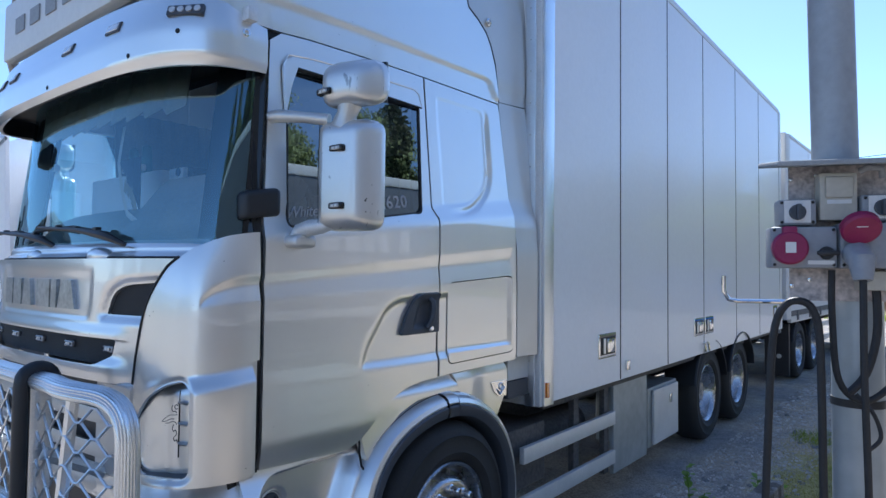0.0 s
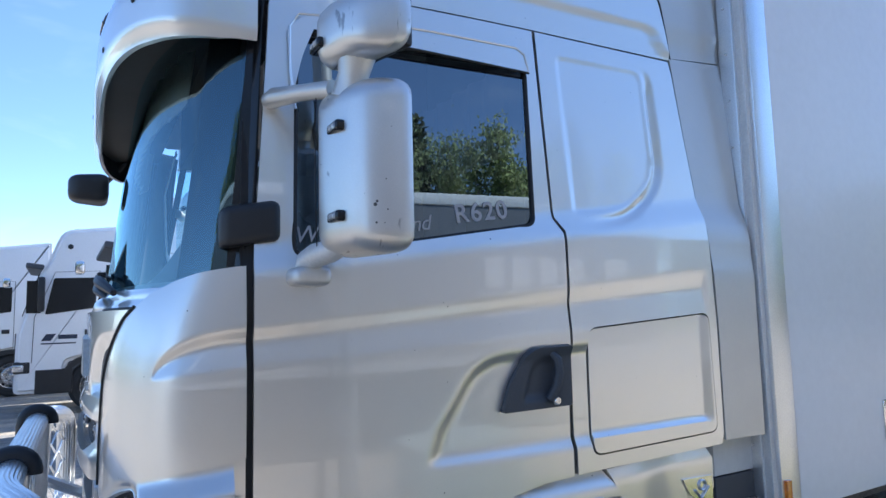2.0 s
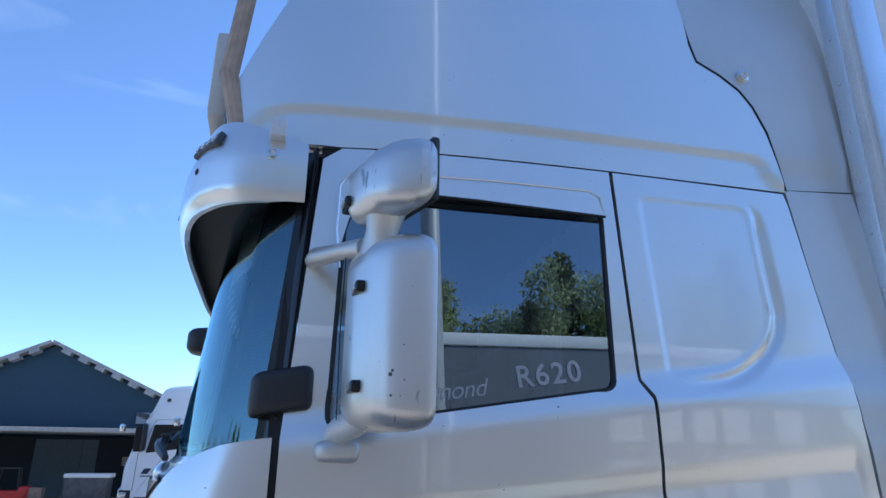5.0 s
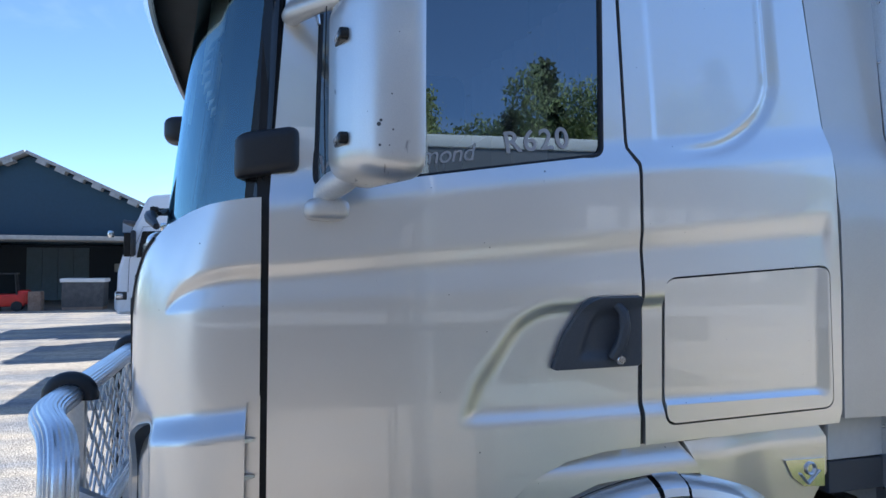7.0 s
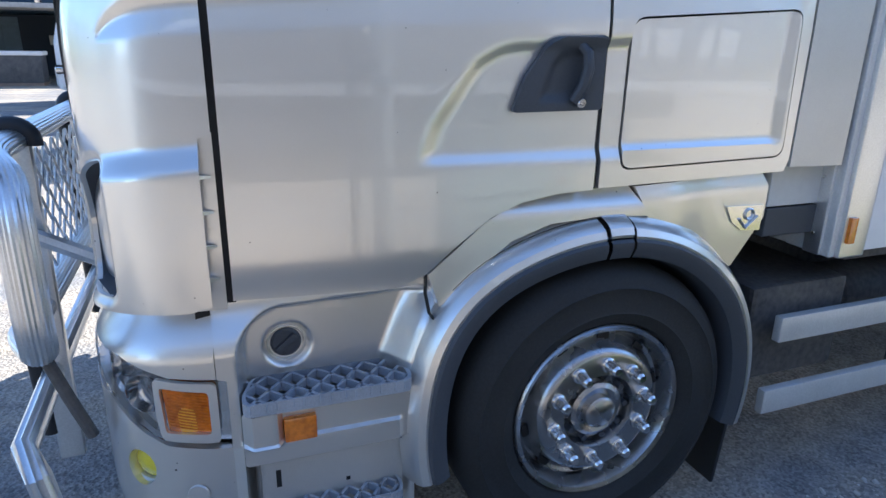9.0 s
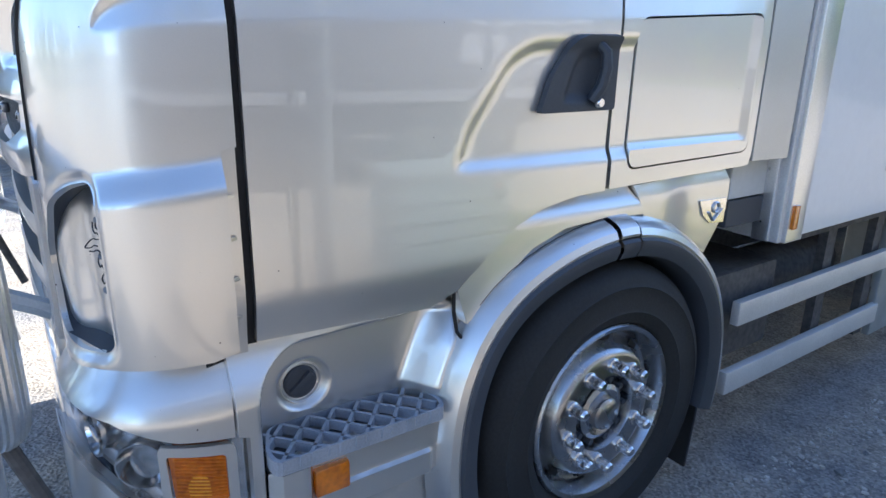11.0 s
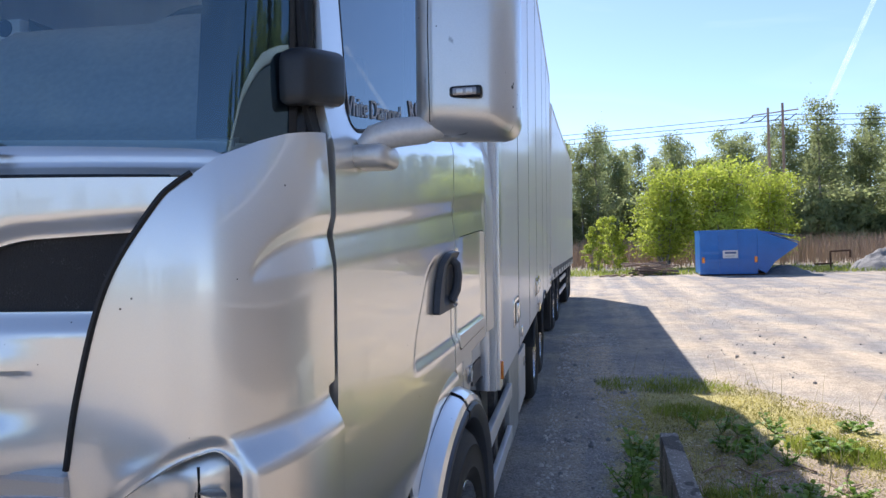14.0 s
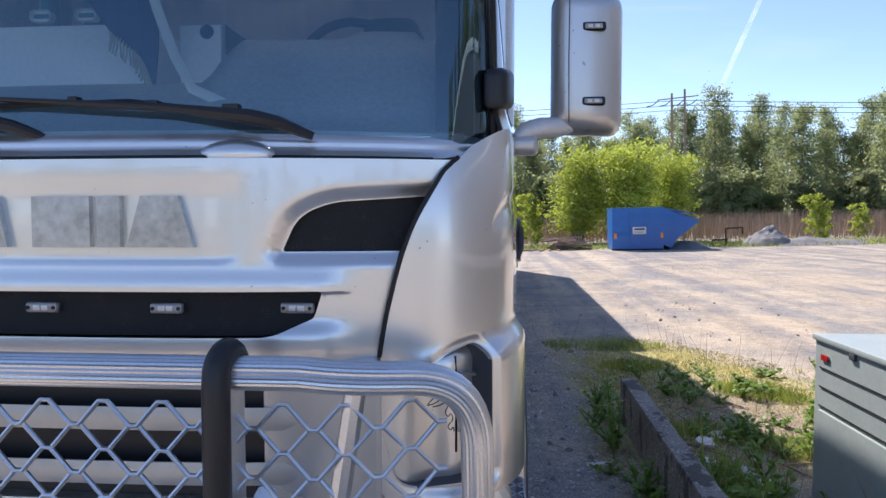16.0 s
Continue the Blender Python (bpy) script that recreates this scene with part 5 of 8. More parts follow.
# ---- box body ----
JOINTS = [2.452, 3.52, 4.59, 5.69, 7.02, 8.26, 9.63]
cargo = part("box_core", boxes((-2.50, -0.045, 2.46, 9.62, 0.975, 4.28)), SEAL, truck)
for a, b in zip(JOINTS, JOINTS[1:]):
    part("box_panel", boxes((-0.050, -0.015, a + 0.008, b - 0.008, 0.962, 4.25), bevel=0.003), WHITE, truck, "white box side panel")
    part("joint_strip", boxes((-0.045, -0.0135, b - 0.008, b + 0.008, 0.97, 4.25)), SEAL, truck)
part("box_rear", boxes((-2.52, -0.012, 9.63, 9.80, 0.955, 4.29), bevel=0.01), ALU_RAIL, truck, "aluminium rear frame of the box")
part("box_roof_rail", boxes((-0.075, -0.008, 2.42, 9.66, 4.252, 4.315), bevel=0.012), ALU_RAIL, truck, "aluminium roof edge rail")
part("box_roof", boxes((-2.50, -0.07, 2.42, 9.66, 4.26, 4.305)), WHITE_SOFT, truck, "white box roof")
part("far_box_side", boxes((-2.535, -2.50, 2.42, 9.66, 0.955, 4.28)), WHITE, truck, "white box side")
for k, (x0, x1, y0, y1) in enumerate(((-2.45, -0.215, 2.32, 2.44), (-0.215, -0.125, 2.312, 2.44), (-0.128, -0.060, 2.295, 2.445), (-0.063, -0.026, 2.305, 2.448), (-0.030, -0.008, 2.330, 2.452))):
    part("front_post" if k else "box_front", boxes((x0, x1, y0, y1, 0.945, 4.30), bevel=0.006), ALU if k in (2, 4) else ALU_RAIL, truck, "ribbed aluminium corner post" if k else "grey box front wall")
for k in range(16):
    z = 1.02 + 0.2 * k
    part("rivet", lathe(bmesh.new(), [(0.007, 0), (0.005, 0.004), (0, 0.005)], 8, Matrix.Translation((-0.095, 2.295, z)) @ Matrix.Rotation(radians(-90), 4, "Z")), CHROME, truck)
part("side_reflector", boxes((-0.012, 0.006, 2.342, 2.374, 1.0, 1.092), bevel=0.004), AMBER, truck, "amber side reflector")


def latch(y, z):
    f = part("latch", boxes((-0.020, -0.006, y - 0.155, y + 0.155, z - 0.088, z + 0.088), bevel=0.010), CHROME, truck, "recessed chrome paddle latch")
    part("latch_recess", boxes((-0.008, -0.004, y - 0.128, y + 0.128, z - 0.064, z + 0.064), bevel=0.002), SEAL, f)
    part("latch_paddle", boxes((-0.010, 0.010, y - 0.030, y + 0.085, z - 0.050, z + 0.050), bevel=0.008), CHROME, f)
    part("latch_bar", boxes((-0.008, 0.004, y - 0.085, y - 0.055, z - 0.055, z + 0.055), bevel=0.004), ALU, f)


for y in (3.27, 5.50, 5.86, 9.25):
    latch(y, 1.242)
for y in (3.64, 9.15):
    part("lock_stud", boxes((-0.016, 0.004, y - 0.032, y + 0.032, 1.025, 1.10), bevel=0.006), CHROME, truck)
for y in (5.625, 5.755):
    part("drop_lever", tube(bmesh.new(), [(-0.004, y, 1.075), (0.010, y + 0.006, 1.05), (0.006, y + 0.04, 0.985)], 0.012, 8), CHROME, truck, "small chrome lever")

# the chassis and box stand turned by under a degree against the cab
turn = Matrix.Identity(4)
turn[0][1], turn[0][3] = -0.015, 0.015 * 2.45
for ob in truck.children_recursive:
    if ob.type == "MESH" and ob.matrix_basis == Matrix.Identity(4) and min(v.co.y for v in ob.data.vertices) > 2.10:
        ob.data.transform(turn)

# ---- sun visor and roof front ----
def visor(a, z):
    """a: 0 at the door, 1 in the middle, 2 at the far side."""
    t = a * math.pi / 2
    c = math.copysign(abs(math.cos(t)) ** 0.52, math.cos(t)) if abs(a - 1) > 1e-6 else 0.0
    s = max(0.0, math.sin(t)) ** 0.52
    back = 0.055 * ease((z - 2.62) / 0.20) + 0.022 * ease((2.545 - z) / 0.04)
    return (XC + (1.082 - back * 0.5) * c, 0.358 - (0.385 - back) * s, z)


vis = part("sun_visor", skin([(0.0, 2.516), (0.05, 2.508), (0.15, 2.505), (0.35, 2.500), (0.6, 2.505), (1.0, 2.515), (1.4, 2.505), (1.65, 2.500), (1.85, 2.505), (1.95, 2.508), (2.0, 2.516), (2.0, 2.69), (1.95, 2.715), (1.86, 2.745), (1.7, 2.765), (1.4, 2.79), (1.0, 2.80), (0.6, 2.79), (0.3, 2.765), (0.14, 2.745), (0.05, 2.715), (0.0, 2.69)], visor, (0.02, 0.014), 0.015, outward=(0.2, -1, 0)), SILVER, truck, "silver sun visor with marker lamps", 28)
part("visor_lining", skin([(0.03, 2.516), (0.35, 2.504), (1.0, 2.517), (1.65, 2.504), (1.97, 2.516), (1.97, 2.69), (1.0, 2.77), (0.03, 2.69)], lambda a, z: Vector(visor(a, z)) * 1.0 + (Vector((XC, 0.5, z)) - Vector(visor(a, z))).normalized() * 0.017, (0.03, 0.05), 0.002, outward=(0, -1, 0)), BLACK, vis, "black visor lining")


def on_visor(a, z, lift):
    p, q = Vector(visor(a, z)), Vector(visor(a + 0.004, z))
    t = (q - p).normalized()
    up = (Vector(visor(a, z + 0.004)) - p).normalized()
    n = up.cross(t).normalized()
    if n.y > 0 and abs(n.y) > 0.3:
        n = -n
    if abs(n.y) <= 0.3 and n.x < 0:
        n = -n
    m = Matrix((t, up, n)).transposed().to_4x4()
    return Matrix.Translation(p + n * lift) @ m


for a in (0.80, 0.98, 1.14, 1.28):
    l0 = part("visor_lamp", box(bmesh.new(), -0.052, 0.052, -0.024, 0.024, -0.01, 0.006, 0.006, on_visor(a, 2.695, 0.0)), GREY_PLASTIC, vis, "recessed rectangular visor lamp")
    part("lens", box(bmesh.new(), -0.042, 0.042, -0.016, 0.016, -0.006, 0.009, 0.004, on_visor(a, 2.695, 0.0)), LAMP_WHITE, l0)
for a in (0.39, 1.61):
    l0 = part("visor_lamp", box(bmesh.new(), -0.072, 0.072, -0.022, 0.022, -0.01, 0.008, 0.006, on_visor(a, 2.70, 0.0)), GREY_PLASTIC, vis, "row of four round lights")
    for k in range(4):
        part("lens", lathe(bmesh.new(), [(0.013, 0), (0.013, 0.004), (0, 0.006)], 12, on_visor(a, 2.70, 0.008) @ Matrix.Translation((-0.05 + 0.033 * k, 0, 0)) @ Matrix.Rotation(radians(-90), 4, "Y")), LAMP_WHITE, l0)
part("visor_screw", lathe(bmesh.new(), [(0.016, -0.01), (0.016, 0.003), (0.009, 0.004), (0.008, -0.004), (0, -0.004)], 16, on_visor(0.045, 2.645, 0.002) @ Matrix.Rotation(radians(-90), 4, "Y")), CHROME, vis, "visor fixing")
for a in (0.42, 0.70, 1.0):
    part("visor_hole", lathe(bmesh.new(), [(0.010, 0), (0.007, 0.002), (0, 0.002)], 10, on_visor(a, 2.56 + 0.06 * (a < 0.5), 0.001) @ Matrix.Rotation(radians(-90), 4, "Y")), SEAL, vis)
part("visor_bracket", box(bmesh.new(), -0.112, -0.072, 0.250, 0.293, 2.690, 2.742, 0.004), ALU_RAIL, vis, "bare metal bracket")


def brow(a, z):
    t = a * math.pi / 2
    c = math.copysign(abs(math.cos(t)) ** 0.5, math.cos(t)) if abs(a - 1) > 1e-6 else 0.0
    s = max(0.0, math.sin(t)) ** 0.5
    lean = 0.20 * (z - 2.7)
    return (XC + (0.985 - 0.03 * max(0, z - 2.75)) * c, 0.42 + 0.5 * lean - (0.34 - 0.5 * lean) * s, z)


part("roof_front", skin([(0.0, 2.71), (1.0, 2.70), (2.0, 2.71), (2.0, 3.66), (1.0, 3.70), (0.0, 3.66)], brow, (0.04, 0.05), 0.02, outward=(0.1, -1, 0)), SILVER, truck, "silver high roof front")
sign = part("roof_sign", boxes((XC - 0.85, XC + 0.85, 0.045, 0.105, 2.86, 3.17), bevel=0.02), WHITE_SOFT, truck, "white roof sign with blue marks")
part("sign_mark", boxes((XC + 0.55, XC + 0.74, 0.038, 0.046, 2.93, 3.10)), BLUE, sign)
for k in range(5):
    part("sign_stroke", boxes((XC - 0.65 + 0.2 * k, XC - 0.53 + 0.2 * k, 0.038, 0.046, 2.97, 3.05)), GREY_IN, sign)
for x in (XC + 0.95, XC - 0.95):
    part("light_bar_leg", tube(bmesh.new(), [(x, 0.17, 2.72), (x, 0.11, 2.95), (x, 0.14, 3.3), (x, 0.3, 3.55)], 0.028, 20, 0.10), BEIGE_TUBE, truck, "beige fluted tube of the roof light bar")
part("light_bar", tube(bmesh.new(), [(XC - 0.95, 0.30, 3.55), (XC + 0.95, 0.30, 3.55)], 0.028, 20, 0.10), BEIGE_TUBE, truck, "beige fluted tube of the roof light bar")
part("roof_stud", lathe(bmesh.new(), [(0.024, 0), (0.024, 0.010), (0.014, 0.014), (0.012, 0.006), (0, 0.006)], 20, Matrix.Translation((roof_flank(1.9, 3.22)[0] - 0.008, 1.90, 3.215))), CHROME, truck)
# added black plate that stands for the shade under the open visor
bm, lids = bmesh.new(), []
for z in (2.605, 2.625):
    lids.append([bm.verts.new(Vector(visor(a, z)).lerp(Vector((XC, 0.36, z)), 0.018)) for a in [0.03 + 0.0485 * k for k in range(41)]])
for a, b in zip(range(40), range(1, 41)):
    bm.faces.new((lids[0][a], lids[0][b], lids[1][b], lids[1][a]))
bm.faces.new(lids[0]), bm.faces.new(lids[1][::-1]), bm.faces.new((lids[0][-1], lids[0][0], lids[1][0], lids[1][-1]))
bmesh.ops.recalc_face_normals(bm, faces=bm.faces[:])
part("visor_underside", bm, SEAL, vis, "black plate added for the shade under the open visor")

# ---- mirrors ----
def pod(bm, x0, x1, y0, y1, z0, z1, bevel, pinch, skew=0.0, drop=0.0):
    """A moulded housing: rounded, narrower towards the front."""
    box(bm, x0, x1, y0, y1, z0, z1, bevel, None, 5)
    cx, cz = (x0 + x1) / 2, (z0 + z1) / 2
    for v in bm.verts:
        t = max(0, (y1 - v.co.y) / (y1 - y0))
        k = 1 - pinch * t * t
        v.co.x, v.co.z = cx + (v.co.x - cx) * k, cz + (v.co.z - cz) * k - drop * t
        v.co.y += 0.25 * (v.co.x - cx) ** 2 / (x1 - x0) * 2 + skew * (v.co.x - x0)
    return bm


def mirror(parent, flipx=False):
    f = Matrix.Translation((2 * XC, 0, 0)) @ Matrix.Diagonal((-1, 1, 1, 1)) if flipx else Matrix()

    def put(name, bm, material, under, label=""):
        if under is not parent or name in ("mirror_housing", "mirror_neck"):
            bmesh.ops.transform(bm, matrix=Matrix.Translation((0.020, 0.0, 0.003)), verts=bm.verts[:])
        if flipx:
            bmesh.ops.transform(bm, matrix=f, verts=bm.verts[:])
            bmesh.ops.reverse_faces(bm, faces=bm.faces[:])
        return part(name, bm, material, under, label, 50)
    main = put("mirror_housing", pod(bmesh.new(), 0.028, 0.252, 0.440, 0.568, 1.905, 2.335, 0.055, 0.10, 0.30), SCUFFED, parent, "scuffed silver main mirror housing")
    put("mirror_glass", box(bmesh.new(), -0.095, 0.095, -0.003, 0.003, 1.93, 2.31, 0.002, Matrix.Translation((0.14, 0.602, 0)) @ Matrix.Rotation(0.29, 4, 'Z')), CHROME, main, "mirror glass")
    put("mirror_seam", tube(bmesh.new(), [(0.075, 0.458, 1.935), (0.073, 0.455, 2.12), (0.075, 0.458, 2.305)], 0.0015, 5), SEAL, main)
    up = put("mirror_housing", pod(bmesh.new(), 0.045, 0.285, 0.425, 0.562, 2.382, 2.568, 0.072, 0.20, 0.28, 0.025), SCUFFED, parent, "scuffed silver wide-angle mirror housing")
    put("mirror_rim", box(bmesh.new(), -0.10, 0.10, -0.010, 0.010, 2.40, 2.555, 0.008, Matrix.Translation((0.165, 0.600, 0)) @ Matrix.Rotation(0.29, 4, 'Z')), BLACK, up)
    put("mirror_neck", tube(bmesh.new(), [(0.13, 0.53, 2.30), (0.145, 0.53, 2.35), (0.165, 0.535, 2.41)], [0.050, 0.038, 0.05], 14), SILVER_DULL, parent)
    put("mirror_arm", tube(bmesh.new(), [(-0.125, 0.395, 2.358), (-0.085, 0.403, 2.358), (0.0, 0.448, 2.350), (0.10, 0.50, 2.335)], [0.024, 0.027, 0.022, 0.024], 12), SILVER_DULL, parent, "silver mirror arm")
    put("mirror_arm", tube(bmesh.new(), [(-0.055, 0.465, 1.890), (-0.03, 0.472, 1.912), (0.015, 0.485, 1.925), (0.07, 0.50, 1.930), (0.11, 0.52, 1.945)], [0.020, 0.030, 0.032, 0.030, 0.028], 12), ALU_RAIL, parent, "scraped mirror arm")
    put("mirror_foot", pod(bmesh.new(), -0.085, 0.012, 0.422, 0.520, 1.846, 1.898, 0.024, 0.1), SILVER_DULL, parent, "silver mirror foot")
    put("foot_gasket", pod(bmesh.new(), -0.104, -0.080, 0.420, 0.522, 1.844, 1.900, 0.011, 0.0), SEAL, parent)
    for x, y, z, ob in ((0.146, 0.482, 2.213, main), (0.146, 0.482, 1.998, main), (0.105, 0.452, 2.425, up)):
        l0 = put("mirror_lamp", box(bmesh.new(), x - 0.036, x + 0.036, y - 0.011, y + 0.016, z - 0.013, z + 0.013, 0.0088, None, 4), BLACK_GLOSS, ob, "small oval marker lamp with a dark rim")
        put("lens", box(bmesh.new(), x - 0.026, x + 0.026, y - 0.0125, y, z - 0.0085, z + 0.0085, 0.005), LAMP_BODY, l0)
        for u in (-0.010, 0.010):
            put("light_cell", box(bmesh.new(), x + u - 0.007, x + u + 0.007, y - 0.0140, y - 0.006, z - 0.005, z + 0.005, 0.002), LAMP_WHITE, l0)


mirror(truck)
mirror(truck, True)
bm = pod(bmesh.new(), -2.27, -2.08, -0.14, 0.04, 2.375, 2.53, 0.05, 0.2)
part("kerb_mirror", bm, BLACK, truck, "small black front mirror")
part("kerb_mirror_arm", tube(bmesh.new(), [(-2.20, 0.02, 2.48), (-2.18, 0.08, 2.55), (-2.15, 0.14, 2.62)], 0.014, 8), BLACK, truck)

# dark joints round the front panel
edge = flow([(0.963, 1.34), (0.937, 1.45), (0.886, 1.58), (0.822, 1.67), (0.715, 1.757), (0.655, 1.786), (0.60, 1.804)], 6)
part("panel_joint", tube(bmesh.new(), [Vector(corner(a + 0.004, z, 0.0)) for a, z in edge], 0.0055, 6), SEAL, truck)
part("ledge_joint", tube(bmesh.new(), [Vector((x, scuttle(x, 1.806)[1] + 0.002, 1.802)) for x in [-2.08 + 0.0905 * i for i in range(21)]], 0.006, 6), SEAL, truck)
# ---- wipers and ledge ----
for x0, x1 in ((-0.60, -1.36), (-1.25, -2.02)):
    x0, x1 = x0 + 0.045, x1 + 0.03
    p = [Vector((x0 + 0.012, 0.040, 1.852)), Vector((x0 - 0.06, 0.012, 1.880)), Vector((x0 - 0.12, 0.004, 1.893)), Vector((x0 - 0.32, 0.000, 1.917)), Vector((x1, 0.002, 1.945))]
    arm = part("wiper", tube(bmesh.new(), p, [0.010, 0.016, 0.018, 0.010, 0.006], 8), BLACK, truck, "black wiper arm")
    b = [Vector((x0 - 0.12, 0.030, 1.900)), Vector((x0 - 0.42, 0.022, 1.936)), Vector((x1 - 0.06, 0.022, 1.930))]
    part("wiper_blade", tube(bmesh.new(), b, 0.007, 6), SEAL, arm)
    bm = bmesh.new()
    bmesh.ops.create_uvsphere(bm, u_segments=24, v_segments=12, radius=1.0, matrix=Matrix.Translation((x0 - 0.165, 0.024, 1.808)) @ Matrix.Diagonal((0.092, 0.036, 0.036, 1)))
    part("wiper_cowl", bm, SILVER, truck, "rounded silver wiper cowl", 180)
    for off, s in ((-0.17, 0.020), (-0.36, 0.016), (-0.55, 0.012)):
        part("wiper_joint", box(bmesh.new(), -s, s, -0.012, 0.012, -0.009, 0.009, 0.004, Matrix.Translation((x0 + off, 0.010, 1.905 + 0.06 * -off))), BLACK, arm)

# ---- inside the cab ----
dash = skin([(-2.2, 0), (-0.2, 0), (-0.2, 1), (-2.2, 1)], lambda x, v: (x, screen(x, 1.9)[1] * 0.6 + 0.085 + 0.45 * v, 1.875 + (0.18 + 0.12 * ease((x + 0.96) / 0.12)) * ease(v * 1.6) + 0.05 * ease((v - 0.6) / 0.2) * ease((x + 0.62) / 0.12) * ease((-0.30 - x) / 0.06) - 0.35 * max(0, v - 0.85)), (0.04, 0.08), 0.1, outward=(0, 0, 1))
part("dashboard", dash, GREY_IN, truck, "grey dashboard top")
part("dashboard_front", boxes((-2.2, -0.22, 0.62, 0.72, 1.3, 1.86), bevel=0.03), DARK_IN, truck)
ring = [Vector((-0.60 + 0.21 * math.cos(a), 0.80 - 0.09 * math.sin(a), 2.128 + 0.19 * math.sin(a))) for a in [2 * math.pi * k / 28 for k in range(29)]]
wheel_ob = part("steering_wheel", tube(bmesh.new(), ring, 0.016, 8, cap=False), DARK_IN, truck, "dark steering wheel")
part("steering_hub", boxes((-0.68, -0.52, 0.78, 0.84, 2.05, 2.19), bevel=0.03), DARK_IN, wheel_ob)
part("instrument_hood", box(bmesh.new(), -0.565, -0.375, 0.70, 0.95, 2.12, 2.335, 0.05, None, 4), DARK_IN, truck, "dark rounded instrument hood")
for x in (-0.66, -1.75):
    seat = part("seat", boxes((x - 0.25, x + 0.25, 1.05, 1.55, 1.45, 1.65), bevel=0.05), DARK_IN, truck, "dark cab seat")
    part("seat_back", boxes((x - 0.24, x + 0.24, 1.46, 1.60, 1.60, 2.42), bevel=0.06), DARK_IN, seat)
for k in range(11):
    x = -1.90 + 0.132 * k
    bm = skin([(x, 2.42), (x + 0.066, 2.38), (x + 0.132, 2.42), (x + 0.132, 2.60), (x, 2.60)], lambda u, z: (u, screen(u, z)[1] + 0.05 + 0.012 * math.cos((u - x) * 48), z), (0.02, 0.05), 0.004, outward=(0, -1, 0))
    part("pelmet_scallop", bm, CREAM_IN, truck, "scalloped fabric pelmet")
banner = part("banner", skin([(-1.30, 2.30), (-1.222, 2.190), (-1.150, 2.133), (-1.118, 2.085), (-1.100, 2.035), (-1.085, 2.14), (-1.075, 2.30)], lambda u, z: (u, 0.35 + 0.006 * math.sin(u * 90), z), (0.02, 0.03), 0.004, outward=(0, -1, 0)), NAVY_IN, truck, "dark blue hanging banner with a cream fringe")
edge = flow([(-1.222, 2.190), (-1.150, 2.133), (-1.118, 2.085), (-1.100, 2.030)], 9)
for u, z in edge:
    part("fringe_cord", tube(bmesh.new(), [(u, 0.345, z + 0.008), (u + 0.003, 0.342, z - 0.02), (u + 0.006 * math.sin(u * 900), 0.342, z - 0.048)], 0.0028, 5), CREAM_IN, banner, "cream fringe cord")
CASE = mat("pale_case", (0.78, 0.80, 0.84), 0.6, 0.0, grain=80, var=0.1)
case = part("pale_case", boxes((-1.095, -0.962, 0.50, 0.68, 1.95, 2.258), bevel=0.006), CASE, truck, "pale case on the dashboard")
part("badge", lathe(bmesh.new(), [(0.022, 0), (0.022, 0.002), (0.018, 0.003), (0, 0.003)], 20, Matrix.Translation((-1.005, 0.499, 2.235)) @ Matrix.Rotation(radians(-90), 4, "Z")), NAVY_IN, case, "round dark badge with a pale rim")
# sloping side of the case, built as a separate dark wedge
bm = bmesh.new()
wedge = [(-0.955, 1.98), (-0.80, 1.98), (-0.80, 2.15), (-0.955, 2.262)]
lo, hi = [bm.verts.new((x, 0.52, z)) for x, z in wedge], [bm.verts.new((x, 0.70, z)) for x, z in wedge]
bm.faces.new(lo), bm.faces.new(hi[::-1])
for i in range(4):
    bm.faces.new((lo[i], hi[i], hi[(i + 1) % 4], lo[(i + 1) % 4]))
bmesh.ops.recalc_face_normals(bm, faces=bm.faces[:])
part("dashboard_wedge", bm, DARK_IN, truck, "dark sloping side of the pale case")
part("pale_case", boxes((-1.98, -1.19, 0.50, 0.70, 1.95, 2.268), bevel=0.01), CASE, truck, "long pale case on the dashboard")
for x in (-1.389, -1.537):
    bottle = part("air_freshener", lathe(bmesh.new(), [(0, 0), (0.028, 0), (0.030, 0.01), (0.026, 0.09), (0.024, 0.14), (0.012, 0.15), (0, 0.15)], 16, Matrix.Translation((x, 0.53, 2.269)) @ Matrix.Rotation(radians(-90), 4, "Y")), TARP, truck, "teal bottle on the case")
    part("oval_label", box(bmesh.new(), x - 0.034, x + 0.034, 0.494, 0.499, 2.275, 2.312, 0.016, None, 4), PAPER, bottle, "white oval label")
    part("label_bar", boxes((x - 0.024, x + 0.024, 0.490, 0.4935, 2.287, 2.300)), TARP, bottle)
part("ribbon", tube(bmesh.new(), [(-1.06, 0.26, 2.42), (-1.02, 0.22, 2.24), (-0.995, 0.22, 2.165), (-0.966, 0.22, 2.09), (-0.921, 0.22, 2.005), (-0.814, 0.22, 1.955)], 0.014, 6, flat=0.25), PAPER, truck, "pale ribbon hanging inside")
part("rear_curtain", skin([(-2.2, 1.95), (-0.25, 1.95), (-0.25, 2.9), (-2.2, 2.9)], lambda x, z: (x, 1.62 + 0.015 * math.sin(x * 38), z), (0.03, 0.2), 0.004, outward=(0, -1, 0)), PALE_IN, truck, "grey sleeper curtain")


# ---- bull bar ----
BY = -0.205


def sweep(x):
    """The bar's ends curve back round the corners."""
    return BY + 0.10 * ease((abs(x - XC) - 0.72) / 0.34)


def bend(pts, r):
    out = []
    flat = [Vector(p) for p in rounded(pts, r, 10)]
    for p, q in zip(flat, flat[1:]):
        count = max(1, int((q - p).length / 0.025))
        out += [p.lerp(q, k / count) for k in range(count)]
    out.append(flat[-1])
    return [Vector((p[0], sweep(p[0]), p[1])) for p in out]


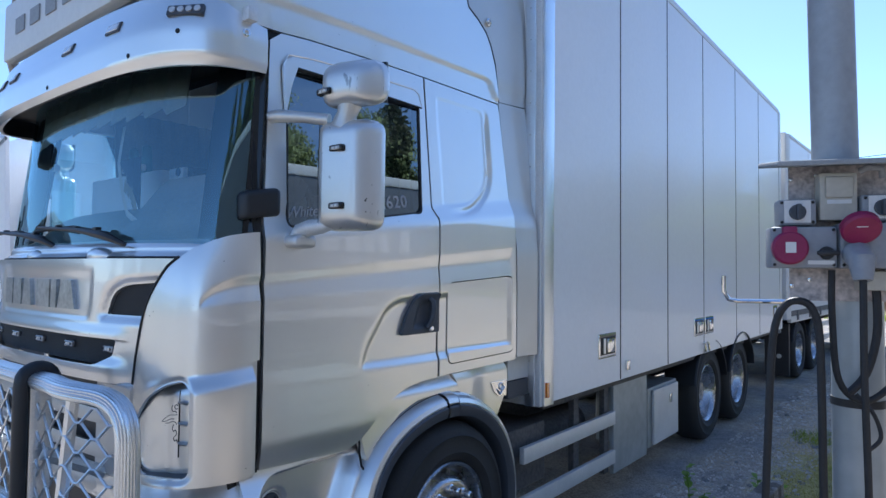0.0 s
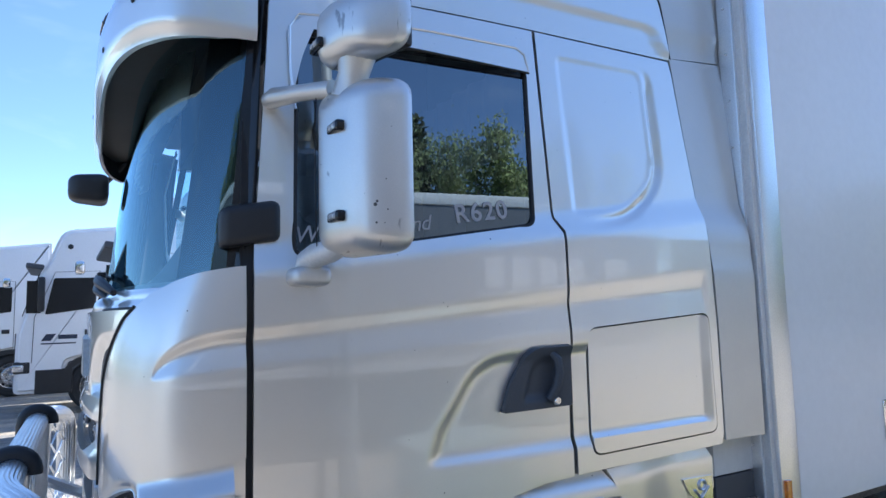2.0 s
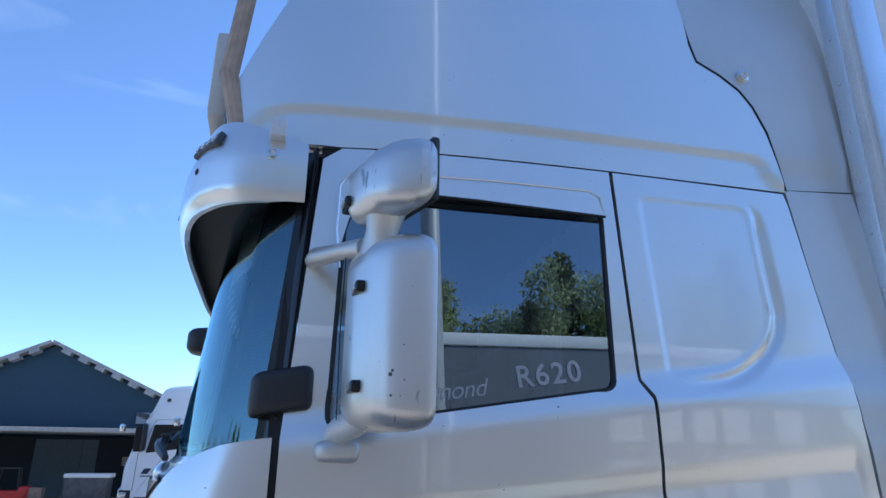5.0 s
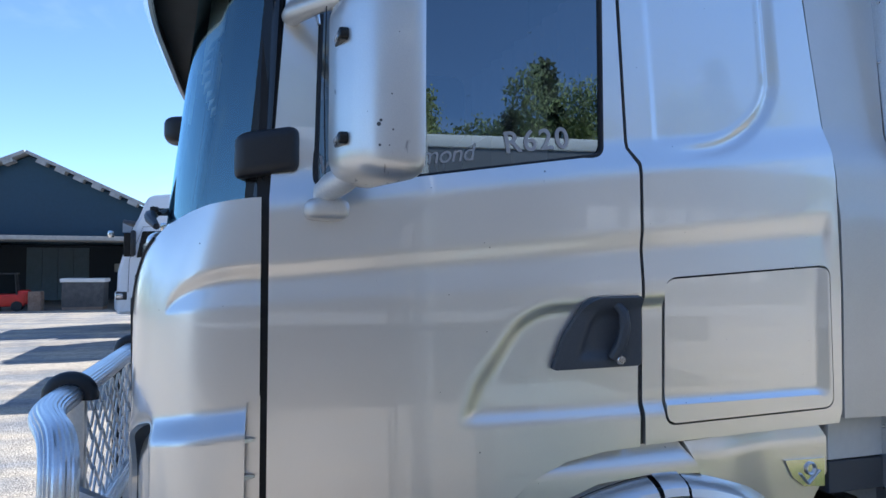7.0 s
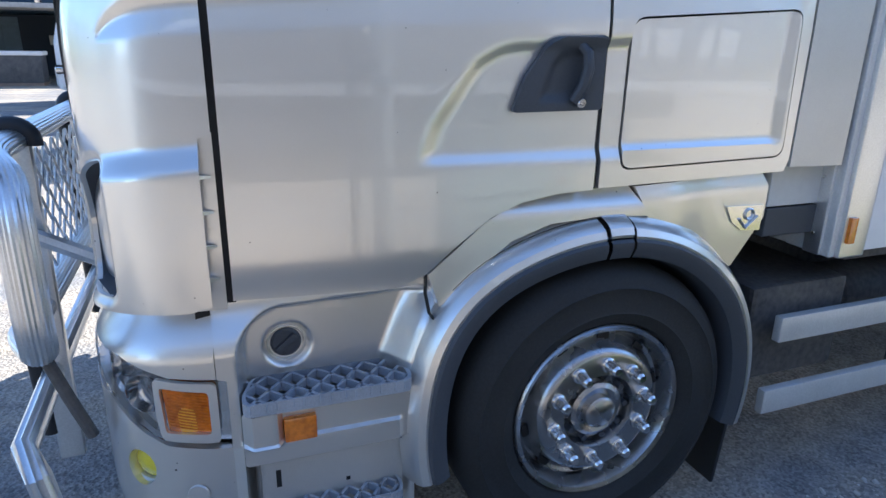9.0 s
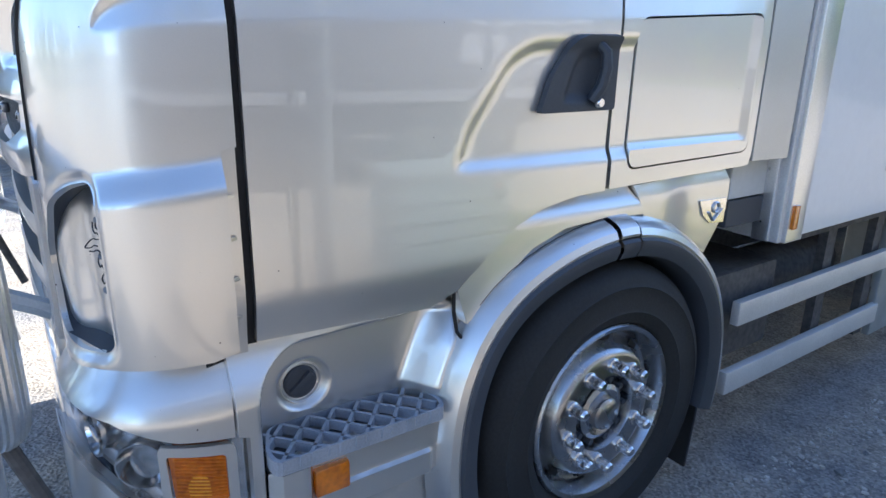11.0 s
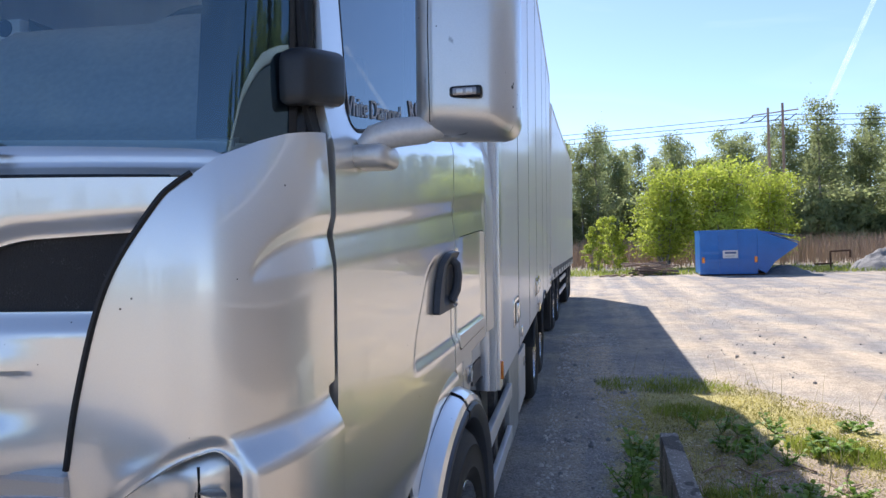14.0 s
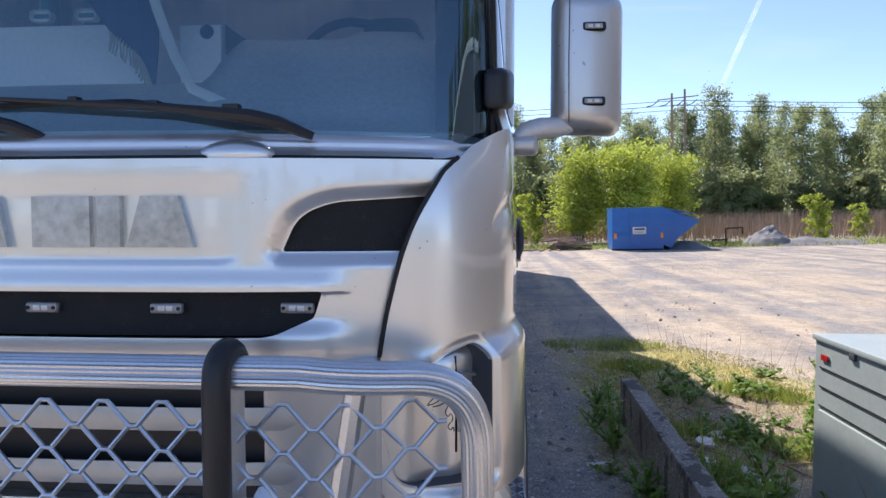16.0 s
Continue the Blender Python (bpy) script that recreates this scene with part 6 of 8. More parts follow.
bar = part("bull_bar", tube(bmesh.new(), [Vector((XC, BY, 1.352))] + [Vector((-0.55, BY, 1.352))] + bend([(-0.50, 1.352), (-0.158, 1.325), (-0.150, 0.875), (-0.50, 0.845)], [0.0, 0.14, 0.12, 0.0]) + [Vector((XC, BY, 0.845))] + [Vector((2 * XC - p.x, p.y, p.z)) for p in reversed(bend([(-0.50, 1.352), (-0.158, 1.325), (-0.150, 0.875), (-0.50, 0.845)], [0.0, 0.14, 0.12, 0.0]))] + [Vector((XC, BY, 1.352))], 0.034, 48, 0.055, 1.25, False, (0, 1, 0)), ALU, truck, "fluted aluminium bull bar with mesh infill", 14)
for s in (1, -1):
    x = XC + s * 0.525
    up = part("upright", boxes((x - 0.020, x + 0.020, BY - 0.03, BY + 0.045, 0.30, 1.366), bevel=0.008), ALU, bar, "aluminium upright")
    sleeve = [Vector((x, BY + 0.052 * math.sin(q), 1.345 + 0.050 * math.cos(q))) for q in [radians(100 - 15 * k) for k in range(12)]] + [Vector((x, BY - 0.052, z)) for z in (1.33, 1.2, 0.80)] + [Vector((x, BY - 0.04, 0.40))]
    part("rubber_sleeve", tube(bmesh.new(), sleeve, 0.027, 16), BLACK, up, "black rubber sleeve", 60)
    part("brace", tube(bmesh.new(), [(XC + s * 0.785, sweep(XC + 0.785) + 0.012, 1.338), (XC + s * 0.712, sweep(XC + 0.712) + 0.012, 0.86)], 0.022, 16, 0.08), ALU, bar, "fluted aluminium brace")
    part("stay", tube(bmesh.new(), [(XC + s * 0.60, BY, 1.10), (XC + s * 0.60, -0.02, 1.0), (XC + s * 0.60, 0.05, 0.95)], 0.024, 16, 0.08), ALU, bar, "fluted stay to the front panel")
    part("lower_tube", tube(bmesh.new(), [(XC + s * 0.525, BY, 0.62), (XC + s * 0.95, BY, 0.60), (XC + s * 1.02, BY + 0.04, 0.56), (XC + s * 1.03, BY + 0.08, 0.30)], 0.032, 24, 0.10, 1.25), ALU, bar, "fluted lower tube")
    part("bracket", tube(bmesh.new(), [(XC + s * 0.93, sweep(XC + 0.93) + 0.01, 0.86), (XC + s * 0.93, BY + 0.12, 0.72), (XC + s * 0.93, BY + 0.16, 0.60)], 0.016, 10), CHASSIS, bar, "dark bracket")
part("cross_tube", tube(bmesh.new(), [(XC - 0.525, BY, 0.62), (XC + 0.525, BY, 0.62)], 0.032, 24, 0.10, 1.25), ALU, bar, "fluted cross tube")


def limit(x, z):
    """Whether the mesh infill reaches here, inside the bar's rounded ends."""
    d = abs(x - XC)
    return d < 1.0 - 0.10 * ease((z - 1.24) / 0.12) and 0.87 < z < 1.330


CELL_W, CELL_H = 0.125, 0.100
for row in range(10):
    z0 = 0.84 + row * CELL_H / 2
    pts = []
    run = []
    for k in range(-20, 21):
        up = (k + row) % 2 == 0
        x = -1.04 + k * CELL_W / 2
        z = z0 + (CELL_H / 2 if up else 0.0)
        for q in ((x - 0.009, z), (x + 0.009, z)):
            if limit(*q):
                run.append(Vector((q[0], sweep(q[0]) - 0.004 + 0.004 * (row % 2), q[1])))
            elif run:
                pts.append(run)
                run = []
    if run:
        pts.append(run)
    for r in pts:
        if len(r) > 2:
            part("mesh_wire", tube(bmesh.new(), r, 0.0050, 6), ALU, bar)


# ---- trailer ----
trailer = thing("trailer", (0, 0, 0), "white box trailer with dark lashing rail behind the truck", "trailer")
for k, (a, b) in enumerate(((0.10, 1.6), (1.6, 3.1), (3.1, 4.6), (4.6, 6.1), (6.1, 7.6), (7.6, 9.1))):
    part("box_panel", boxes((-0.05, 0.0, a + 0.012, b - 0.012, 1.22, 4.12), bevel=0.006), WHITE, trailer, "white trailer side panel")
    part("joint_strip", boxes((-0.045, -0.006, b - 0.012, b + 0.012, 1.22, 4.12)), GREY_PLASTIC, trailer)
part("box_core", boxes((-2.48, -0.04, 0.06, 9.1, 1.10, 4.10)), SEAL, trailer)
part("corner_post", boxes((-0.16, 0.006, -0.24, 0.10, 1.08, 4.16), bevel=0.025), WHITE_SOFT, trailer, "rounded white corner post")
part("box_front", boxes((-2.40, -0.16, -0.22, 0.08, 1.08, 4.14), bevel=0.01), WHITE_SOFT, trailer, "white trailer front wall")
part("top_rail", boxes((-0.08, 0.008, 0.02, 9.15, 4.12, 4.18), bevel=0.01), ALU_RAIL, trailer)
part("roof", boxes((-2.5, -0.06, 0.02, 9.15, 4.11, 4.165)), WHITE_SOFT, trailer, "white trailer roof")
part("lashing_rail", boxes((-0.05, 0.008, 0.10, 9.1, 1.13, 1.218), bevel=0.008), GREY_PLASTIC, trailer, "dark lashing rail")
for k in range(9):
    part("lashing_plate", boxes((-0.01, 0.016, 0.5 + k, 0.62 + k, 1.05, 1.22), bevel=0.006), GREY_PLASTIC, trailer)
part("bottom_rail", boxes((-0.06, 0.003, 0.08, 9.12, 1.02, 1.125), bevel=0.01), WHITE_SOFT, trailer, "white bottom rail")
part("rear_frame", boxes((-2.5, 0.006, 9.1, 9.16, 1.0, 4.15), bevel=0.01), ALU_RAIL, trailer)
part("chassis", boxes((-1.7, -0.7, 0.3, 9.0, 0.72, 1.02)), CHASSIS, trailer, "dark trailer chassis")
for z in (0.50, 0.78):
    part("side_rail", boxes((-0.09, -0.06, 2.9, 5.9, z, z + 0.09), bevel=0.006), ALU_RAIL, trailer, "aluminium side guard rail")
part("dolly_guard", boxes((-0.42, -0.05, 0.15, 0.22, 0.12, 1.0), bevel=0.01), BLACK, trailer, "black front mud flap")
for k in range(2):
    part("guard_light", lathe(bmesh.new(), [(0.04, 0), (0.03, 0.02), (0, 0.024)], 16, Matrix.Translation((-0.2, 0.15, 0.45 + 0.42 * k)) @ Matrix.Rotation(radians(-90), 4, "Z")), LAMP_WHITE, trailer)
for y in (0.95, 2.25, 6.6, 7.9):
    wheel(trailer, y, True, -0.06, "trailer wheel with deep bright rim")
    wheel(trailer, y, True, -2.40, "trailer wheel with deep bright rim", True)
    part("mudguard", arch(0.3, 2.85, [(0.07, -0.05), (0.075, -0.03), (0.085, -0.03), (0.09, -0.40)], 20), BLACK, trailer).matrix_basis = Matrix.Translation((0, y - HUB[0], 0))
part("drawbar", boxes((-1.3, -1.1, -1.6, 0.4, 0.55, 0.7), bevel=0.02), CHASSIS, trailer, "dark drawbar")
trailer.matrix_basis = Matrix.Translation((-0.135, 10.45, 0)) @ Matrix.Rotation(radians(-1.2), 4, "Z") @ Matrix.Diagonal((1, 1, 0.98, 1))


# ---- vegetation ----
def leaf_cloud(bm, centres, count, spread, size, rng, droop=0.0):
    for c, s in centres:
        for _ in range(count):
            d = Vector((rng.gauss(0, 1), rng.gauss(0, 1), rng.gauss(0, 0.8))) * spread * s * 0.6
            p = c + d - Vector((0, 0, droop * d.length))
            n = Vector((rng.uniform(-1, 1), rng.uniform(-1, 1), rng.uniform(-0.3, 1))).normalized()
            t = n.orthogonal().normalized()
            t.rotate(Matrix.Rotation(rng.uniform(0, 6.28), 3, n))
            b = n.cross(t)
            w = size * rng.uniform(0.6, 1.3)
            q = [p + t * w, p + b * w * 0.6, p - t * w, p - b * w * 0.6]
            bm.faces.new([bm.verts.new(v) for v in q])


def make_tree(name, height, crown_from, width, seed, leaf, label, category, limbs=16, clumps=5, count=26, size=0.16, stems=1, trunk_r=0.13, group="", droop=0.2, loose=0.20):
    rng = random.Random(seed)
    root = thing(name, (0, 0, 0), label, category, group)
    tb, centres = bmesh.new(), []
    for s in range(stems):
        lean = Vector((rng.uniform(-1, 1), rng.uniform(-1, 1), 0)) * (0.10 if stems == 1 else 0.42) * height * (0.35 if stems == 1 else 0.55)
        base = Vector((rng.uniform(-0.3, 0.3), rng.uniform(-0.3, 0.3), 0)) * (stems > 1)
        h = height * rng.uniform(0.82, 1.0) if stems > 1 else height
        spine = [base + lean * (t ** 1.5) + Vector((rng.uniform(-1, 1), rng.uniform(-1, 1), 0)) * 0.02 * height * t + Vector((0, 0, h * t)) for t in [k / 8 for k in range(9)]]
        tube(tb, spine, [trunk_r * (1 - 0.92 * k / 8) * (1 if stems == 1 else 0.45) for k in range(9)], 7)
        for k in range(limbs // stems if stems > 1 else limbs):
            t = crown_from + (1 - crown_from) * ((k + rng.random()) / max(1, limbs // stems if stems > 1 else limbs)) * 0.97
            i = min(7, int(t * 8))
            o = spine[i].lerp(spine[i + 1], t * 8 - i)
            a = rng.uniform(0, 6.28)
            reach = width * (1.0 - 0.75 * max(0, (t - crown_from) / (1 - crown_from)) ** 1.3) * rng.uniform(0.5, 1.0)
            tip = o + Vector((math.cos(a) * reach, math.sin(a) * reach, reach * rng.uniform(0.15, 0.75)))
            tube(tb, [o, o.lerp(tip, 0.5) + Vector((0, 0, 0.06 * reach)), tip], [trunk_r * 0.28, trunk_r * 0.16, trunk_r * 0.05], 5)
            for c in range(clumps):
                f = rng.uniform(0.35, 1.1)
                centres.append((o.lerp(tip, f) + Vector((rng.gauss(0, 1), rng.gauss(0, 1), rng.gauss(0, 1))) * 0.13 * width, rng.uniform(0.5, 1.1)))
        centres.append((spine[-1], 0.6))
    part("trunk", tb, BARK, root, "", 60)
    cb = bmesh.new()
    leaf_cloud(cb, centres, count, loose * width, size, rng, droop)
    part("crown", cb, leaf, root, "", 180)
    return root


def spread(root, places, rng, lo=0.85, hi=1.15, wide=1.0):
    """Stands the thing at the first place and copies at the others."""
    for k, (x, y) in enumerate(places):
        m = on_ground(x, y, rng.uniform(0, 360))
        s = rng.uniform(lo, hi)
        if k == 0:
            root.matrix_basis = m @ Matrix.Diagonal((s * wide, s * wide, s, 1))
        else:
            c = copy_thing(root, m)
            c.matrix_basis = m @ Matrix.Diagonal((s * wide, s * wide, s, 1))


rng = random.Random(5)
kinds = [make_tree("birch", 13.0, 0.09, 2.3, 11 + k, LEAF_FAR, "tall birch with light spring leaves at the wood's edge, with added copies out of view", "tree", 36, 6, 30, 0.105, 1, 0.14, "birch wood", 0.25, 0.30) for k in range(4)]
spots, near_spots = [[] for _ in kinds], [[] for _ in kinds]
for k in range(88):
    x = -28 + 1.0 * k + rng.uniform(-0.9, 0.9)
    y = 62 + rng.uniform(-3, 9) + (6 if k % 3 == 0 else 0)
    spots[k % 4].append((x, y))
for k in range(30):
    spots[k % 4].append((-24 + 3.0 * k + rng.uniform(-1, 1), 76 + rng.uniform(-3, 4)))
for k in range(84):
    near_spots[k % 4].append((19 + rng.uniform(0, 5), -20 + 0.52 * k + rng.uniform(-1, 1)))
for root, places, close in zip(kinds, spots, near_spots):
    spread(root, places, rng, 0.72, 1.02, 1.1)
    # the row at y -33 is added unseen, to dim the front panel's reflections
    for x, y in close + [(-34 + 2.7 * k + rng.uniform(-1, 1), -33 + rng.uniform(-4, 4)) for k in range(len(close))][kinds.index(root)::2]:
        m = on_ground(x, y, rng.uniform(0, 360))
        copy_thing(root, m).matrix_basis = m @ Matrix.Diagonal((0.68, 0.68, rng.uniform(0.74, 1.0) * (0.55 if y < -25 else 1.0), 1))
spruce = thing("spruce", (0, 0, 0), "dark slender spruce beside the yard", "tree", "spruces")
tb, cb, r2 = bmesh.new(), bmesh.new(), random.Random(3)
tube(tb, [(0, 0, 0), (0.05, 0, 6), (0, 0.05, 13)], [0.16, 0.10, 0.02], 7)
cents = []
for k in range(110):
    t = (k + r2.random()) / 110
    reach = (1.9 * (1 - t) + 0.15) * r2.uniform(0.5, 1)
    a = r2.uniform(0, 6.28)
    for f in (0.35, 0.7, 1.0):
        cents.append((Vector((math.cos(a) * reach * f, math.sin(a) * reach * f, 1.2 + 12 * t - 0.35 * reach * f)), 0.5))
leaf_cloud(cb, cents, 10, 0.55, 0.16, r2, 0.3)
part("trunk", tb, BARK, spruce)
part("crown", cb, SPRUCE, spruce, "", 180)
spread(spruce, [(18 + r2.uniform(-1, 4), -16 + 4.5 * k + r2.uniform(-2, 2)) for k in range(9)], r2, 0.7, 1.1)

bush = make_tree("willow_bush", 6.0, 0.10, 1.5, 41, LEAF_BUSH, "large bright green willow bush at the yard's edge", "bush", 110, 5, 26, 0.070, 12, 0.10, "willow bushes", 0.0, 0.30)
spread(bush, [(7.6, 36.0), (4.9, 36.8), (10.4, 38.0)], random.Random(8), 0.86, 1.0, 1.3)
bush2 = make_tree("small_willow", 3.2, 0.10, 0.75, 43, LEAF_BUSH, "small bright green willow shrub", "bush", 34, 6, 22, 0.07, 5, 0.07, "willow shrubs", 0.0)
spread(bush2, [(1.0, 33.5), (2.2, 36.5), (17.2, 34.0), (21.5, 38.0), (26, 40)], random.Random(9), 0.6, 1.0)
under = make_tree("undergrowth", 3.4, 0.05, 1.6, 47, LEAF_FAR, "low dark undergrowth below the birches", "bush", 40, 6, 16, 0.16, 6, 0.07, "undergrowth", 0.0)
spread(under, [(-22 + 2.1 * k + rng.uniform(-1, 1), 60.5 + rng.uniform(-2.5, 4)) for k in range(34)], rng, 0.9, 1.6)


def blades(name, places, height, width, material, label, category, seed, lean=0.25):
    rr, bm = random.Random(seed), bmesh.new()
    for x, y in places:
        h = height * rr.uniform(0.45, 1.15)
        a = rr.uniform(0, 6.28)
        w = width * rr.uniform(0.6, 1.2)
        z = gz(x) - 0.01
        dx, dy = math.cos(a) * w, math.sin(a) * w
        tip = Vector((x + rr.gauss(0, lean) * h, y + rr.gauss(0, lean) * h, z + h))
        mid = Vector((x, y, z)).lerp(tip, 0.55) + Vector((0, 0, 0.08 * h))
        v = [bm.verts.new(p) for p in ((x - dx, y - dy, z), (x + dx, y + dy, z), mid + Vector((dx, dy, 0)) * 0.7, mid - Vector((dx, dy, 0)) * 0.7, tip)]
        bm.faces.new(v[:4])
        bm.faces.new((v[3], v[2], v[4]))
    return solid(name, bm, material, label, category, kind="stuff", angle=180)


rr = random.Random(21)
blades("reeds", [(rr.uniform(-22, 50), rr.uniform(37.5, 59)) for _ in range(26000)], 1.7, 0.018, REED, "dry brown reed bed behind the yard", "reeds", 22, 0.10)
blades("far_grass", [(rr.uniform(-16, 40), 29.6 + abs(rr.gauss(0, 3.2))) for _ in range(16000)], 0.22, 0.016, GRASS, "green grass verge along the yard's edge", "grass", 23, 0.5)

# near verge: grass, moss and weeds beside the low wall
def verge(n, seed, keep, start=0.6):
    r, out = random.Random(seed), []
    while len(out) < n:
        x, y = r.uniform(0.5, 5.2), r.uniform(start, 8.2)
        edge = 0.86 - 0.35 * ease((y - 3.9) / 2.0) if y > 3.8 else 1.05
        far = 4.6 - 0.42 * max(0, y - 1.5) + 0.5 * noise.noise((x, y, 0))
        if r.random() < ease((y - 5.0) / 3.0):
            continue
        if edge < x < far and keep(noise.noise((x * 1.1, y * 1.1, seed)), r):
            out.append((x, y))
    return out


blades("moss_grass", verge(24000, 31, lambda v, r: v > -0.05 or r.random() < 0.25, 2.6), 0.028, 0.005, leaves(mat("mossy_turf", (0.35, 0.34, 0.09), 0.9, 0.0, grain=3, var=0.35, tint=(0.50, 0.44, 0.15), stain=1.5), 0.3), "short yellow-green mossy turf on the verge", "grass", 32, 0.7)
blades("verge_grass", verge(8200, 33, lambda v, r: v > 0.22, 2.4), 0.09, 0.004, GRASS, "tufts of green grass on the verge", "grass", 34, 0.5)
blades("dry_stalks", verge(420, 35, lambda v, r: True), 0.42, 0.0025, DRYGRASS, "thin dry grass stalks on the verge", "grass", 36, 0.3)


rl, vs, fs = random.Random(37), [], []
for k in range(4200):
    x, y = rl.uniform(1.06, 2.9), rl.uniform(1.0, 5.2)
    if noise.noise((x * 1.6, y * 1.6, 9.0)) < -0.18:
        continue
    a, s, q = rl.uniform(0, 6.28), rl.uniform(0.006, 0.026), rl.uniform(0.15, 0.5)
    o, z = len(vs), gz(x) + rl.uniform(0.002, 0.012)
    ux, uy = math.cos(a) * s, math.sin(a) * s
    vs += [(x - ux, y - uy, z), (x + uy * q, y - ux * q, z + rl.uniform(0, 0.006)), (x + ux, y + uy, z + rl.uniform(-0.004, 0.008)), (x - uy * q, y + ux * q, z + rl.uniform(0, 0.006))]
    fs.append((o, o + 1, o + 2, o + 3))
me = bpy.data.meshes.new("leaf_litter")
me.from_pydata(vs, [], fs)
me.materials.append(mat("leaf_litter", (0.24, 0.19, 0.14), 0.9, 0.0, grain=14, var=0.4, tint=(0.60, 0.54, 0.44), stain=5))
tagged(new("leaf_litter", me), "dry leaves, bark and straw scattered on soil", "litter", kind="stuff")
blades("tall_grass", [(rr.gauss(1.22, 0.09), rr.gauss(2.15, 0.35)) for _ in range(260)], 0.34, 0.004, GRASS, "tall light green grass blades beside the low wall", "grass", 38, 0.35)


def weed(name, x, y, height, leaves, size, seed, label, category="plant", stems=3, span=0.10):
    r = random.Random(seed)
    root = thing(name, (0, 0, 0), label, category, "weeds")
    sb, lb = bmesh.new(), bmesh.new()
    for s in range(stems):
        a, l = r.uniform(0, 6.28), r.uniform(0.4, 1.0) * span
        h = height * r.uniform(0.65, 1.0)
        sp = [Vector((math.cos(a) * l * t, math.sin(a) * l * t, h * t)) for t in (0, 0.35, 0.7, 1.0)]
        tube(sb, sp, [0.006, 0.005, 0.004, 0.002], 5)
        for k in range(leaves):
            t = 0.2 + 0.8 * (k + r.random()) / leaves
            i = min(2, int(t * 3))
            o = sp[i].lerp(sp[i + 1], min(1, t * 3 - i))
            d = Vector((r.uniform(-1, 1), r.uniform(-1, 1), r.uniform(-0.2, 0.7))).normalized()
            w = d.cross(Vector((0, 0, 1))).normalized() * size * 0.42
            L = size * r.uniform(0.7, 1.3)
            m = o + d * L * 0.5 + Vector((0, 0, 0.10 * L))
            e = o + d * L - Vector((0, 0, 0.12 * L))
            v = [lb.verts.new(p) for p in (o, o + d * L * 0.28 + w * 0.8, m + w, e, m - w, o + d * L * 0.28 - w * 0.8, m)]
            lb.faces.new((v[0], v[1], v[2], v[6]))
            lb.faces.new((v[2], v[3], v[6]))
            lb.faces.new((v[0], v[6], v[4], v[5]))
            lb.faces.new((v[6], v[3], v[4]))
    part("stem", sb, LEAF_NEAR, root)
    part("foliage", lb, LEAF_NEAR, root, "", 60)
    root.matrix_basis = on_ground(x, y, r.uniform(0, 360))
    return root


weed("sapling", 0.70, 2.92, 0.82, 15, 0.060, 51, "young leafy sapling growing beside the low wall", "sapling", 1, 0.06)
weed("sapling", 0.76, 3.10, 0.42, 16, 0.060, 52, "young leafy sapling growing beside the low wall", "sapling", 3, 0.12)
for k in range(92):
    r = random.Random(60 + k)
    x, y = (r.uniform(1.1, 1.72), r.uniform(1.3, 2.7)) if k < 30 else (r.uniform(1.3, 3.2), r.uniform(3.2, 5.4)) if k < 66 else (r.uniform(1.7, 3.4), r.uniform(2.5, 3.6)) if k < 80 else (r.uniform(0.62, 0.86), r.uniform(2.0, 4.6))
    weed("weed", x, y, r.uniform(0.07, 0.20) * (1.35 if k < 30 else 1.0), 8, r.uniform(0.035, 0.070), 60 + k, "leafy green weed on the verge", "plant", 5, 0.16)

# ---- low wall, cabinet, litter ----
bm = bmesh.new()
box(bm, 0.905, 1.025, 1.0, 3.78, -0.05, 0.362, 0.012)
bmesh.ops.subdivide_edges(bm, edges=[e for e in bm.edges if e.calc_length() > 1], cuts=40, use_grid_fill=True)
for v in bm.verts:
    v.co += Vector((noise.noise(v.co * 9), noise.noise(v.co * 9 + Vector((5, 0, 0))), noise.noise(v.co * 11))) * 0.004
for v in bm.verts:
    v.co.x += 0.026 * (v.co.y - 3.78)
solid("low_wall", bm, scratched(CONCRETE, 9, (1.0, 1.0, 0.12), (0.055, 0.050, 0.042), 0.8, 0.50), "low weathered concrete wall beside the gravel", "wall", angle=40)

cabinet = thing("cable_cabinet", (1.95, 1.95, 0), "grey galvanised steel cable cabinet on the verge", "cabinet")
CABINET = mat("green_grey_enamel", (0.40, 0.47, 0.46), 0.42, 0.1, grain=40, var=0.08, stain=5)
part("body", boxes((1.745, 2.19, 1.50, 2.40, 0.0, 0.955), bevel=0.006), CABINET, cabinet)
part("lid", boxes((1.730, 2.205, 1.485, 2.415, 0.952, 0.985), bevel=0.008), CABINET, cabinet, "grey sloping lid")
for z in (0.80, 0.69, 0.58):
    part("door_groove", boxes((1.738, 1.748, 1.56, 2.34, z, z + 0.008)), SEAL, cabinet)
part("door_panel", boxes((1.736, 1.750, 1.56, 2.34, 0.08, 0.56), bevel=0.006), CABINET, cabinet, "ribbed steel door")
part("warning_label", boxes((1.734, 1.742, 2.25, 2.32, 0.85, 0.882)), RED_LENS, cabinet, "small red label")
part("lid_catch", boxes((1.730, 1.746, 1.98, 2.03, 0.915, 0.95), bevel=0.004), GREY_PLASTIC, cabinet)

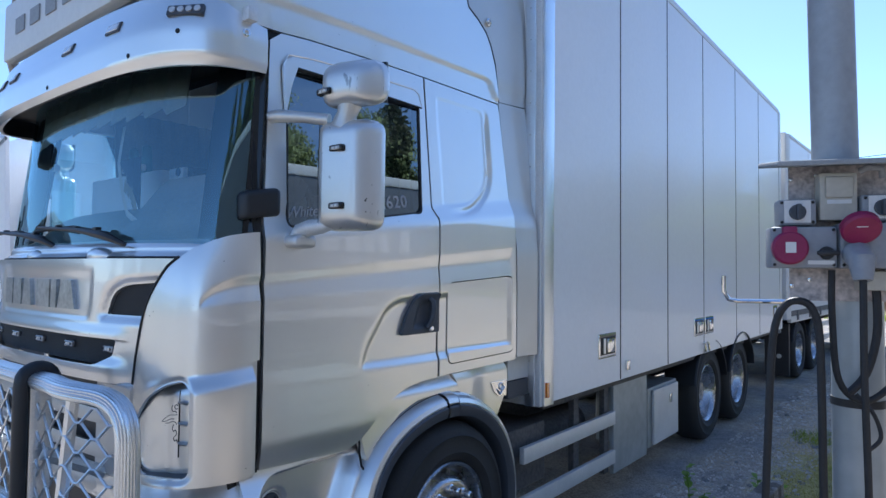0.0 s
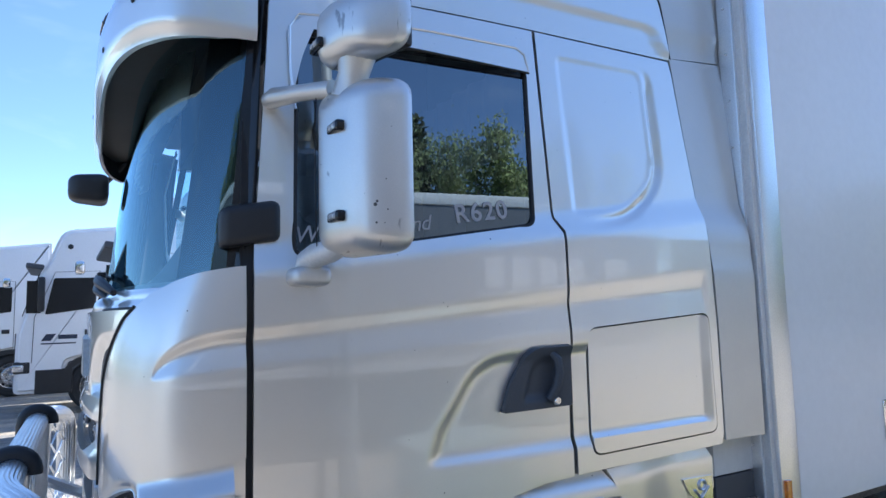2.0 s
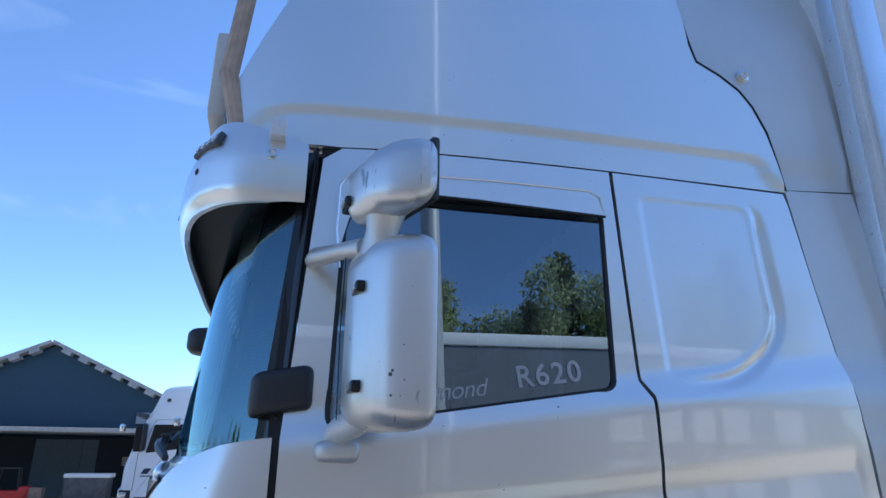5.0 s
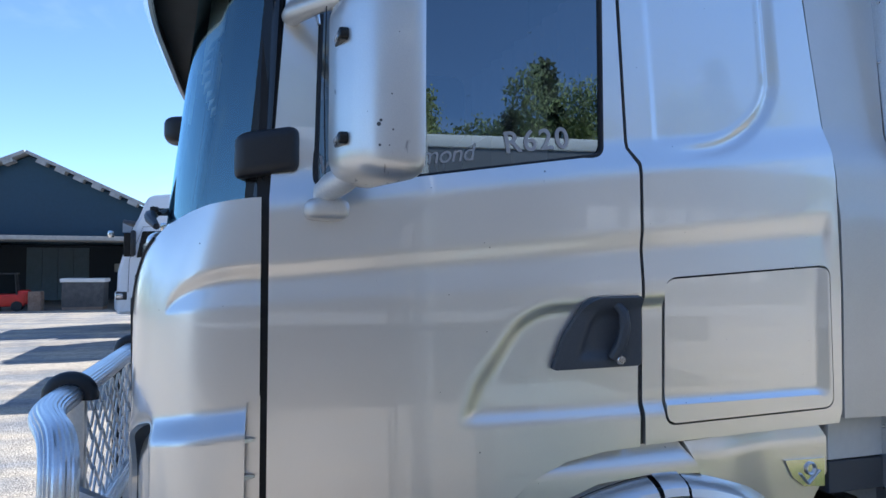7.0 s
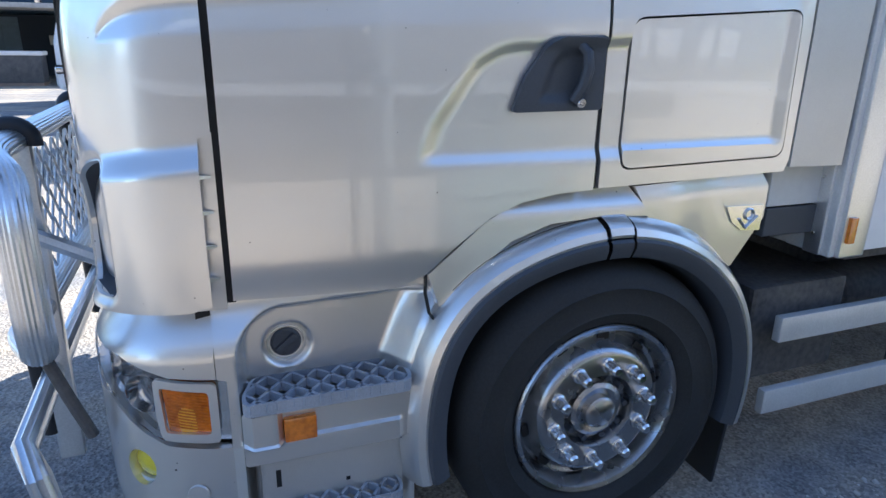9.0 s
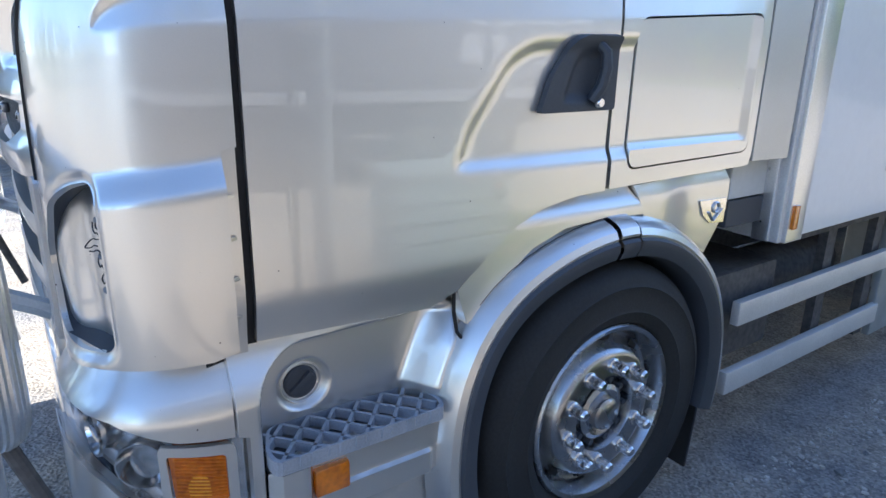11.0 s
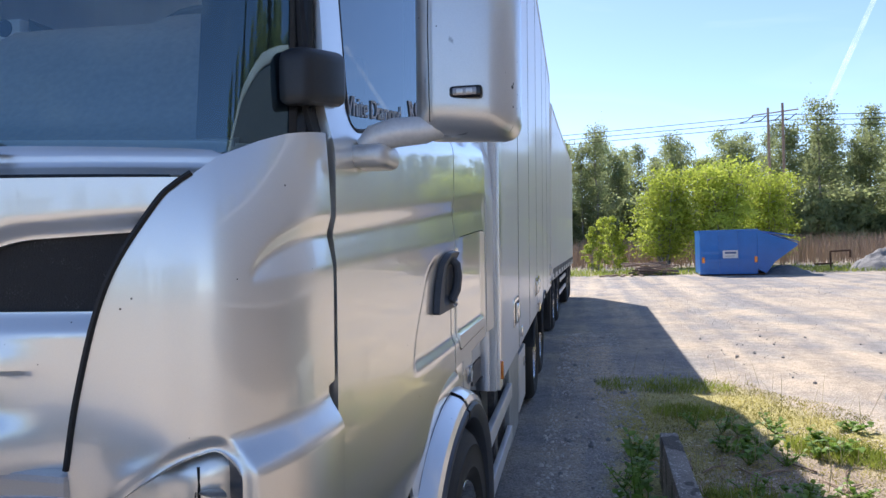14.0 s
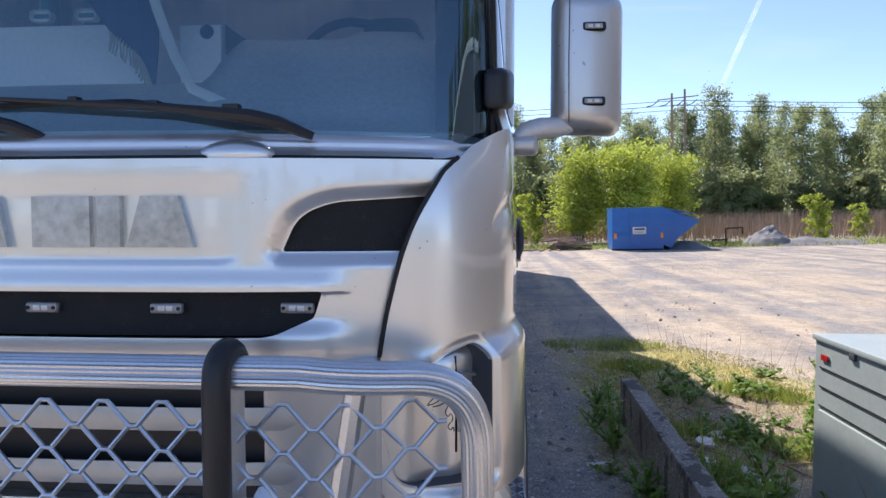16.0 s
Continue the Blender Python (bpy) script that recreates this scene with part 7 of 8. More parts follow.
bm = skin([(0, 0), (0.17, 0.01), (0.18, 0.05), (0.01, 0.055)], lambda u, v: (u, v, 0.006 + 0.012 * math.sin(u * 30) * math.sin(v * 60)), (0.02, 0.02), 0.001, outward=(0, 0, 1))
ob = solid("paper_scrap", bm, PAPER, "crumpled strip of white paper on the gravel", "litter")
ob.matrix_basis = on_ground(0.50, 2.78, 12, 0.004)
for k, (x, y, s) in enumerate(((1.40, 3.20, 0.07), (1.53, 3.36, 0.055), (1.42, 2.62, 0.09), (1.52, 2.50, 0.06), (1.30, 2.86, 0.05))):
    bm = bmesh.new()
    bmesh.ops.create_icosphere(bm, subdivisions=2, radius=s)
    for v in bm.verts:
        v.co *= 1 + 0.75 * noise.noise(v.co * 22 + Vector((k, 0, 0)))
        v.co.z *= 0.4
    ob = solid("plastic_bag", bm, PAPER, "crumpled pale plastic rubbish among the weeds", "litter")
    ob.matrix_basis = on_ground(x, y, 40 * k, s * 0.4)
rs = random.Random(77)
for k in range(70):
    bm = bmesh.new()
    bmesh.ops.create_icosphere(bm, subdivisions=1, radius=rs.uniform(0.010, 0.028))
    for v in bm.verts:
        v.co *= 1 + 0.4 * noise.noise(v.co * 40 + Vector((k, 3, 0)))
    x, y = (rs.uniform(0.2, 0.85), rs.uniform(1.5, 8)) if k < 45 else (rs.uniform(1.2, 4.5), rs.uniform(3.0, 11))
    ob = solid("stone", bm, GRAVEL_PILE, "small loose grey stone on the yard", "stone", "loose stones")
    ob.matrix_basis = on_ground(x, y, 0, 0.006)
for k in range(46):
    x, y, a = 1.12 + rs.uniform(0, 1.1), 2.6 + rs.uniform(-0.8, 1.6), rs.uniform(0, 3.1)
    bm = tube(bmesh.new(), [(0, 0, 0.012), (0.12, 0.01, 0.02), (0.26, -0.01, 0.012)], [0.006, 0.007, 0.004], 6)
    ob = solid("twig", bm, WOOD, "broken twig lying on the verge", "twig", "twigs")
    ob.matrix_basis = on_ground(x, y, math.degrees(a))

# ---- far edge of the yard ----
skip = thing("waste_container", (0, 0, 0), "blue steel waste compactor container with sloping hopper", "container")
part("body", boxes((0, 2.30, 0, 2.1, 0.06, 1.92), bevel=0.02), BLUE, skip)
bm = bmesh.new()
hop = [(2.30, 0.25), (2.62, 0.08), (2.95, 0.55), (3.85, 1.25), (3.80, 1.33), (2.30, 1.90)]
lo, hi = [bm.verts.new((x, 0.0, z)) for x, z in hop], [bm.verts.new((x, 2.1, z)) for x, z in hop]
bm.faces.new(lo), bm.faces.new(hi[::-1])
for i in range(6):
    bm.faces.new((lo[i], hi[i], hi[(i + 1) % 6], lo[(i + 1) % 6]))
bmesh.ops.recalc_face_normals(bm, faces=bm.faces[:])
part("hopper", bm, BLUE, skip, "blue sloping hopper")
for y in (0.02, 1.08):
    bm = box(bmesh.new(), 0, 1.75, 0, 1.0, 0, 0.035, 0.008, Matrix.Translation((2.22, y, 1.93)) @ Matrix.Rotation(radians(19 - 9 * (y > 1)), 4, "Y"))
    # the front lid has a separate blue that paints in sky light on it
    part("lid", bm, mat("sky_lit_blue_paint", (0.016, 0.085, 0.38), 0.3, 0.0, grain=20, var=0.15, coat=0.5) if y < 1 else BLUE, skip, "blue hopper lid")
for x in (0.78, 1.52):
    part("rib", boxes((x, x + 0.03, -0.02, 0.0, 0.1, 1.9)), BLUE, skip)
part("top_edge", boxes((-0.02, 2.32, -0.03, 2.13, 1.90, 1.97), bevel=0.012), BLUE, skip)
plate = part("sign_plate", boxes((0.92, 1.52, -0.035, -0.022, 0.75, 1.08), bevel=0.004), PAPER, skip, "white sign with unreadable writing")
part("sign_bar", boxes((1.0, 1.45, -0.042, -0.034, 0.94, 1.02)), mat("sign_blue", (0.05, 0.10, 0.25), 0.6), plate)
part("sign_bar", boxes((1.0, 1.38, -0.042, -0.034, 0.82, 0.86)), LETTER, plate)
for x in (0.08, 2.16):
    part("reflector", boxes((x, x + 0.12, -0.03, -0.018, 0.55, 0.80), bevel=0.004), AMBER, skip, "red and yellow reflector")
part("skid", boxes((0.0, 2.6, 0.15, 0.30, 0.0, 0.08)), RUST, skip)
part("skid", boxes((0.0, 2.6, 1.8, 1.95, 0.0, 0.08)), RUST, skip)
skip.matrix_basis = on_ground(5.35, 28.6, -4)

rw = random.Random(13)
for k in range(26):
    L = rw.uniform(0.9, 2.1)
    lay = k // 7
    x, y = 3.5 + rw.uniform(-0.55, 0.45), 30.2 + rw.uniform(-0.4, 0.4)
    bm = box(bmesh.new(), -L / 2, L / 2, -0.07, 0.07, 0, 0.07, 0.008)
    ob = solid("plank", bm, WOOD, "old broken plank in a heap", "plank", "timber heap")
    ob.matrix_basis = on_ground(x, y, rw.uniform(-35, 35), 0.02 + 0.15 * lay + rw.uniform(0, 0.05)) @ Matrix.Rotation(rw.uniform(-0.12, 0.12), 4, "Y")
for k in range(5):
    bm = box(bmesh.new(), -0.8, 0.8, -0.05, 0.05, 0, 0.05, 0.006)
    ob = solid("plank", bm, WOOD, "pale loose plank lying on the grass", "plank", "loose planks")
    ob.matrix_basis = on_ground(1.5 + 0.35 * k, 29.6 + 0.2 * (k % 2), 60 + 9 * k, 0.02)


def heap(x, y, rx, ry, h, seed, label):
    bm = bmesh.new()
    bmesh.ops.create_grid(bm, x_segments=40, y_segments=40, size=1.0)
    for v in bm.verts:
        d = min(1, v.co.xy.length)
        n0 = noise.fractal(Vector((v.co.x * 2.2, v.co.y * 2.2, seed)), 1.0, 2.0, 4)
        z = h * (1 - d) ** 0.85 * (1 + 0.35 * n0) + 0.02 * n0
        v.co = Vector((v.co.x * rx, v.co.y * ry, z - 0.04))
    ob = solid("gravel_mound", bm, GRAVEL_PILE, label, "gravel heap", "gravel heaps", angle=180)
    ob.matrix_basis = on_ground(x, y)


heap(13.4, 31.2, 1.3, 1.3, 1.0, 3, "pointed heap of grey gravel at the yard's edge")
heap(15.2, 31.0, 3.4, 1.6, 0.42, 4, "low spread heap of grey gravel")
heap(8.9, 29.4, 1.3, 1.0, 0.40, 5, "low heap of dark gravel beside the container")
frame_ob = thing("steel_frame", (0, 0, 0), "rusty steel frame standing by the gravel", "frame")
for p in (((0, 0, 0), (0, 0, 0.85)), ((0, 0, 0.85), (0.85, 0, 0.88)), ((0.85, 0, 0.88), (0.85, 0, 0.55)), ((-0.7, 0, 0.28), (0.1, 0, 0.30))):
    part("bar", tube(bmesh.new(), p, 0.045, 6), RUST, frame_ob)
frame_ob.matrix_basis = on_ground(11.5, 31.6, 5)

pole = thing("power_pole", (0, 0, 0), "twin wooden power pole with crossarm and insulators", "power pole")
for x in (0.0, 1.25):
    part("post", tube(bmesh.new(), [(x, 0, 0), (x, 0, 13.6 + 0.35 * (x > 0))], [0.16, 0.11], 10), WOOD, pole)
part("crossarm", tube(bmesh.new(), [(-1.4, 0, 13.0), (2.6, 0, 13.3)], 0.06, 8), WOOD, pole)
for k in range(4):
    x = -1.3 + 1.25 * k
    part("insulator", tube(bmesh.new(), [(x, 0, 12.95), (x - 0.5, 0.3, 12.55), (x - 1.0, 0.6, 12.5)], 0.05, 6), GREY_PLASTIC, pole)
pole.matrix_basis = on_ground(13.9, 50.0, 0) @ Matrix.Diagonal((0.785, 0.785, 0.81, 1))
for k in range(3):
    for s, ex, ez in ((1, 59, 10.8), (-1, -47, 9.0)):
        p = [Vector((14.4 + (ex - 14.4) * t, 50.2 + k * 0.6, gz(14) + 10.5 - 0.28 * k + (ez - 10.5) * t - 1.2 * math.sin(math.pi * t) * 0.5)) for t in [i / 12 for i in range(13)]]
        solid("power_line", tube(bmesh.new(), p, 0.022, 4), SEAL, "thin overhead power line", "cable", "overhead lines")


# ---- power post beside the wall ----
post = thing("power_post", (0, 0, 0), "galvanised post with weathered socket board and cables", "power post")
part("post", tube(bmesh.new(), [(0, 0, -0.24), (0, 0, 2.06)], 0.072, 28), GALV, post, "pale galvanised post")
part("pole", tube(bmesh.new(), [(-0.055, 0.0, 2.06), (-0.115, 0.0, 6.2)], 0.066, 28), mat("pole_grey", (0.36, 0.375, 0.39), 0.45, 0.1, grain=30, var=0.15), post, "dark grey pole")
part("strap", lathe(bmesh.new(), [(0.0725, -0.012), (0.076, -0.012), (0.076, 0.012), (0.0725, 0.012)], 28, Matrix.Translation((0, 0, 1.34)) @ Matrix.Rotation(radians(90), 4, "Y")), BLACK, post)
PAINTED = mat("flaking_zinc_board", (0.34, 0.31, 0.31), 0.6, 0.2, grain=70, var=0.5, tint=(0.52, 0.47, 0.45), stain=9)
board = part("board", boxes((-0.205, 0.30, -0.075, -0.062, 1.655, 2.075), bevel=0.002), PAINTED, post, "flaking zinc backing board")
bm = box(bmesh.new(), -0.265, 0.36, -0.22, 0.10, -0.008, 0.008, 0.004, Matrix.Translation((0, 0, 2.095)) @ Matrix.Rotation(radians(8), 4, "X"))
part("rain_roof", bm, GREY_IN, post, "sloping sheet-metal rain roof")


def enclosure(x0, x1, z0, z1, depth, material, label, bevel=0.01):
    return part("enclosure", boxes((x0, x1, -0.078 - depth, -0.076, z0, z1), bevel=bevel), material, post, label)


e1 = enclosure(-0.190, -0.085, 1.885, 1.965, 0.07, GREYBOX, "grey rotary switch box")
e2 = enclosure(-0.075, 0.028, 1.900, 2.045, 0.06, BEIGEBOX, "beige meter box")
part("cover", boxes((-0.060, 0.014, -0.146, -0.137, 1.968, 2.032), bevel=0.006), BEIGEBOX, e2)
part("label_strip", boxes((-0.055, 0.010, -0.1405, -0.137, 1.950, 1.962)), PAPER, e2)
e3 = enclosure(0.034, 0.140, 1.895, 1.975, 0.07, GREYBOX, "grey rotary switch box")
for x, z, e in ((-0.138, 1.925, e1), (0.087, 1.935, e3)):
    part("dial_plate", boxes((x - 0.036, x + 0.036, -0.152, -0.148, z - 0.032, z + 0.036)), PAPER, e)
    part("knob", lathe(bmesh.new(), [(0.024, 0), (0.022, 0.012), (0, 0.012)], 20, Matrix.Translation((x, -0.151, z)) @ Matrix.Rotation(radians(-90), 4, "Z")), GREY_PLASTIC, e)
    part("knob_bar", boxes((x - 0.007, x + 0.007, -0.178, -0.160, z - 0.024, z + 0.024), bevel=0.004), GREY_PLASTIC, e)
e4 = enclosure(-0.215, -0.036, 1.755, 1.880, 0.09, GREYBOX, "grey socket box with red flap")
e5 = enclosure(-0.030, 0.20, 1.755, 1.890, 0.09, GREYBOX, "grey socket box with red plug")
part("flap", lathe(bmesh.new(), [(0.050, 0), (0.050, 0.020), (0.044, 0.026), (0, 0.026)], 32, Matrix.Translation((-0.166, -0.168, 1.815)) @ Matrix.Rotation(radians(-90), 4, "Z")), PURPLE, e4, "round red socket flap")
part("flap_mark", boxes((-0.180, -0.152, -0.197, -0.193, 1.800, 1.832)), PAPER, e4)
part("flap_hinge", boxes((-0.186, -0.146, -0.190, -0.166, 1.855, 1.880), bevel=0.005), PURPLE, e4)
part("switch_knob", lathe(bmesh.new(), [(0.020, 0), (0.018, 0.014), (0, 0.014)], 20, Matrix.Translation((-0.065, -0.168, 1.800)) @ Matrix.Rotation(radians(-90), 4, "Z")), BLACK, e4)
part("switch_bar", boxes((-0.095, -0.035, -0.196, -0.182, 1.793, 1.807), bevel=0.005), BLACK, e4)
part("label_strip", boxes((-0.115, -0.045, -0.1705, -0.167, 1.766, 1.778)), PAPER, e4)
part("flap", lathe(bmesh.new(), [(0.052, 0), (0.052, 0.020), (0.046, 0.026), (0, 0.026)], 32, Matrix.Translation((0.012, -0.20, 1.878)) @ Matrix.Rotation(radians(-90), 4, "Z") @ Matrix.Rotation(radians(38), 4, "Y")), PURPLE, e5, "raised red socket flap")
part("flap_mark", boxes((-0.003, 0.025, -0.230, -0.222, 1.872, 1.896)), PAPER, e5)
part("plug", tube(bmesh.new(), [(0.012, -0.17, 1.80), (0.012, -0.215, 1.775), (0.012, -0.225, 1.72)], [0.040, 0.036, 0.024], 16), GREYBOX, e5, "grey plug")
part("enclosure", boxes((-0.030, 0.070, -0.135, -0.076, 1.690, 1.748), bevel=0.006), BEIGEBOX, post, "pale junction box")
for k, (x, z) in enumerate(((-0.20, 2.035), (-0.13, 2.045), (0.07, 2.05), (-0.20, 1.70), (-0.15, 1.72), (0.22, 1.70))):
    part("bolt", lathe(bmesh.new(), [(0.008, 0), (0.006, 0.005), (0, 0.006)], 10, Matrix.Translation((x, -0.076, z)) @ Matrix.Rotation(radians(-90), 4, "Z")), CHROME, post)
for e, x0, x1, z0, z1, dep in ((e1, -0.190, -0.085, 1.885, 1.965, 0.07), (e3, 0.034, 0.140, 1.895, 1.975, 0.07), (e4, -0.215, -0.036, 1.755, 1.880, 0.09), (e5, -0.030, 0.20, 1.755, 1.890, 0.09)):
    for x in (x0 + 0.010, x1 - 0.010):
        for z in (z0 + 0.010, z1 - 0.010):
            part("screw", lathe(bmesh.new(), [(0.005, 0), (0.004, 0.003), (0, 0.003)], 8, Matrix.Translation((x, -0.078 - dep, z)) @ Matrix.Rotation(radians(-90), 4, "Z")), SEAL, e)
for e in (e1, e2, e3, e4, e5):
    for o in (e, *e.children):
        o.data.transform(Matrix.Translation((-0.06, 0, 0)))
CABLE = mat("black_cable", (0.020, 0.021, 0.023), 0.55, 0.0, grain=80, var=0.3)
for row, r in ((((-0.048, -0.225, 1.74), (-0.05, -0.23, 1.45), (-0.04, -0.22, 1.0), (-0.05, -0.20, 0.5), (-0.07, -0.18, -0.20)), 0.010), (((-0.10, -0.12, 1.75), (-0.10, -0.12, 1.60), (-0.085, -0.12, 1.42), (-0.02, -0.12, 1.36), (0.06, -0.12, 1.42), (0.16, -0.12, 1.56), (0.22, -0.12, 1.75)), 0.010), (((0.02, -0.11, 1.69), (0.02, -0.11, 1.56), (-0.01, -0.11, 1.44), (-0.06, -0.12, 1.38)), 0.012), (((-0.29, -0.14, -0.20), (-0.295, -0.14, 0.8), (-0.28, -0.14, 1.30), (-0.265, -0.14, 1.55), (-0.235, -0.15, 1.64), (-0.19, -0.15, 1.655), (-0.155, -0.15, 1.62), (-0.14, -0.15, 1.5), (-0.135, -0.15, 1.0), (-0.125, -0.15, 0.5), (-0.12, -0.15, -0.20)), 0.0115), (((-0.04, -0.12, 1.38), (0.0, -0.13, 1.33), (0.02, -0.13, 1.26), (-0.01, -0.13, 1.22)), 0.006)):
    pts = []
    R = [Vector(p) for p in row]
    for i in range(len(R) - 1):
        a, b, c, d = R[max(0, i - 1)], R[i], R[i + 1], R[min(len(R) - 1, i + 2)]
        for k in range(5):
            t = k / 5
            pts.append(0.5 * ((2 * b) + (c - a) * t + (2 * a - 5 * b + 4 * c - d) * t * t + (3 * b - a - 3 * c + d) * t * t * t))
    pts.append(R[-1])
    part("cable", tube(bmesh.new(), pts, r, 10), CABLE, post, "thick black cable")
part("cable_hook", tube(bmesh.new(), [(-0.40, -0.10, 1.73), (-0.40, -0.10, 1.68), (-0.385, -0.10, 1.655), (-0.36, -0.10, 1.65), (-0.15, -0.08, 1.65)], 0.007, 8), CHROME, post, "bent steel cable hook")
part("conduit", tube(bmesh.new(), [(0.04, -0.11, 2.03), (0.035, -0.12, 2.055), (0.0, -0.12, 2.06), (-0.02, -0.11, 2.05)], 0.010, 8), GREYBOX, post)
post.matrix_basis = Matrix.Translation((1.735, 1.03, 0.217)) @ Matrix.Rotation(radians(22), 4, "Z") @ Matrix.Diagonal((0.89, 0.89, 0.89, 1))


# ---- buildings and vehicles across the yard ----
shed = thing("warehouse", (0, 0, 0), "teal sheet-metal warehouse with gabled roof and canopy", "warehouse")
bm = bmesh.new()
pts = [(-7.6, 2.6), (7.6, 2.6), (0, 6.1)]
lo, hi = [bm.verts.new((0, y, z)) for y, z in pts], [bm.verts.new((-22, y, z)) for y, z in pts]
bm.faces.new(lo), bm.faces.new(hi[::-1])
for i in range(3):
    bm.faces.new((lo[i], hi[i], hi[(i + 1) % 3], lo[(i + 1) % 3]))
bmesh.ops.recalc_face_normals(bm, faces=bm.faces[:])
part("wall", bm, SHED, shed, "dark teal sheet gable wall")
part("bay_wall", boxes((-5.2, -5.0, -7.6, 7.6, -0.1, 2.6), (-22, -0.02, -7.6, -7.4, -0.1, 2.6), (-22, -0.02, 7.4, 7.6, -0.1, 2.6)), BAY, shed, "teal wall of the open loading bay, its shade put into the colour")
for s in (1, -1):
    a = math.atan2(3.5, 7.6) * s
    m = Matrix.Translation((0, 0, 6.16)) @ Matrix.Rotation(-a, 4, "X")
    bm = box(bmesh.new(), -22.4, 0.45, 0.0 if s > 0 else -8.7, 8.7 if s > 0 else 0.0, 0.0, 0.13, 0.0, m)
    part("roof", bm, ROOF, shed, "grey corrugated roof")
    for k in range(11):
        y = (0.5 + 0.74 * k) * s
        bm = box(bmesh.new(), 0.02, 0.48, min(y, y + 0.38 * s), max(y, y + 0.38 * s), -0.16, 0.0, 0.0, m)
        part("barge_tile", bm, ROOF, shed)
part("canopy", boxes((0, 2.6, -7.7, 7.7, 2.62, 2.78), bevel=0.02), ROOF, shed, "pale canopy edge over the loading bay")
for y in (-6.5, -1.2, 4.5):
    part("canopy_post", tube(bmesh.new(), [(2.3, y, 0), (2.3, y, 2.62)], 0.06, 8), GREY_IN, shed)
for k in range(4):
    part("bay_door", boxes((-5.0, -4.95, -1.65 + 0.67 * k, -0.99 + 0.67 * k, 0.0, 2.5), bevel=0.01), mat("grey_door_paint", (0.13, 0.18, 0.22), 0.6, 0.0, grain=10, var=0.1), shed, "grey folding door leaf")
part("wall_box", boxes((0.0, 0.2, 3.55, 4.15, 3.05, 3.5), bevel=0.02), GREYBOX, shed, "small grey box on the wall")
part("air_unit", boxes((-5.0, -4.65, 2.2, 2.9, 1.35, 1.75), bevel=0.02), BEIGEBOX, shed, "small wall air unit")
shed.matrix_basis = on_ground(-28.0, -8.3, -2)

fork = thing("forklift", (0, 0, 0), "red forklift parked under the canopy", "forklift")
part("body", boxes((-0.9, 0.9, -0.55, 0.55, 0.25, 0.95), bevel=0.12), REDPAINT, fork)
part("counterweight", boxes((0.5, 1.1, -0.5, 0.5, 0.35, 1.15), bevel=0.15), REDPAINT, fork)
for x, y in ((-0.6, -0.5), (0.5, -0.5), (-0.6, 0.5), (0.5, 0.5)):
    part("guard_post", tube(bmesh.new(), [(x, y, 0.9), (x * 0.8, y, 2.05)], 0.04, 6), BLACK, fork)
    part("wheel", lathe(bmesh.new(), [(0, -0.1), (0.26, -0.1), (0.28, 0), (0.26, 0.1), (0, 0.1)], 20, Matrix.Translation((x, y * 1.05, 0.28)) @ Matrix.Rotation(radians(90), 4, "Z")), TYRE, fork)
part("guard_roof", boxes((-0.6, 0.5, -0.55, 0.55, 2.03, 2.1), bevel=0.02), BLACK, fork)
part("mast", boxes((-1.1, -0.98, -0.4, 0.4, 0.1, 2.1), bevel=0.02), BLACK, fork)
fork.matrix_basis = on_ground(-25.6, -8.2, 100) @ Matrix.Diagonal((0.66, 0.66, 0.66, 1))

crate = thing("pallet_stack", (0, 0, 0), "covered dark stack of goods with white sheet", "pallet")
part("load", boxes((-0.6, 0.6, -0.95, 0.95, 0.12, 1.2), bevel=0.06), CHASSIS, crate)
part("sheet", boxes((-0.66, 0.66, -1.02, 1.02, 1.16, 1.32), bevel=0.05), PAPER, crate, "white sheet over the top")
part("pallet", boxes((-0.6, 0.6, -0.9, 0.9, 0.0, 0.12)), WOOD, crate)
crate.matrix_basis = on_ground(-25.8, -5.68) @ Matrix.Diagonal((0.75, 0.75, 0.9, 1))
# a white bulk bag, simplified to a turned bottle shape
tank = solid("gas_bottle", lathe(bmesh.new(), [(0, 0), (0.30, 0.0), (0.32, 0.1), (0.32, 0.85), (0.2, 1.0), (0.1, 1.05), (0, 1.06)], 24, Matrix.Rotation(radians(-90), 4, "Y")), PAPER, "white bulk bag under the canopy, simplified to a round shape", "tank")
tank.matrix_basis = on_ground(-25.4, -4.35) @ Matrix.Diagonal((0.8, 0.8, 0.75, 1))
rack = solid("wooden_crate", boxes((-0.3, 0.3, -0.3, 0.3, 0.0, 0.95), bevel=0.02), WOOD, "small pale wooden crate by the door", "crate")
rack.matrix_basis = on_ground(-25.4, -7.22) @ Matrix.Diagonal((0.7, 0.7, 0.75, 1))


LORRY_DARK = mat("mark_dark_blue", (0.02, 0.03, 0.06), 0.5)


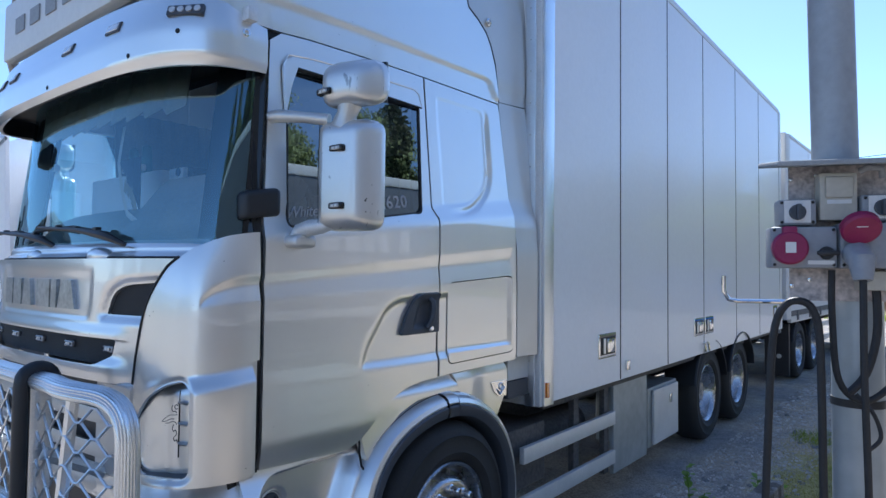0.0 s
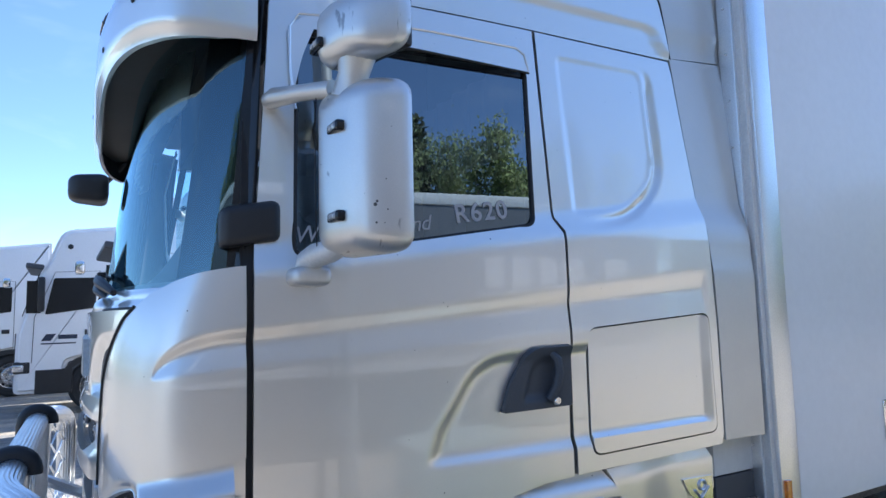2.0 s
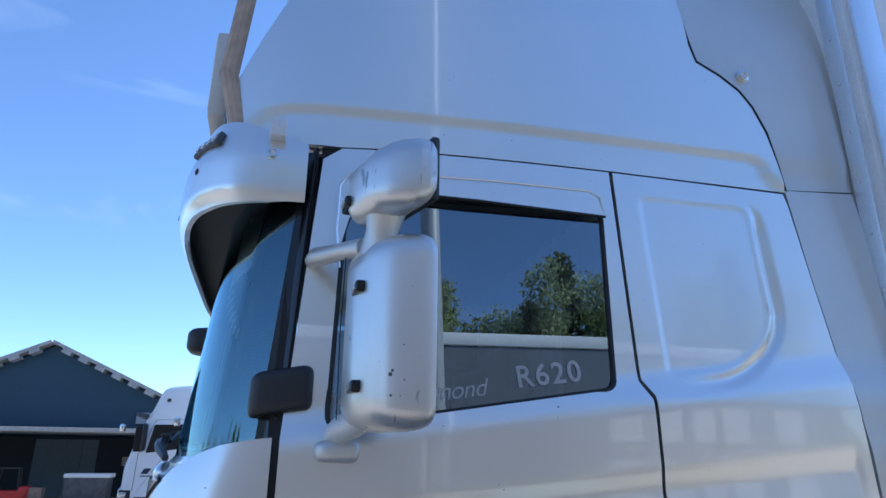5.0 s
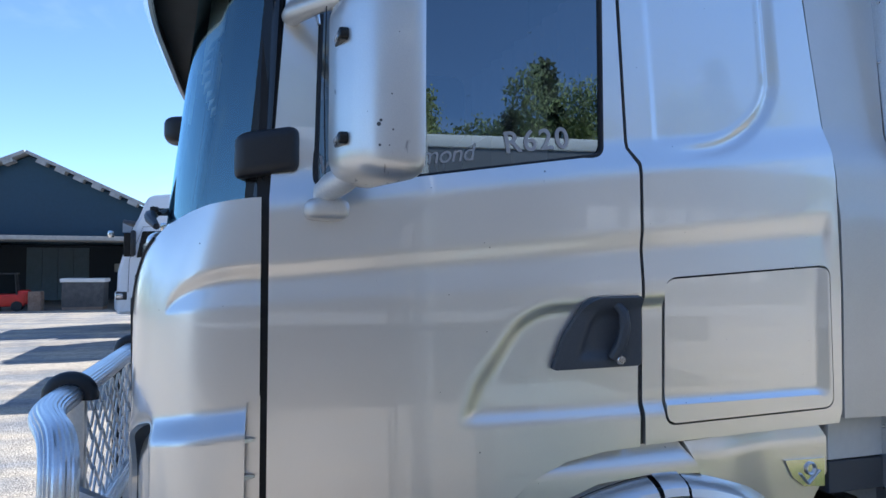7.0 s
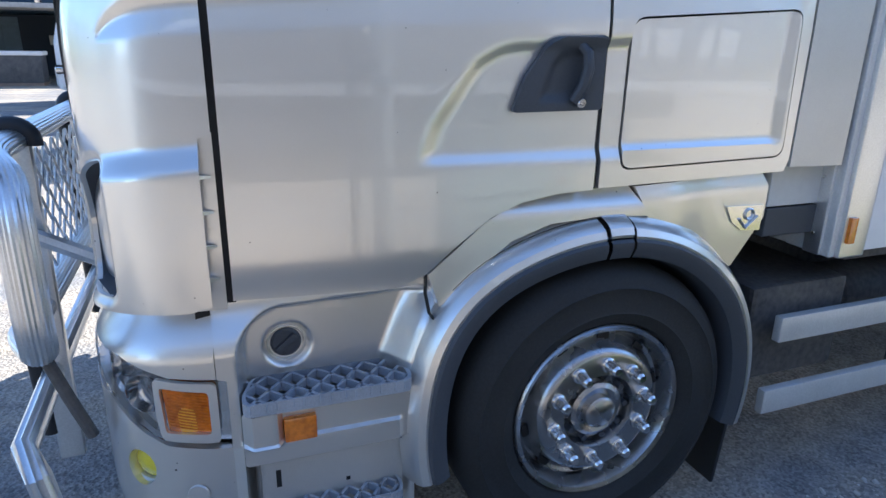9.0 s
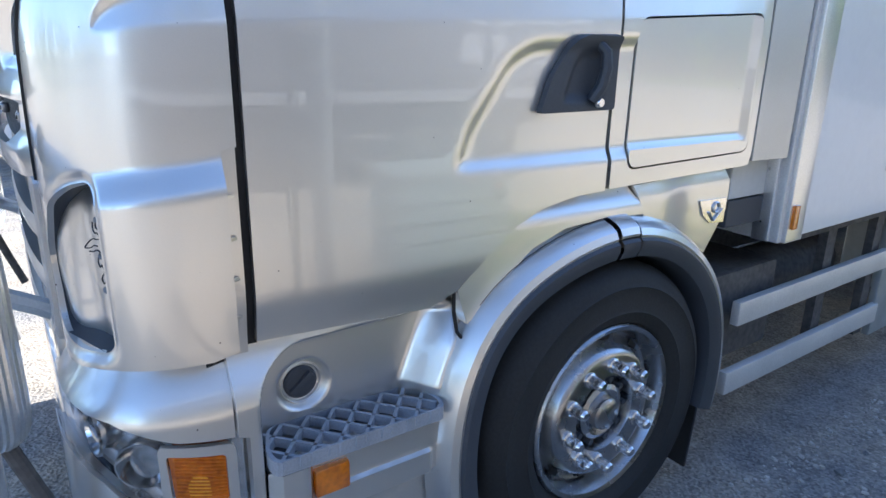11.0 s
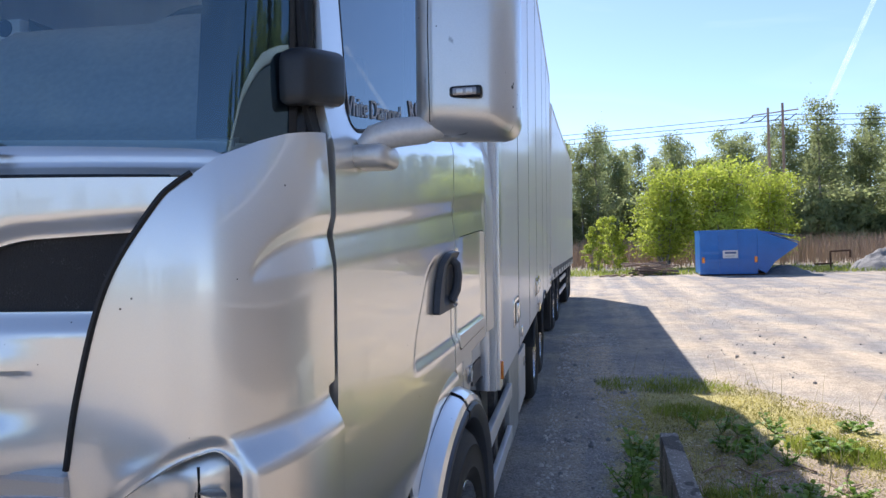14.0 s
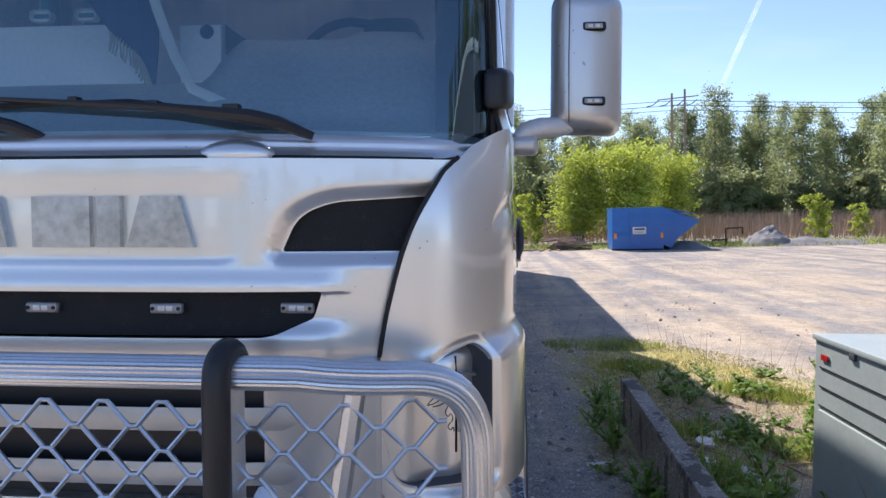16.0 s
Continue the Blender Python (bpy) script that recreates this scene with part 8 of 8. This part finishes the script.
def lorry(x, y, turn, label):
    """A white cab with its box, seen far off."""
    root = thing("lorry", (0, 0, 0), label, "truck", "parked white trucks")
    bm = bmesh.new()
    prof = rounded([(0.0, 0.42), (0.02, 1.55), (0.10, 1.85), (0.38, 2.72), (0.50, 2.95), (0.72, 3.55), (2.1, 3.72), (2.2, 1.05), (1.95, 1.05), (1.38, 1.12), (0.86, 0.98), (0.80, 0.42)], [0.1, 0.05, 0.05, 0.05, 0.05, 0.2, 0.05, 0.1, 0.05, 0.1, 0.05, 0.03], 4)
    lo, hi = [bm.verts.new((0, a, z)) for a, z in prof], [bm.verts.new((-2.45, a, z)) for a, z in prof]
    bm.faces.new(lo), bm.faces.new(hi[::-1])
    for i in range(len(prof)):
        bm.faces.new((lo[i], hi[i], hi[(i + 1) % len(prof)], lo[(i + 1) % len(prof)]))
    bmesh.ops.recalc_face_normals(bm, faces=bm.faces[:])
    bmesh.ops.bevel(bm, geom=[e for e in bm.edges if e.calc_face_angle(0) > 1.3], offset=0.08, segments=3, affect="EDGES")
    part("cab", bm, WHITE, root, "white cab", 40)
    bm = skin(rounded([(0.47, 1.90), (1.32, 2.02), (1.32, 2.62), (0.60, 2.60)], 0.04), lambda a, z: (0.012, a, z), (0.3, 0.3), 0.02)
    part("side_window", bm, BLACK_GLOSS, root, "dark side window")
    part("door_line", tube(bmesh.new(), [(0.002, 1.38, 1.15), (0.002, 1.38, 2.75), (0.002, 0.62, 2.72), (0.002, 0.30, 1.85), (0.002, 0.28, 1.0)], 0.006, 5), SEAL, root)
    part("door_handle", boxes((0.0, 0.02, 1.14, 1.30, 1.50, 1.60), bevel=0.008), BLACK, root, "black door handle")
    part("windscreen", box(bmesh.new(), -2.3, -0.15, -0.012, 0.02, 0, 0.86, 0.01, Matrix.Translation((0, 0.10, 1.87)) @ Matrix.Rotation(radians(-17.5), 4, "X")), BLACK_GLOSS, root, "dark windscreen")
    part("windscreen_side", boxes((-0.03, 0.010, 0.16, 0.40, 1.93, 2.55), bevel=0.01), BLACK_GLOSS, root, "dark corner of the windscreen")
    part("sun_visor", box(bmesh.new(), -2.4, 0.0, -0.30, 0.0, 0.0, 0.10, 0.03, Matrix.Translation((0, 0.42, 2.76)) @ Matrix.Rotation(radians(-8), 4, "X")), GREY_PLASTIC, root, "dark sun visor")
    part("grille", boxes((-2.0, -0.45, -0.02, 0.06, 0.85, 1.55), bevel=0.02), BLACK, root)
    part("headlamp", boxes((-0.42, 0.012, -0.012, 0.26, 0.80, 1.02), bevel=0.03), BLACK, root, "black framed headlamp")
    part("lamp_glass", boxes((-0.36, 0.022, -0.020, 0.16, 0.84, 0.97), bevel=0.02), CLEAR_LENS, root)
    part("mirror", boxes((0.02, 0.20, 0.34, 0.46, 1.95, 2.62), bevel=0.05), BLACK, root, "black door mirror")
    part("front_mirror", boxes((-0.25, 0.02, -0.22, -0.10, 2.42, 2.60), bevel=0.04), CHROME, root)
    part("aerial", lathe(bmesh.new(), [(0, 0), (0.05, 0.0), (0.05, 0.02), (0, 0.025)], 12, Matrix.Translation((0.0, 0.86, 3.22))), BLACK, root)
    part("step_panel", boxes((-0.10, 0.006, 0.34, 0.96, 0.40, 0.86), bevel=0.02), BLACK, root, "black step panel")
    part("wheel_arch", arch(0.05, 3.1, [(0.02, -0.03), (0.03, 0.006), (0.13, 0.006), (0.14, -0.30)], 28), BLACK, root, "black wheel arch").matrix_basis = Matrix.Translation((0, 1.38 - HUB[0], 0))
    part("skirt", boxes((-2.4, -0.02, 2.3, 3.9, 0.35, 0.95), bevel=0.03), GREY_PLASTIC, root)
    part("box", boxes((-2.5, 0.02, 2.75, 10.5, 1.05, 3.95), bevel=0.03), WHITE, root, "white box body")
    bm = skin([(0.42, 1.40), (0.58, 1.40), (0.66, 1.53), (0.50, 1.53)], lambda a, z: (0.008, a, z), (0.3, 0.3), 0.01)
    part("mark", bm, LORRY_DARK, root, "dark slanted plain mark")
    part("mark", boxes((0.0, 0.007, 0.70, 1.02, 1.43, 1.51)), LORRY_DARK, root, "dark plain mark")
    part("mark", boxes((0.0, 0.007, 0.42, 1.0, 1.335, 1.36)), LORRY_DARK, root, "dark plain mark")
    wheel(root, 1.38, False, -0.04, "front wheel")
    wheel(root, 5.9, True, -0.04, "rear wheel")
    root.matrix_basis = on_ground(x, y, turn)
    return root


lorry(-16.8, -3.0, 2, "white truck cab parked across the yard")
lorry(-12.8, -1.25, 2, "white truck cab parked across the yard beside another")
lorry(-8.6, 0.0, 2, "white truck cab parked in the same row")

# ---- behind the camera, seen only as reflections ----
van = thing("parked_trailer", (0, 0, 0), "grey box trailer with white plain marks", "trailer")
part("top_rail", boxes((-0.02, 2.52, -5.62, 7.42, 4.00, 4.16), bevel=0.02), PAPER, van, "white top rail")
part("box", boxes((0, 2.5, -5.6, 7.4, 1.05, 4.02), bevel=0.03), mat("grey_box_paint", (0.16, 0.16, 0.165), 0.35, 0.0, coat=0.3), van, "grey box")
for row, z0, z1 in (((4.2, 4.62, 4.8, 5.16, 5.32, 5.62, 5.74, 6.12, 6.5, 6.95), 1.96, 2.36), ((4.15, 4.55, 4.72, 5.02, 5.4, 5.5, 5.62, 5.98, 6.3, 6.5, 6.6, 6.9), 1.42, 1.75)):
    for y0, y1 in zip(row[::2], row[1::2]):
        part("mark", boxes((-0.012, 0.0, y0 - 0.2, y1 - 0.2, z0, z1), bevel=0.004), PAPER, van, "white plain mark")
part("rail", boxes((-0.02, 0.03, -5.6, 7.4, 1.0, 1.12)), ALU_RAIL, van)
part("chassis", boxes((0.5, 2.0, -6.2, 6.2, 0.6, 1.05)), CHASSIS, van)
for y in (-5.0, 3.6, 4.9):
    wheel(van, y, True, 0.30, "trailer wheel", True)
van.matrix_basis = on_ground(5.3, 0.2, 0) @ Matrix.Rotation(TILT, 4, "Y")

# ---- loose gravel and a vapour trail ----
rp, bm = random.Random(91), bmesh.new()
vs, fs = [], []
for k in range(9500):
    x, y = (rp.uniform(0.05, 0.95), rp.uniform(1.2, 11)) if k < 6200 else (rp.uniform(0.9, 9.0), 2.8 + 20 * rp.random() ** 1.6)
    if 0.86 < x < 1.06 and y < 3.85:
        continue
    r = (0.004 + 0.012 * rp.random() ** 3) * (1.0 + 0.05 * y) * (1.0 if k < 6200 else 0.6)
    a, q = rp.uniform(0, 6.28), rp.uniform(0.6, 1.0)
    o, z = len(vs), gz(x)
    for i in range(5):
        t = a + i * 1.2566
        vs.append((x + math.cos(t) * r * rp.uniform(0.8, 1.2), y + math.sin(t) * r * q * rp.uniform(0.8, 1.2), z - 0.002))
        vs.append((x + math.cos(t) * r * 0.7, y + math.sin(t) * r * q * 0.7, z + r * rp.uniform(0.5, 0.9)))
    for i in range(5):
        n1 = (i + 1) % 5
        fs.append((o + 2 * i, o + 2 * n1, o + 2 * n1 + 1, o + 2 * i + 1))
    fs.append(tuple(o + 2 * i + 1 for i in range(5)))
bm.free()
me = bpy.data.meshes.new("loose_gravel")
me.from_pydata(vs, [], fs)
me.materials.append(mat("loose_gravel", (0.34, 0.33, 0.32), 0.95, 0.0, grain=6, var=0.4, tint=(0.58, 0.55, 0.51), stain=2))
tagged(new("loose_gravel", me), "scattered grey pebbles on the packed yard", "gravel", kind="stuff")

trail = bpy.data.materials.new("vapour_trail")
trail.use_nodes = True
tn, tl = trail.node_tree.nodes, trail.node_tree.links
tn.remove(tn["Principled BSDF"])
d0, t0, m0, n0, r0, c0 = tn.new("ShaderNodeBsdfTranslucent"), tn.new("ShaderNodeBsdfTransparent"), tn.new("ShaderNodeMixShader"), tn.new("ShaderNodeTexNoise"), tn.new("ShaderNodeMapRange"), tn.new("ShaderNodeTexCoord")
d0.inputs["Color"].default_value = (0.9, 0.9, 0.9, 1)
n0.inputs["Scale"].default_value, n0.inputs["Detail"].default_value = 0.022, 5.0
r0.inputs["From Min"].default_value, r0.inputs["From Max"].default_value, r0.inputs["To Max"].default_value = 0.30, 0.75, 0.26
tl.new(c0.outputs["Object"], n0.inputs["Vector"])
tl.new(n0.outputs["Fac"], r0.inputs["Value"])
tl.new(r0.outputs["Result"], m0.inputs["Fac"])
tl.new(t0.outputs[0], m0.inputs[1])
tl.new(d0.outputs[0], m0.inputs[2])
tl.new(m0.outputs[0], tn["Material Output"].inputs["Surface"])
bm = bmesh.new()
rows = []
for k in range(13):
    t = k / 12
    p = Vector((0.300, 0.944, 0.135)).lerp(Vector((0.375, 0.865, 0.36)), t).normalized() * 1800
    w = Vector((1, -0.35, 0)).normalized() * (4 + 1.5 * math.sin(5 * t) + 3 * t)
    rows.append((bm.verts.new(p - w), bm.verts.new(p + w)))
for a, b in zip(rows, rows[1:]):
    bm.faces.new((a[0], a[1], b[1], b[0]))
solid("vapour_trail", bm, trail, "thin white vapour trail high in the sky", "vapour trail", kind="structure").visible_shadow = False
